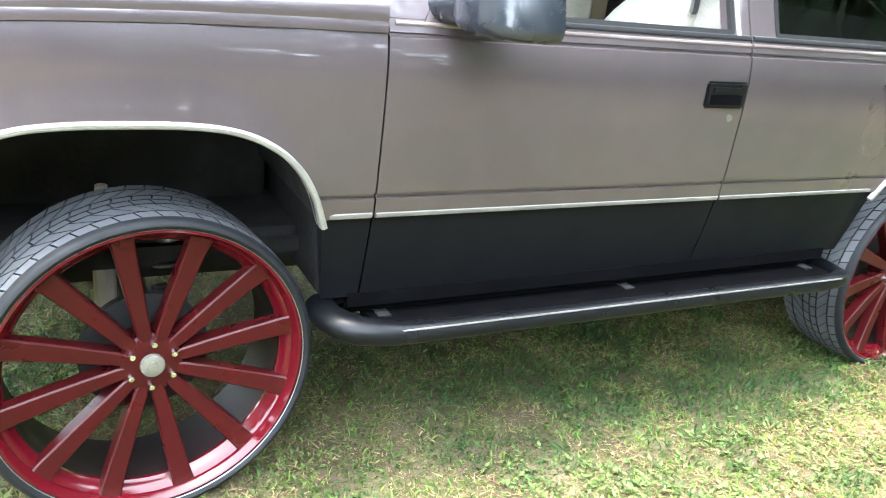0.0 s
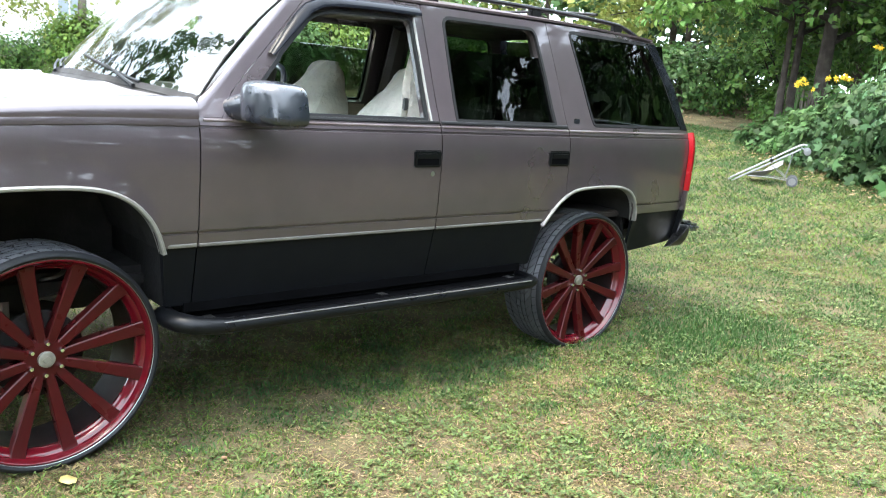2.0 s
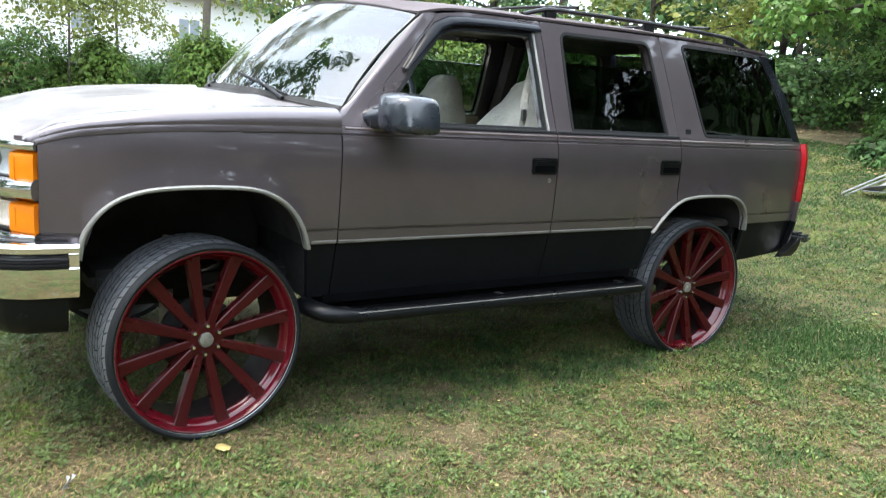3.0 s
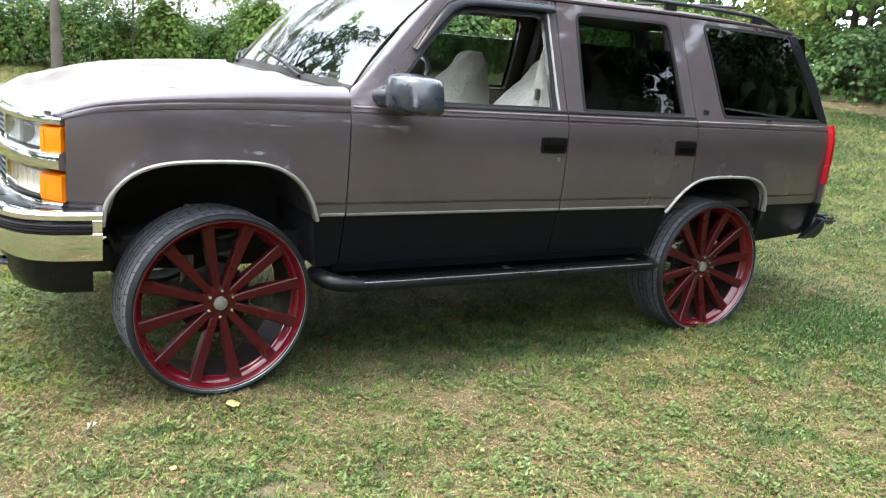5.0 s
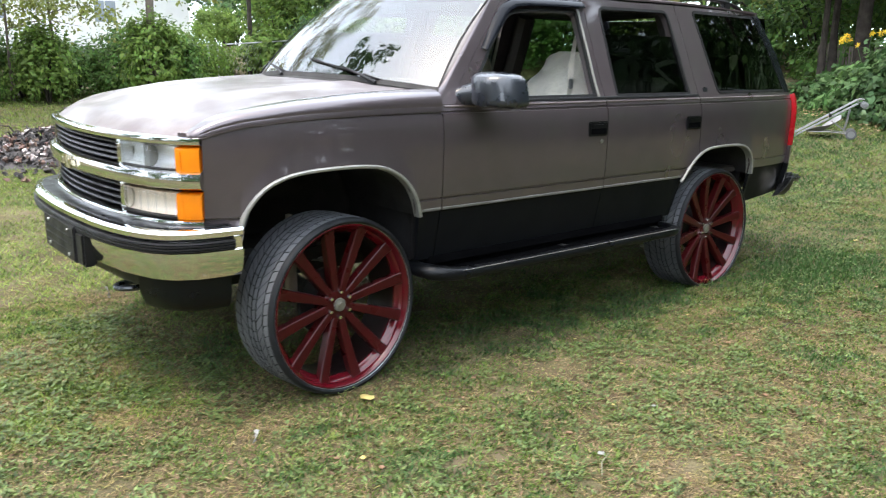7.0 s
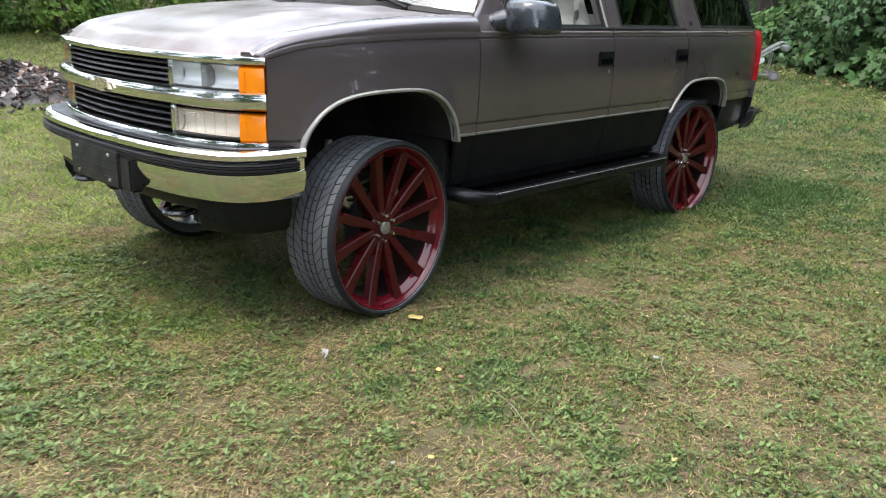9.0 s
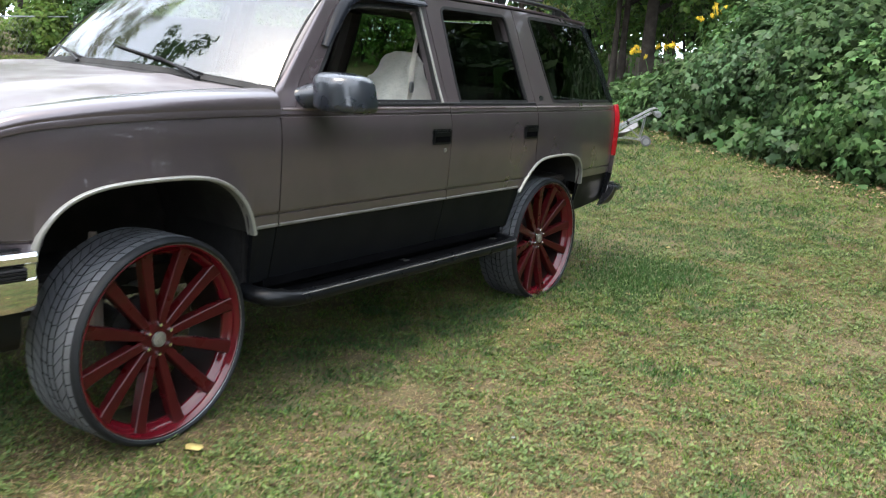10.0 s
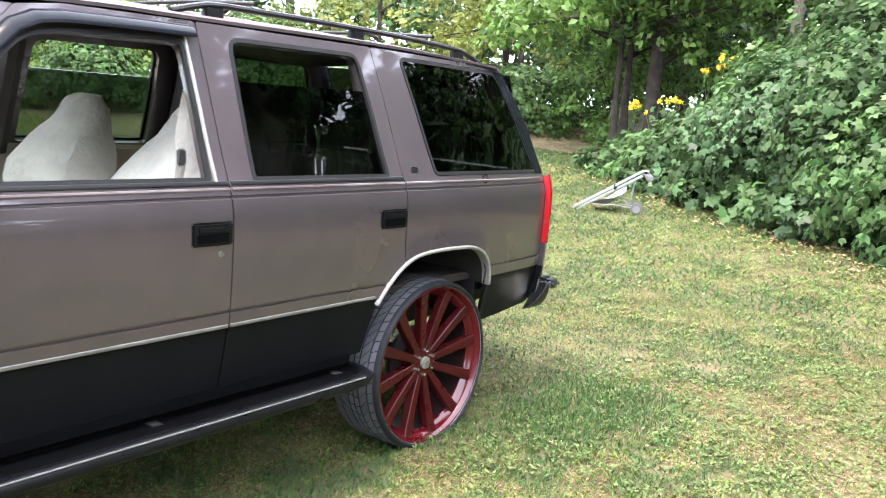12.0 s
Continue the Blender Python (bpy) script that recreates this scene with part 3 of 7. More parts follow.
both("rub_strip", lambda: strip(0.41, 0.536, 0.8135, 0.829, 0.004, 4), TRIM_DULL, fender)
for owner, a, b in ((fdoor, 0.548, 1.750), (rdoor, 1.762, 2.515)):
    part("rub_strip", strip(a, b, 0.8135, 0.828, 0.004), TRIM_DULL, owner, "thin worn bright strip")
for owner, a, b in ((fdoor2, 0.548, 1.750), (rdoor2, 1.762, 2.515)):
    part("rub_strip", far_side(strip(a, b, 0.8135, 0.829, 0.004)), TRIM_DULL, owner)


def arch_trim(xs, zs):
    """The bright lip round a wheel arch."""
    n = 72
    ks = list(range(len(xs)))
    P = [(float(smooth_lerp(k, ks, xs)), float(smooth_lerp(k, ks, zs))) for k in np.linspace(0, len(xs) - 1, n + 1)]
    bm, rows = bmesh.new(), []
    for i, (x, z) in enumerate(P):
        a, b = P[max(i - 1, 0)], P[min(i + 1, n)]
        t = Vector((b[0] - a[0], b[1] - a[1])).normalized()
        nx, nz = -t.y, t.x
        row = []
        for off, d in ((-0.004, -0.03), (-0.004, 0.014), (0.000, 0.018), (0.007, 0.019), (0.011, 0.016), (0.014, 0.0)):
            px, pz = x + nx * off, z + nz * off
            row.append(bm.verts.new((px, side_y(px, pz) - 0.012 - d + 0.008, pz)))
        rows.append(row)
    for a, b in zip(rows, rows[1:]):
        for k in range(5):
            bm.faces.new((a[k], b[k], b[k + 1], a[k + 1]))
    bmesh.ops.recalc_face_normals(bm, faces=bm.faces)
    bm.normal_update()
    if sum(f.normal.y for f in bm.faces) > 0:
        bmesh.ops.reverse_faces(bm, faces=bm.faces)
    solid(bm, 0.004)
    return bm


part("arch_trim", arch_trim(*ARCH_F), TRIM, fender, "dulled bright wheel-arch moulding")
part("arch_trim", far_side(arch_trim(*ARCH_F)), TRIM, fender2)
part("arch_trim", arch_trim(*ARCH_R), TRIM, quarter, "dulled bright wheel-arch moulding")
part("arch_trim", far_side(arch_trim(*ARCH_R)), TRIM, quarter2)


# -- front plan curve, hood and fender tops
def front_x(y):
    v = abs(y - YC)
    return -0.838 + 0.177 * v**2 + 0.31 * v**8


def hood_edge_z(x):
    return float(smooth_lerp(x, [-0.90, -0.66, -0.5, -0.3, 0.0, 0.3, 0.58], [1.228, 1.246, 1.290, 1.324, 1.354, 1.372, 1.382]))


def hood_back(v):
    return 0.50 - 0.20 * (1 - (v / 0.86) ** 2)


def hood_hw(s):
    return 0.780 + 0.068 * min(1.0, s * 2.2) ** 0.75


def nose_drop(s):
    """How far the hood's leading edge is rounded down."""
    return -0.034 * math.exp(-(s / 0.05) ** 1.5) - 0.010 * math.exp(-s / 0.12)


def hood_pt(u, s):
    hw = hood_hw(s)
    y = YC + u * hw
    xf = front_x(y) + 0.012
    x = xf + (hood_back(u * hw) - xf) * s
    crown = 0.034 * (1 - u * u) * min(1, s * 3) + 0.012 * (math.exp(-((abs(u) - 0.55) / 0.1) ** 2)) * min(1, s * 2)
    full = 0.020 * (1 - u**4) * math.exp(-((s - 0.09) / 0.08) ** 2)
    z = hood_edge_z(x) + crown + full + nose_drop(s) + 0.012 * (1 - u * u) * math.exp(-(s / 0.4)) + 0.004
    if abs(u) > 1:
        z -= 0.004 + 0.026 * min(1.0, 6 * s)
    return (x, y, z)


us = [-1.0015, -1, -0.985, -0.96] + [-0.92 + 0.04 * k for k in range(47)] + [0.96, 0.985, 1, 1.0015]
vs = [0, 0.008, 0.018, 0.03, 0.05, 0.075, 0.1, 0.14] + [0.18 + 0.041 * k for k in range(21)]
part("hood", grid(hood_pt, us, vs, 0.02, True), PAINT_TOP, suv, "taupe hood reflecting the white sky, with pale sky mottling painted in")


def fender_top(low=0.003):
    """From the hood's seam, rounded down to the crease of the flank."""
    def fn(q, s):
        x = -0.682 + 1.220 * q
        xc = max(x, -0.606)
        z1 = crease_z(xc)
        y1 = side_y(xc, z1)
        share = (x + 0.66) / (0.5 + 0.66)
        y0 = YC - hood_hw(max(0.0, share)) - 0.005
        z0 = max(hood_edge_z(x) + nose_drop(max(0.0, share)) - low, z1 + 0.004)
        step = min(0.024, 0.4 * (z0 - z1))
        if s < 0.15:                     # stepped crease above the flank
            k = s / 0.15
            y = y1 + (0.007 if s < 0.03 else 0.004 + 0.004 * k + (0.006 if s > 0.115 else 0.0))
            z = z1 + 0.003 * (step / 0.024) + step * 0.875 * k
        else:
            a = (s - 0.15) / 0.85 * math.pi / 2
            y = y1 + 0.008 + (y0 - y1 - 0.008) * (1 - math.cos(a)) ** 1.5
            z = z1 + step + (z0 - z1 - step) * math.sin(a) ** 0.85
        return (max(x, front_x(y) + 0.012), y, z)
    return grid(fn, [0, 0.01, 0.02, 0.03, 0.045, 0.06, 0.08] + [0.1 + 0.9 * k / 36 for k in range(37)], [0, 0.028, 0.032, 0.07, 0.112, 0.118, 0.148, 0.152, 0.2, 0.28, 0.36, 0.45, 0.55, 0.65, 0.75, 0.85, 0.93, 1.0], 0.015, True)


part("fender_top", fender_top(), PAINT, fender)
part("fender_top", far_mesh(fender_top(0.016)), PAINT, fender2)


# -- nose: swept bars on the plan curve
def swept(profile, y0, y1, n=40, curve=front_x, closed=True):
    """A closed (forward, z) profile carried along the plan curve between y0 and y1."""
    bm, rows = bmesh.new(), []
    for k in range(n + 1):
        y = y0 + (y1 - y0) * k / n
        e = 0.004
        t = Vector((curve(y + e) - curve(y - e), 2 * e)).normalized()
        nx, ny = -t.y, t.x
        rows.append([bm.verts.new((curve(y) + nx * d, y + ny * d, z)) for d, z in profile])
    m = len(profile)
    for a, b in zip(rows, rows[1:]):
        for k in range(m if closed else m - 1):
            bm.faces.new((a[k], a[(k + 1) % m], b[(k + 1) % m], b[k]))
    if closed:
        bm.faces.new(rows[0])
        bm.faces.new(rows[-1][::-1])
    bmesh.ops.recalc_face_normals(bm, faces=bm.faces)
    return bm


YN, YF = YC - 0.862, YC + 0.862


def bar(z0, z1, out, back=-0.05):
    h = z1 - z0
    return [(back, z0), (out * 0.3, z0), (out * 0.85, z0 + h * 0.12), (out, z0 + h * 0.35), (out, z0 + h * 0.65), (out * 0.85, z0 + h * 0.88), (out * 0.3, z1), (back, z1)]


grille = part("grille", swept(bar(1.000, 1.076, 0.035, -0.06), YN, YF, 60), CHROME, suv, "chrome grille surround with black slatted openings")
part("top_bar", swept(bar(1.178, 1.212, 0.016), YN, YF, 60), CHROME, grille)
part("bottom_bar", swept(bar(0.842, 0.876, 0.02), YN, YF, 60), CHROME, grille)
for s in (-1, 1):
    for z0, z1 in ((0.872, 1.002), (1.074, 1.180)):
        part("grille_post", swept(bar(z0, z1, 0.006), YC + s * 0.470 - 0.014, YC + s * 0.470 + 0.014, 4), CHROME, grille)
for z0, z1 in ((0.878, 0.998), (1.078, 1.177)):
    part("grille_backing", swept([(-0.085, z0), (-0.07, z0), (-0.07, z1), (-0.085, z1)], YC - 0.455, YC + 0.455, 20), UNDER, grille)
    for k in range(4):
        z = z0 + (z1 - z0) * (k + 0.7) / 4.2
        part("slat", swept([(-0.06, z - 0.004), (-0.012, z - 0.007), (-0.008, z - 0.003), (-0.012, z + 0.003), (-0.06, z + 0.006)], YC - 0.455, YC + 0.455, 24), BLACK, grille)
bt = bmesh.new()
outline = [(-0.085, -0.012), (-0.035, -0.012), (-0.028, -0.028), (0.042, -0.028), (0.035, -0.012), (0.085, -0.012), (0.072, 0.014), (0.022, 0.014), (0.016, 0.030), (-0.054, 0.030), (-0.047, 0.014), (-0.098, 0.014)]
f0 = bt.faces.new([bt.verts.new((-0.876, YC - a, 1.038 + b)) for a, b in outline])
ext = bmesh.ops.extrude_face_region(bt, geom=[f0])
bmesh.ops.translate(bt, verts=[v for v in ext["geom"] if isinstance(v, bmesh.types.BMVert)], vec=(-0.014, 0, 0))
bmesh.ops.recalc_face_normals(bt, faces=bt.faces)
part("emblem", bt, GOLD, grille, "dull gold badge shape")


def lamp_shell(y0, y1, z0, z1, out, back=-0.05):
    h = z1 - z0
    return swept([(back, z0), (out - 0.012, z0), (out - 0.003, z0 + 0.006), (out, z0 + 0.02), (out, z1 - 0.02), (out - 0.003, z1 - 0.006), (out - 0.012, z1), (back, z1)], y0, y1, 16)


def lamps(flip):
    side = far_side if flip else (lambda b: b)
    ya, yb = 0.110, YC - 0.488
    head = part("headlight", side(lamp_shell(ya, yb, 1.080, 1.174, 0.003, -0.006)), CLEAR, suv, "clear rectangular headlight with two bright reflectors")
    part("lamp_housing", side(swept([(-0.070, 1.078), (-0.060, 1.078), (-0.060, 1.176), (-0.070, 1.176)], ya, yb, 8)), LAMP_BACK, head)
    part("lamp_frame", side(swept([(-0.06, 1.073), (0.006, 1.073), (0.006, 1.080), (-0.06, 1.080)], ya - 0.004, yb + 0.004, 12)), BLACK, head)
    for k0, k1 in ((-0.02, 0.43), (0.55, 1.02)):
        dish = [(-0.012 - 0.044 * math.cos(a) ** 0.8, 1.127 + 0.046 * math.sin(a)) for a in np.linspace(-1.5, 1.5, 9)]
        part("reflector", side(swept(dish + [(-0.058, 1.173), (-0.058, 1.081)], ya + (yb - ya) * k0, ya + (yb - ya) * k1, 8)), REFLECTOR, head, "bright lamp reflector")
    part("lens_divider", side(swept([(-0.056, 1.084), (-0.010, 1.084), (-0.010, 1.170), (-0.056, 1.170)], ya + (yb - ya) * 0.44, ya + (yb - ya) * 0.54, 3)), LAMP_BACK, head, "grey divider between the reflectors")
    for q in range(1, 5):
        part("lens_rib", side(swept([(0.002, 1.080 + 0.019 * q - 0.0008), (0.0036, 1.080 + 0.019 * q), (0.002, 1.080 + 0.019 * q + 0.0008)], ya + 0.01, yb - 0.01, 6)), CLEAR, head)
    yc, yd = 0.118, YC - 0.484
    low = part("lower_lamp", side(lamp_shell(yc, yd, 0.888, 0.985, 0.004, -0.004)), CLEAR, suv, "fluted lower lamp with a warm pale reflector")
    bowl = [(-0.010 - 0.030 * math.cos(a) ** 0.8, 0.9365 + 0.047 * math.sin(a)) for a in np.linspace(-1.5, 1.5, 9)]
    part("reflector", side(swept(bowl + [(-0.048, 0.984), (-0.048, 0.889)], yc + 0.004, yd - 0.004, 8)), LENS_FROST, low, "warm pale reflector")
    for q in range(1, 6):
        ym = yc + (yd - yc) * q / 6
        part("flute", side(swept([(-0.012, 0.892), (-0.006, 0.892), (-0.006, 0.981), (-0.012, 0.981)], ym - 0.0012, ym + 0.0012, 1)), CLEAR, low)
    part("lamp_frame", side(swept([(-0.04, 0.880), (0.008, 0.880), (0.008, 0.888), (-0.04, 0.888)], 0.112, YC - 0.478, 12)), BLACK, low)
    amb = part("marker_lamp", side(lamp_shell(YN + 0.004, 0.104, 1.060, 1.172, 0.010)), AMBER, suv, "orange corner marker lens")
    amb2 = part("marker_lamp", side(lamp_shell(YN + 0.004, 0.108, 0.874, 0.986, 0.012)), AMBER, suv, "orange corner marker lens")
    for o, za, zb in ((amb, 1.060, 1.172), (amb2, 0.874, 0.986)):
        part("lens_ridge", side(swept([(0.006, za + 0.016), (0.014, za + 0.018), (0.014, zb - 0.018), (0.006, zb - 0.016)], 0.085, 0.09, 2)), AMBER, o)


lamps(False)
lamps(True)
# black radiator cavity behind the nose
part("nose_panel", swept([(-0.16, 0.80), (-0.10, 0.80), (-0.10, 1.20), (-0.16, 1.20)], YN + 0.01, YF - 0.01, 40), UNDER, suv)


# -- front bumper
def bumper_x(y):
    v = abs(y - YC)
    return float(smooth_lerp(v, [0, 0.25, 0.5, 0.70, 0.82, 0.89, 0.925, 0.935], [-0.937, -0.929, -0.907, -0.860, -0.798, -0.715, -0.60, -0.485]))


def bumper_pts():
    vs = [0, .1, .2, .3, .4, .5, .58, .66, .72, .77, .81, .845, .87, .89, .905, .917, .926, .932, .935]
    ys = [YC - v for v in vs[::-1]] + [YC + v for v in vs[1:]]
    return ys


def bumper_sweep(profile, lo=0, hi=None):
    ys = bumper_pts()[lo:hi]
    P = [Vector((bumper_x(y), y)) for y in ys]
    bm, rows = bmesh.new(), []
    for i, p in enumerate(P):
        a, b = P[max(i - 1, 0)], P[min(i + 1, len(P) - 1)]
        t = (b - a).normalized()
        nx, ny = -t.y, t.x
        rows.append([bm.verts.new((p.x + nx * d, p.y + ny * d, z)) for d, z in profile])
    m = len(profile)
    for a, b in zip(rows, rows[1:]):
        for k in range(m):
            bm.faces.new((a[k], a[(k + 1) % m], b[(k + 1) % m], b[k]))
    bm.faces.new(rows[0])
    bm.faces.new(rows[-1][::-1])
    bmesh.ops.recalc_face_normals(bm, faces=bm.faces)
    return bm


bumper = part("front_bumper", bumper_sweep([(-0.10, 0.846), (-0.02, 0.852), (0.000, 0.848), (0.010, 0.836), (0.010, 0.816), (0.000, 0.806), (-0.008, 0.804), (-0.008, 0.760), (0.004, 0.756), (0.004, 0.735), (-0.004, 0.700), (-0.020, 0.660), (-0.034, 0.640), (-0.06, 0.638), (-0.06, 0.80), (-0.10, 0.838)]), CHROME, suv, "chrome front bumper reflecting the grass")
part("bumper_top_pad", bumper_sweep([(-0.150, 0.850), (-0.040, 0.857), (-0.028, 0.855), (-0.026, 0.848), (-0.150, 0.842)], 1, -1), BOARD_BLACK, bumper, "dark strip along the bumper's top")
part("bumper_strip", bumper_sweep([(-0.008, 0.803), (0.016, 0.800), (0.018, 0.795), (0.012, 0.792), (0.018, 0.789), (0.018, 0.784), (0.012, 0.781), (0.018, 0.778), (0.018, 0.772), (0.012, 0.769), (0.017, 0.766), (0.015, 0.761), (-0.008, 0.758)], 1, -1), BLACK, bumper, "ribbed black rubber strip")
for lo, hi in ((1, 12), (-12, -1)):
    part("valance", bumper_sweep([(-0.075, 0.640), (-0.055, 0.640), (-0.06, 0.56), (-0.085, 0.505), (-0.10, 0.490), (-0.13, 0.490), (-0.10, 0.56), (-0.095, 0.63)], lo, hi), BOARD_BLACK, bumper)
part("centre_skirt", bumper_sweep([(-0.075, 0.640), (-0.055, 0.640), (-0.060, 0.600), (-0.075, 0.582), (-0.12, 0.582), (-0.12, 0.63)], 11, -11), BOARD_BLACK, bumper)
plate = box((-0.948, YC - 0.02, 0.700), (0.022, 0.46, 0.165), 0.006)
holder = part("plate_holder", plate, BLACK, suv, "empty black number-plate holder")
for a in (-1, 1):
    for b in (-1, 1):
        part("bolt", lathe([(0.0005, -0.008), (0.008, -0.006), (0.009, 0)], (-0.959, YC - 0.02 + a * 0.15, 0.70 + b * 0.055), 10, "x"), STEEL, holder)
for k in range(3):
    part("rib", box((-0.960, YC - 0.02, 0.66 + 0.035 * k), (0.006, 0.40, 0.006), 0.002), BLACK, holder)
part("bracket", box((-0.920, YC - 0.28, 0.69), (0.06, 0.12, 0.15), 0.01), BLACK, holder)
for y in (0.455, 2 * YC - 0.455):
    loop = [(-0.775 - 0.075 * math.cos(a), y + 0.052 * math.sin(a), 0.535) for a in np.linspace(-2.5, 2.5, 18)]
    hook = part("tow_hook", tube(loop, 0.014, 8), GLOSS_BLACK, suv, "black steel tow hook")
    part("hook_mount", box((-0.68, y, 0.555), (0.14, 0.07, 0.07), 0.012), BLACK, hook)

# -- greenhouse
ROOF_X = [0.86, 0.92, 1.0, 1.12, 1.3, 1.6, 2.0, 2.5, 3.0, 3.4, 3.62, 3.74, 3.80]
ROOF_ZC = [1.883, 1.896, 1.909, 1.922, 1.934, 1.943, 1.948, 1.948, 1.941, 1.927, 1.914, 1.897, 1.875]


def roof_pt(x, u):
    """u runs from one gutter to the other."""
    xx = x
    if x < 1.2:
        xx = x + 0.155 * abs(u) ** 2.2 * (1.2 - x) / 0.34
    if x > 3.2:
        xx = x - 0.10 * abs(u) ** 2.2 * (x - 3.2) / 0.55
    zc = float(smooth_lerp(x, ROOF_X, ROOF_ZC))
    ze = float(smooth_lerp(xx, [0.86, 1.02, 1.15, 1.35, 1.7, 3.3, 3.7, 3.85], [1.800, 1.838, 1.866, 1.880, 1.885, 1.885, 1.866, 1.84]))
    y = YC + u * (YC - side_y(min(max(xx, 0.3), 3.0), ze))
    z = ze + (zc - ze) * (1 - abs(u) ** 2.6)
    return (xx, y, z)


us = [0.86 + 0.02 * k for k in range(10)] + [1.06 + 0.0675 * k for k in range(41)]
vs = [math.copysign(1 - (1 - abs(s)) ** 1.6, s) for s in np.linspace(-1, 1, 41)]
part("roof", grid(roof_pt, us, vs, 0.012, True), PAINT_ROOF, suv)

DOOR_F = [(0.640, BELT - 0.004), (0.700, 1.420), (0.905, 1.625), (1.130, 1.852), (1.280, 1.874), (1.756, 1.880), (1.754, 1.600), (1.753, BELT - 0.004)]
WIN_F = [(0.735, 1.338), (0.790, 1.425), (0.960, 1.605), (1.135, 1.770), (1.265, 1.798), (1.690, 1.812), (1.690, 1.580), (1.684, 1.338)]
DOOR_R = [(1.758, BELT - 0.004), (1.759, 1.600), (1.761, 1.880), (2.655, 1.886), (2.672, 1.600), (2.679, BELT - 0.004)]
WIN_R = [(1.868, 1.338), (1.876, 1.585), (1.888, 1.840), (2.558, 1.846), (2.580, 1.590), (2.592, 1.338)]
QUART = [(2.683, BELT - 0.004), (2.676, 1.600), (2.659, 1.886), (3.690, 1.878), (3.845, 1.600), (3.915, BELT - 0.004)]
WIN_Q = [(2.912, 1.342), (2.880, 1.585), (2.838, 1.858), (3.620, 1.852), (3.742, 1.600), (3.832, 1.342)]

soft_outline = lambda o, r: [tuple(q) for q in rounded(o, r, 4)]
DOOR_F, WIN_F = soft_outline(DOOR_F, 0.012), soft_outline(WIN_F, [0.02, 0.04, 0.05, 0.05, 0.03, 0.045, 0.03, 0.02])
DOOR_R, WIN_R = soft_outline(DOOR_R, 0.012), soft_outline(WIN_R, [0.022, 0.03, 0.055, 0.055, 0.03, 0.022])
QUART, WIN_Q = soft_outline(QUART, 0.012), soft_outline(WIN_Q, [0.03, 0.03, 0.045, 0.05, 0.03, 0.03])
both("door_frame", lambda: ring(DOOR_F, WIN_F, surf, 3, 0.05), PAINT, fdoor)
both("door_frame", lambda: ring(DOOR_R, WIN_R, surf, 3, 0.05), PAINT, rdoor)
both("rear_pillar", lambda: ring(QUART, WIN_Q, surf, 3, 0.05), PAINT, quarter)
# A-pillars between windscreen and door
def a_pillar():
    """One smooth panel from the fender's rear corner up to the roof."""
    fr = lambda z: float(np.interp(z, [1.319, 1.372, 1.60, 1.838, 1.852], [0.5445, 0.5445, 0.775, 1.020, 1.036]))
    bk = lambda z: float(np.interp(z, [1.319, 1.42, 1.625, 1.852], [0.641, 0.697, 0.902, 1.127]))

    def fn(z, w):
        x = fr(z) + (bk(z) - fr(z)) * w
        return (x, side_y(x, z) + 0.034 * max(0, 1 - w * 4.0) ** 2 * min(1, max(0, z - 1.375) / 0.05), z)
    return grid(fn, [1.319, 1.33, 1.345, 1.36, 1.38] + list(np.linspace(1.40, 1.852, 22)), [0, 0.06, 0.12, 0.2, 0.3, 0.45, 0.6, 0.8, 1.0], 0.04, True)


part("windscreen_pillar", a_pillar(), PAINT, suv)
part("windscreen_pillar", far_mesh(a_pillar()), PAINT, suv)
# painted panel closing the fender behind the hood, up to the windscreen's foot
both("cowl_corner", lambda: box((0.49, 0.075, 1.325), (0.11, 0.12, 0.085), 0.02, seg=3), PAINT, fender)


def rim_strip(outline, w, proud, name="seal"):
    """A seal or bright bead round an opening."""
    c = np.mean(np.array(outline), axis=0)
    inner = []
    m = len(outline)
    for i, p in enumerate(outline):
        a, b = Vector(outline[i - 1]), Vector(outline[(i + 1) % m])
        q = Vector(p)
        n1, n2 = (q - a).normalized(), (b - q).normalized()
        nn = Vector((n1.y + n2.y, -(n1.x + n2.x))).normalized()
        if nn.dot(Vector(c) - q) < 0:
            nn = -nn
        inner.append(tuple(q + nn * w))
    return ring(outline, inner, lambda x, z: (x, side_y(x, z) - proud, z), 3, 0.012 + proud)


def grown(outline, d):
    c = np.mean(np.array(outline), axis=0)
    return [(p[0] + np.sign(p[0] - c[0]) * d, p[1] + np.sign(p[1] - c[1]) * d) for p in outline]


for owner, far_owner, win in ((fdoor, fdoor2, WIN_F), (rdoor, rdoor2, WIN_R), (quarter, quarter2, WIN_Q)):
    part("window_seal", rim_strip(grown(win, 0.004), 0.016, 0.003), BLACK, owner)
    part("window_seal", far_side(rim_strip(grown(win, 0.004), 0.016, 0.003)), BLACK, far_owner)
# shoulder crease below the windows: pale bead standing in for its sky highlight
for owner, far_owner, a, b in ((fdoor, fdoor2, 0.56, 1.752), (rdoor, rdoor2, 1.762, 2.679), (quarter, quarter2, 2.690, 3.86)):
    crease = lambda: tube([(x, side_y(x, 1.308) + 0.001, 1.308) for x in np.linspace(a, b, 30)], 0.0065, 8)
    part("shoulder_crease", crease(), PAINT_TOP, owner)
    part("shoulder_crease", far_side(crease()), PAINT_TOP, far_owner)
# belt line: black wipe seal with a bright bead under the glass
for owner, a, b in ((fdoor, 0.70, 1.752), (rdoor, 1.764, 2.676)):
    part("belt_seal", strip(a, b, 1.322, 1.338, 0.005, 24), BLACK, owner)
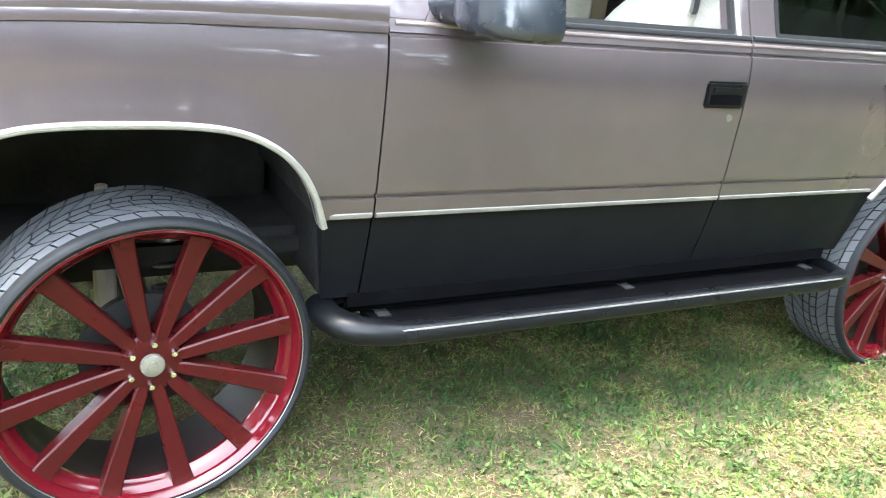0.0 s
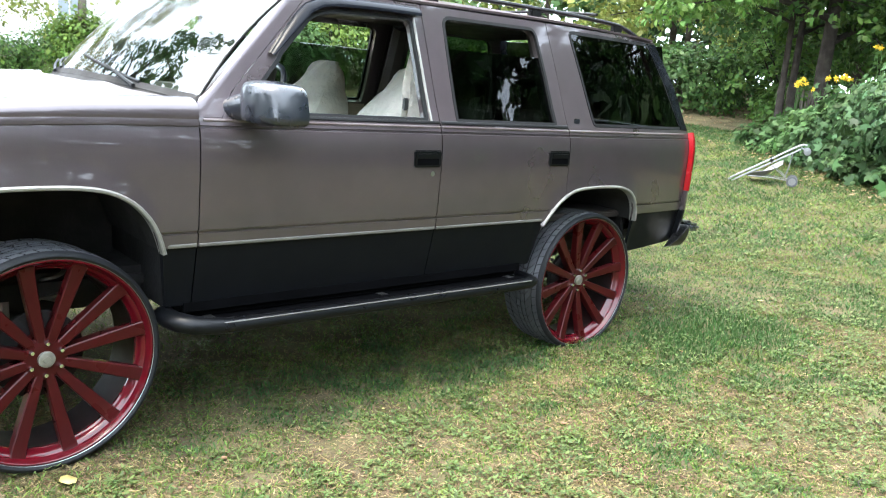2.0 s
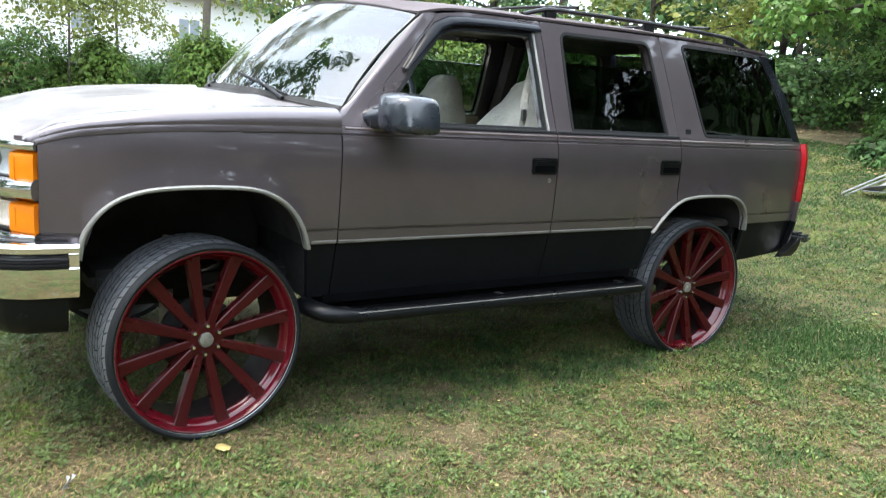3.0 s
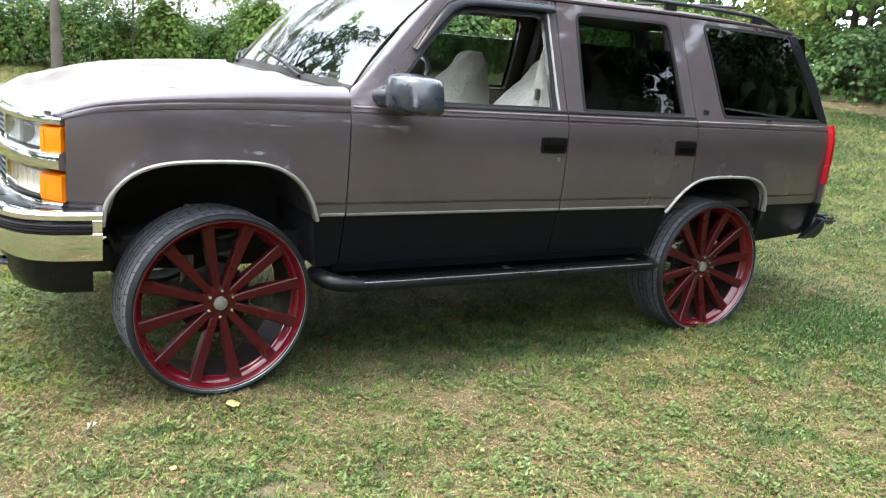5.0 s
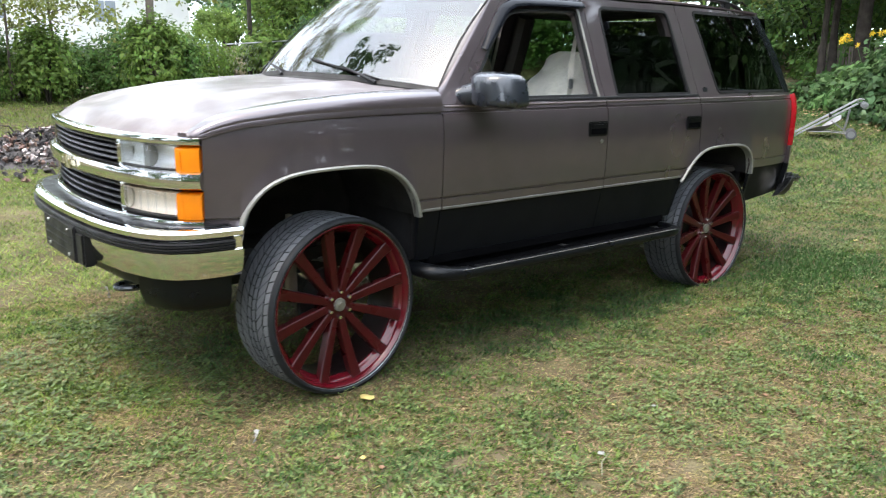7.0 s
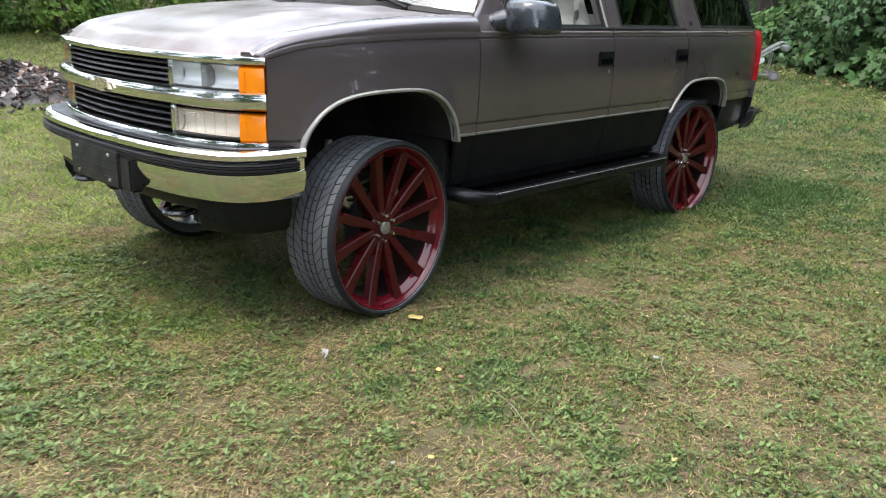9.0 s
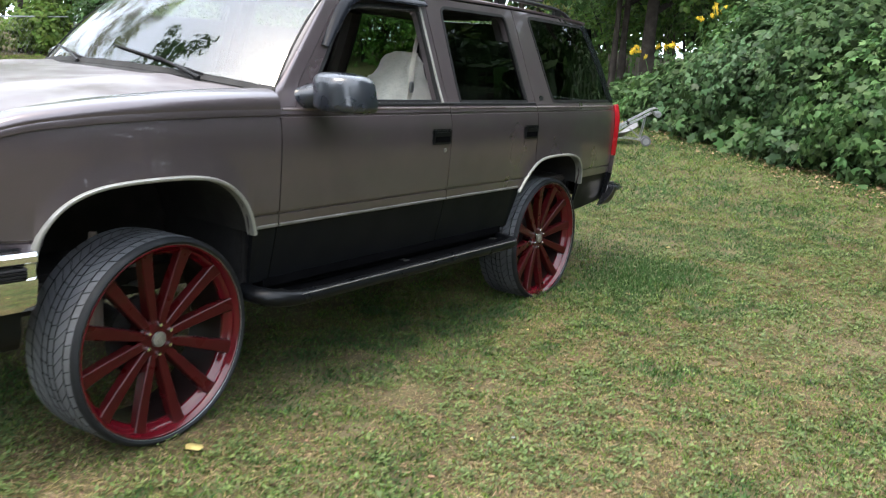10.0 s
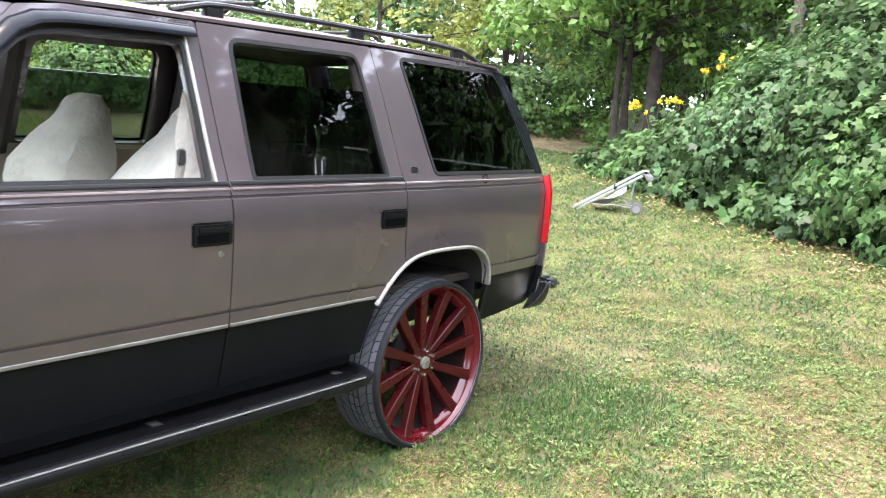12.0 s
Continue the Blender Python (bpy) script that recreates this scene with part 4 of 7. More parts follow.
# bright bead on the rear edge of the front door's window
def bead():
    pts = [(1.702 - 0.003 * k / 10, side_y(1.70, 1.335 + 0.482 * k / 10) - 0.004, 1.335 + 0.482 * k / 10) for k in range(11)]
    return tube(pts, 0.007, 6)


part("bright_bead", bead(), TRIM, fdoor)
part("side_glass", patch([(1.868, 1.338), (1.876, 1.585), (1.880, 1.684), (2.572, 1.690), (2.580, 1.590), (2.592, 1.338)], inset(0.012)), TINTED, rdoor, "dark tinted glass wound down a little")
LOWERED_R = [(1.868, 1.338), (1.876, 1.585), (1.883, 1.685), (2.568, 1.685), (2.580, 1.590), (2.592, 1.338)]
part("side_glass", far_side(patch(LOWERED_R, inset(0.014))), REAR_TINT, rdoor2, "tinted glass wound part way down")
part("side_glass", patch(grown(WIN_Q, 0.006), inset(-0.002), n=3), TINTED, quarter, "dark tinted rear quarter glass")
part("side_glass", far_side(patch(grown(WIN_Q, 0.006), inset(-0.002), n=3)), REAR_TINT, quarter2)
both("glass_edge", lambda: patch([(3.824, 1.338), (3.736, 1.600), (3.612, 1.856), (3.700, 1.858), (3.846, 1.600), (3.908, 1.332)], inset(-0.006), thick=0.006), SMOKED, quarter, "black painted rear edge of the quarter glass")
LOWERED = [(0.735, 1.338), (0.790, 1.425), (0.960, 1.605), (1.04, 1.675), (1.36, 1.685), (1.690, 1.69), (1.690, 1.580), (1.684, 1.338)]
part("side_glass", far_side(patch(LOWERED, inset(0.014))), FAR_TINT, fdoor2, "tinted glass wound part way down")
# pillar badge
part("pillar_badge", box((2.765, side_y(2.765, 1.362) - 0.003, 1.362), (0.045, 0.008, 0.03), 0.003), GLOSS_BLACK, quarter, "small dark badge")


# rain guard over the front door's window
def guard():
    edge = [(0.890, 1.585), (0.965, 1.668), (1.045, 1.750), (1.105, 1.803), (1.18, 1.836), (1.27, 1.848), (1.42, 1.853), (1.57, 1.856), (1.735, 1.857)]
    E = [Vector(e) for e in edge]
    bm, rows = bmesh.new(), []
    for i, e in enumerate(E):
        t = (E[min(i + 1, len(E) - 1)] - E[max(i - 1, 0)]).normalized()
        nn = Vector((t.y, -t.x))
        w = 0.033 * min(1, 0.45 + i * 0.3)
        row = []
        for s, d in ((-0.25, 0.004), (0.0, 0.020), (0.35, 0.030), (0.7, 0.034), (1.0, 0.034)):
            x, z = e.x + nn.x * w * s, e.y + nn.y * w * s
            row.append(bm.verts.new((x, side_y(x, z) - d, z)))
        rows.append(row)
    for a, b in zip(rows, rows[1:]):
        for k in range(4):
            bm.faces.new((a[k], b[k], b[k + 1], a[k + 1]))
    bmesh.ops.subdivide_edges(bm, edges=bm.edges, cuts=1, use_grid_fill=True)
    bmesh.ops.recalc_face_normals(bm, faces=bm.faces)
    bm.normal_update()
    if sum(f.normal.y for f in bm.faces) > 0:
        bmesh.ops.reverse_faces(bm, faces=bm.faces)
    solid(bm, 0.003)
    return bm


part("rain_guard", guard(), SMOKED, fdoor, "smoked glossy wind deflector")
part("rain_guard", far_side(guard()), SMOKED, fdoor2)


# windscreen
def screen_pt(u, s):
    xb, xt = 0.555 - 0.185 * (1 - u * u), 1.020 - 0.150 * (1 - abs(u) ** 2.2)
    hb, ht = 0.925, 0.775
    zb, zt = 1.372 + 0.045 * (1 - u * u), 1.836 + 0.062 * (1 - abs(u) ** 2.4)
    x = xb + (xt - xb) * s - 0.020 * math.sin(math.pi * s)
    y = YC + u * (hb + (ht - hb) * s)
    z = zb + (zt - zb) * s + 0.018 * math.sin(math.pi * s)
    return (x, y, z)


ws = part("windscreen", grid(screen_pt, np.linspace(-0.994, 0.994, 33), np.linspace(0.02, 0.994, 17), 0, True), WINDSCREEN, suv, "raked windscreen reflecting sky and branches")
ws.visible_shadow = False
for u0, u1 in ((-1.0, -0.994), (0.994, 1.0)):
    part("screen_seal", grid(lambda u, s: tuple(Vector(screen_pt(u, s)) + Vector((-0.004, 0, 0.004))), np.linspace(u0, u1, 3), np.linspace(0, 1, 20), 0.01, True), BLACK, ws)
part("screen_seal", grid(lambda u, s: tuple(Vector(screen_pt(u, s)) + Vector((-0.004, 0, 0.003))), np.linspace(-0.985, 0.985, 30), np.linspace(0.993, 1.0, 3), 0.01, True), BLACK, ws)


part("screen_seal", grid(lambda u, s: tuple(Vector(screen_pt(u, s)) + Vector((-0.004, 0, 0.004))), np.linspace(-0.99, 0.99, 40), np.linspace(0.0, 0.045, 4), 0.01, True), UNDER, ws)


# cowl grille at the foot of the windscreen
def cowl_pt(u, s):
    v = u * 0.90
    a = Vector((hood_back(v) - 0.006, YC + v, hood_edge_z(0.45) + 0.030 * (1 - u * u) - 0.012))
    b = Vector(screen_pt(u * 0.97, 0.03))
    p = a.lerp(b, s)
    p.z -= 0.012 * math.sin(math.pi * s)
    return tuple(p)


part("cowl_grille", grid(cowl_pt, np.linspace(-1, 1, 31), np.linspace(0, 1, 6), 0.01, True), UNDER, suv)
for u0, u1 in ((-0.66, -0.02), (0.26, 0.80)):
    piv = Vector(cowl_pt(u0, 0.6)) + Vector((0, 0, 0.02))
    mid = Vector(screen_pt((u0 + u1) / 2, 0.095)) + Vector((-0.016, 0, 0.018))
    arm = part("wiper", tube([piv, piv.lerp(mid, 0.5) + Vector((-0.006, 0, 0.004)), mid], [0.009, 0.006, 0.005], 6), BLACK, suv, "black wiper resting on the glass")
    blade = [Vector(screen_pt(u, 0.035 + 0.12 * (u - u0) / (u1 - u0))) + Vector((-0.007, 0, 0.007)) for u in np.linspace(u0 + 0.02, u1 + 0.06, 10)]
    part("blade", tube(blade, 0.0055, 6), BLACK, arm)


# mirrors
def mirror_shell():
    """A squarish shell with its mirror face towards the tail."""
    bm = bmesh.new()
    rows = []
    sect = [(0.690, 0.30, 0.55), (0.702, 0.62, 0.80), (0.725, 0.86, 0.92), (0.755, 0.97, 0.98), (0.795, 1.0, 1.0), (0.835, 1.0, 1.0), (0.850, 0.97, 0.97)]
    yc, zc, hy, hz = -0.212, 1.384, 0.114, 0.086
    for x, fy, fz in sect:
        row = []
        for k in range(28):
            a = 2 * math.pi * k / 28
            ca, sa = math.cos(a), math.sin(a)
            e = 0.42
            yy = math.copysign(abs(ca) ** e, ca) * hy * fy
            zz = math.copysign(abs(sa) ** e, sa) * hz * fz
            outer = max(0.0, -yy / hy)
            row.append(bm.verts.new((x - 0.03 * yy / hy, yc + yy + 0.012 * (1 - fy) + 0.020 * outer * zz / hz, zc + zz * (1 - 0.08 * outer) - 0.02 * (1 - fz) + 0.006 * yy / hy)))
        rows.append(row)
    for a, b in zip(rows, rows[1:]):
        for k in range(28):
            bm.faces.new((a[k], a[(k + 1) % 28], b[(k + 1) % 28], b[k]))
    bm.faces.new(rows[0][::-1])
    bm.faces.new(rows[-1])
    bmesh.ops.recalc_face_normals(bm, faces=bm.faces)
    return bm


for flip in (False, True):
    sd = far_side if flip else (lambda b: b)
    mir = part("door_mirror", sd(mirror_shell()), GLOSS_BLACK, suv, "scuffed glossy black door mirror")
    part("mirror_arm", sd(tube([(0.672, 0.010, 1.346), (0.694, -0.040, 1.352), (0.722, -0.090, 1.364), (0.756, -0.150, 1.378)], [0.040, 0.046, 0.054, 0.060], 14)), GLOSS_BLACK, mir, "broad black mirror foot")
    part("mirror_sail", sd(patch([(0.668, 1.325), (0.708, 1.395), (0.740, 1.418), (0.800, 1.408), (0.822, 1.325)], inset(-0.006), thick=0.012)), UNDER, mir)
    part("mirror_glass", sd(box((0.856, -0.210, 1.388), (0.004, 0.185, 0.125), 0.001)), CHROME, mir)


# door handles
def handle(x, z):
    y = side_y(x, z)
    h = box((x, y - 0.001, z), (0.165, 0.016, 0.082), 0.007)
    box((x - 0.002, y - 0.008, z + 0.016), (0.128, 0.012, 0.026), 0.005, h)
    return h, box((x - 0.002, y - 0.0085, z - 0.014), (0.130, 0.004, 0.030), 0.001)


for own, own2, x in ((fdoor, fdoor2, 1.668), (rdoor, rdoor2, 2.598)):
    a, b = handle(x, 1.160)
    hob = part("door_handle", a, BOARD_BLACK, own, "black recessed pull handle")
    part("handle_recess", b, TREAD_MAT, hob)
    a, b = handle(x, 1.160)
    hob = part("door_handle", far_side(a), BLACK, own2)
    part("handle_recess", far_side(b), UNDER, hob)
part("door_lock", lathe([(0.0005, -0.004), (0.012, -0.003), (0.013, 0.004)], (1.705, side_y(1.70, 1.09), 1.088), 12), STEEL, fdoor)

# roof rack
for s in (-1, 1):
    yy = lambda x: YC + s * 0.655
    zz = lambda x: roof_pt(x, 0.655 / 0.76)[2]
    pts = [(1.72, yy(1.72), zz(1.72) + 0.010), (1.80, yy(1.8), zz(1.8) + 0.032), (1.87, yy(1.87), zz(1.87) + 0.048), (1.95, yy(1.95), zz(1.95) + 0.053)]
    pts += [(x, yy(x), zz(x) + 0.053) for x in np.linspace(2.1, 3.3, 7)] + [(3.42, yy(3.4), zz(3.42) + 0.050), (3.52, yy(3.5), zz(3.52) + 0.030), (3.60, yy(3.6), zz(3.6) + 0.006)]
    rail = part("roof_rail", tube(pts, 0.017, 8, flat=0.75), BLACK, suv, "black roof rack rail")
    for x in (1.90, 2.66, 3.40):
        part("rail_foot", box((x, yy(x), zz(x) + 0.022), (0.085, 0.035, 0.052), 0.008), BLACK, rail)
for x in (2.10, 3.20):
    part("cross_bar", tube([(x, YC - 0.655, 1.990), (x, YC - 0.3, 2.006), (x, YC + 0.3, 2.006), (x, YC + 0.655, 1.990)], 0.013, 8, flat=0.7), BLACK, suv)


# -- tail
def tail_lamp(lo=0.945, hi=1.314, a0=-0.06, a1=1.45, proud=0.003):
    zs = [lo + (hi - lo) * k / 12 for k in range(13)]
    cx, r = 3.916, 0.050

    def fn(z, w):
        if w < 0:
            return (cx + r * w, side_y(cx + r * w, z) - proud, z)
        return (cx + (r + proud) * math.sin(w), side_y(cx, z) + r - (r + proud) * math.cos(w), z)
    return grid(fn, zs, sorted(set(list(np.linspace(a0, a1, 10)) + ([0.0] if a0 < 0 else []))), 0.03, False)


t1 = part("tail_lamp", tail_lamp(), TAIL, suv, "tall red tail lamp wrapping the corner")
t2 = part("tail_lamp", far_mesh(tail_lamp()), TAIL, suv, "tall red tail lamp wrapping the corner")
for lo, hi, mt in ((0.815, 0.941, PAINT), (0.60, 0.811, LOWER)):
    part("rear_corner", tail_lamp(lo, hi, 0.0, 1.5, 0.0), mt, suv)
    part("rear_corner", far_mesh(tail_lamp(lo, hi, 0.0, 1.5, 0.0)), mt, suv)
for o, flip in ((t1, False), (t2, True)):
    for z in (1.07, 1.19):
        b = tube([(3.916, side_y(3.916, z) - 0.005, z), (3.950, side_y(3.916, z) + 0.008, z), (3.968, side_y(3.916, z) + 0.034, z)], 0.004, 6)
        part("lens_rib", far_side(b) if flip else b, TAIL, o)


def tailgate_pt(y, z):
    v = (y - YC) / 0.80
    x = float(np.interp(z, [0.60, 0.80, 1.30, 1.34, 1.88], [3.94, 3.975, 3.975, 3.96, 3.78])) - 0.05 * abs(v) ** 4
    return (x, y, z)


part("tailgate", grid(tailgate_pt, np.linspace(YC - 0.86, YC + 0.86, 25), [0.62, 0.7, 0.8, 0.95, 1.1, 1.25, 1.32, 1.335], 0.02, False), PAINT, suv)
part("rear_window", grid(tailgate_pt, np.linspace(YC - 0.76, YC + 0.76, 17), np.linspace(1.345, 1.85, 8), 0.005, False), TINTED, suv, "dark tinted rear window")
for s in (-1, 1):
    def post_pt(q, z, s=s):
        xe = float(np.interp(z, [1.314, 1.60, 1.878], [3.913, 3.843, 3.688]))
        half = YC - side_y(xe, z) - 0.003
        xt = tailgate_pt(YC + 0.70, z)[0]
        return (xe + (xt - xe) * (1 - q ** 2.5), YC + s * (0.68 + (half - 0.68) * q), z)
    part("rear_corner_post", grid(post_pt, np.linspace(0, 1, 9), np.linspace(1.325, 1.868, 8), 0.02, s < 0), GLOSS_BLACK, suv)


def rear_bumper_profile():
    vs = [0, .2, .4, .6, .75, .85, .91, .945, .962, .966]
    xs = [4.13, 4.13, 4.13, 4.13, 4.13, 4.125, 4.11, 4.06, 3.98, 3.83]
    P = [Vector((x, YC - v)) for v, x in zip(vs[::-1], xs[::-1])] + [Vector((x, YC + v)) for v, x in zip(vs[1:], xs[1:])]
    return P


def rear_sweep(profile, lo=0, hi=None):
    P = rear_bumper_profile()[lo:hi]
    bm, rows = bmesh.new(), []
    for i, p in enumerate(P):
        t = (P[min(i + 1, len(P) - 1)] - P[max(i - 1, 0)]).normalized()
        nx, ny = t.y, -t.x
        rake = 1.1 * max(0.0, (4.0 - p.x) / 0.17)
        rows.append([bm.verts.new((p.x + nx * d + rake * (z - 0.57), p.y + ny * d, z)) for d, z in profile])
    m = len(profile)
    for a, b in zip(rows, rows[1:]):
        for k in range(m):
            bm.faces.new((a[k], a[(k + 1) % m], b[(k + 1) % m], b[k]))
    bm.faces.new(rows[0])
    bm.faces.new(rows[-1][::-1])
    bmesh.ops.recalc_face_normals(bm, faces=bm.faces)
    return bm


rb = part("rear_bumper", rear_sweep([(-0.06, 0.700), (-0.01, 0.705), (0.0, 0.695), (0.0, 0.655), (-0.012, 0.615), (-0.035, 0.580), (-0.05, 0.570), (-0.06, 0.570)]), CHROME, suv, "chrome rear step bumper")
part("bumper_pad", box((4.09, YC, 0.712), (0.10, 1.78, 0.014), 0.005), BLACK, rb)
for s, lo, hi in ((-1, 0, 2), (1, -2, None)):
    part("bumper_end", rear_sweep([(-0.064, 0.704), (-0.008, 0.709), (0.006, 0.697), (0.006, 0.654), (-0.007, 0.612), (-0.032, 0.574), (-0.05, 0.565), (-0.064, 0.565)], lo, hi), BLACK, rb, "black plastic bumper end")
    part("corner_cap", box((4.065, YC + s * 0.935, 0.690), (0.11, 0.075, 0.050), 0.018), GLOSS_BLACK, rb, "black plastic corner cap")

# -- running boards
def board_path(off=0.0, r=0.0):
    y = -0.135
    return [(0.455, 0.035, 0.520), (0.448, -0.010, 0.520), (0.455, -0.055, 0.518), (0.475, -0.092, 0.513), (0.51, -0.118, 0.507), (0.56, -0.131, 0.500), (0.63, y, 0.493)] + [(x, y, 0.490 - 0.003 * (x - 0.6)) for x in np.linspace(0.8, 2.3, 11)] + [(2.42, -0.128, 0.487), (2.47, -0.10, 0.487), (2.49, -0.04, 0.488), (2.49, 0.03, 0.49)]


for flip in (False, True):
    sd = far_side if flip else (lambda b: b)
    rbd = part("running_board", sd(tube(board_path(), [0.044] * 3 + [0.046, 0.044, 0.041, 0.037] + [0.033] * 15, 14, flat=0.85)), BOARD_BLACK, suv, "black tubular running board, scuffed pale at the nose")
    tr = box((1.50, -0.045, 0.490), (1.86, 0.15, 0.022), 0.006)
    part("tread_plate", sd(tr), TREAD_MAT, rbd)
    part("edge_bead", sd(tube([(x, -0.160, 0.512 - 0.003 * (x - 0.6)) for x in np.linspace(0.62, 2.40, 14)], 0.0032, 6)), TRIM_DULL, rbd, "thin pale line along the edge")
    for x in (0.62, 1.5, 2.36):
        part("board_bracket", sd(box((x, 0.10, 0.49), (0.05, 0.30, 0.03), 0.006)), UNDER, rbd)
both("rocker_panel", lambda: box((1.47, 0.02, 0.555), (1.98, 0.10, 0.10), 0.03), TREAD_MAT, suv)

# -- underbody
chassis = part("chassis", box((1.75, YC, 0.62), (4.3, 1.30, 0.10), 0.03), UNDER, suv, "dark dirty underbody")
for y in (YC - 0.42, YC + 0.42):
    part("frame_rail", box((1.6, y, 0.53), (4.6, 0.07, 0.14), 0.01), UNDER, chassis)
part("rear_axle", tube([(2.985, 0.16, 0.417), (2.985, YC - 0.25, 0.417), (2.985, YC - 0.12, 0.417), (2.985, YC + 0.12, 0.417), (2.985, YC + 0.25, 0.417), (2.985, 2 * YC - 0.16, 0.417)], [0.045, 0.045, 0.13, 0.13, 0.045, 0.045], 14), UNDER, chassis)
part("front_axle", tube([(0, 0.16, 0.417), (0, YC - 0.2, 0.44), (0, YC + 0.2, 0.44), (0, 2 * YC - 0.16, 0.417)], [0.035, 0.06, 0.06, 0.035], 10), UNDER, chassis)
part("driveshaft", tube([(0.6, YC, 0.52), (2.9, YC, 0.45)], 0.035, 10), UNDER, chassis)
part("fuel_tank", box((1.85, YC - 0.62, 0.55), (0.9, 0.3, 0.16), 0.05), UNDER, chassis)
for x, yy in ((0.0, 0.30), (0.0, 2 * YC - 0.30), (2.985, 0.34), (2.985, 2 * YC - 0.34)):
    spring = [(x + 0.10 + 0.05 * math.cos(a), yy + 0.05 * math.sin(a), 0.45 + 0.012 * a) for a in np.linspace(0, 8 * math.pi, 60)]
    part("spring", tube(spring, 0.009, 6), STEEL, chassis)
    part("damper", tube([(x - 0.08, yy, 0.40), (x - 0.08, yy, 0.62), (x - 0.08, yy, 0.80)], [0.03, 0.03, 0.016], 8), CABIN_LIGHT, chassis)


def wheel_well(xs, zs):
    """The dark liner inside a wheel arch."""
    n = 30
    X = [xs[0] + (xs[-1] - xs[0]) * (0.5 - 0.5 * math.cos(math.pi * k / n)) for k in range(n + 1)]

    def fn(i, w):
        x = X[int(i)]
        z = float(smooth_lerp(x, xs, zs))
        return (x + (x - 0.5 * (xs[0] + xs[-1])) * 0.04, side_y(x, z) + 0.012 + 0.62 * w, z + 0.006 + 0.0 * w)
    bm = bmesh.new()
    bm.from_mesh(grid(fn, range(n + 1), np.linspace(0, 1, 6), 0.008, False))
    return bm


for xs, zs in (ARCH_F, ARCH_R):
    both("wheel_well", lambda: wheel_well(xs, zs), UNDER, suv)
    both("wheel_well_wall", lambda: box((0.5 * (xs[0] + xs[-1]), 0.56, 0.86), (xs[-1] - xs[0] + 0.05, 0.02, 0.52), 0.004), UNDER, suv)
both("firewall_side", lambda: box((0.47, 0.34, 0.74), (0.04, 0.60, 0.40), 0.01), UNDER, suv)
both("well_rear_side", lambda: box((2.48, 0.34, 0.72), (0.04, 0.60, 0.34), 0.01), UNDER, suv)
both("well_end_side", lambda: box((3.43, 0.34, 0.72), (0.04, 0.60, 0.34), 0.01), UNDER, suv)
part("engine_block", box((0.0, YC, 0.90), (0.95, 0.62, 0.55), 0.06), UNDER, chassis)

# -- wheels
R_T, R_R = 0.417, 0.382


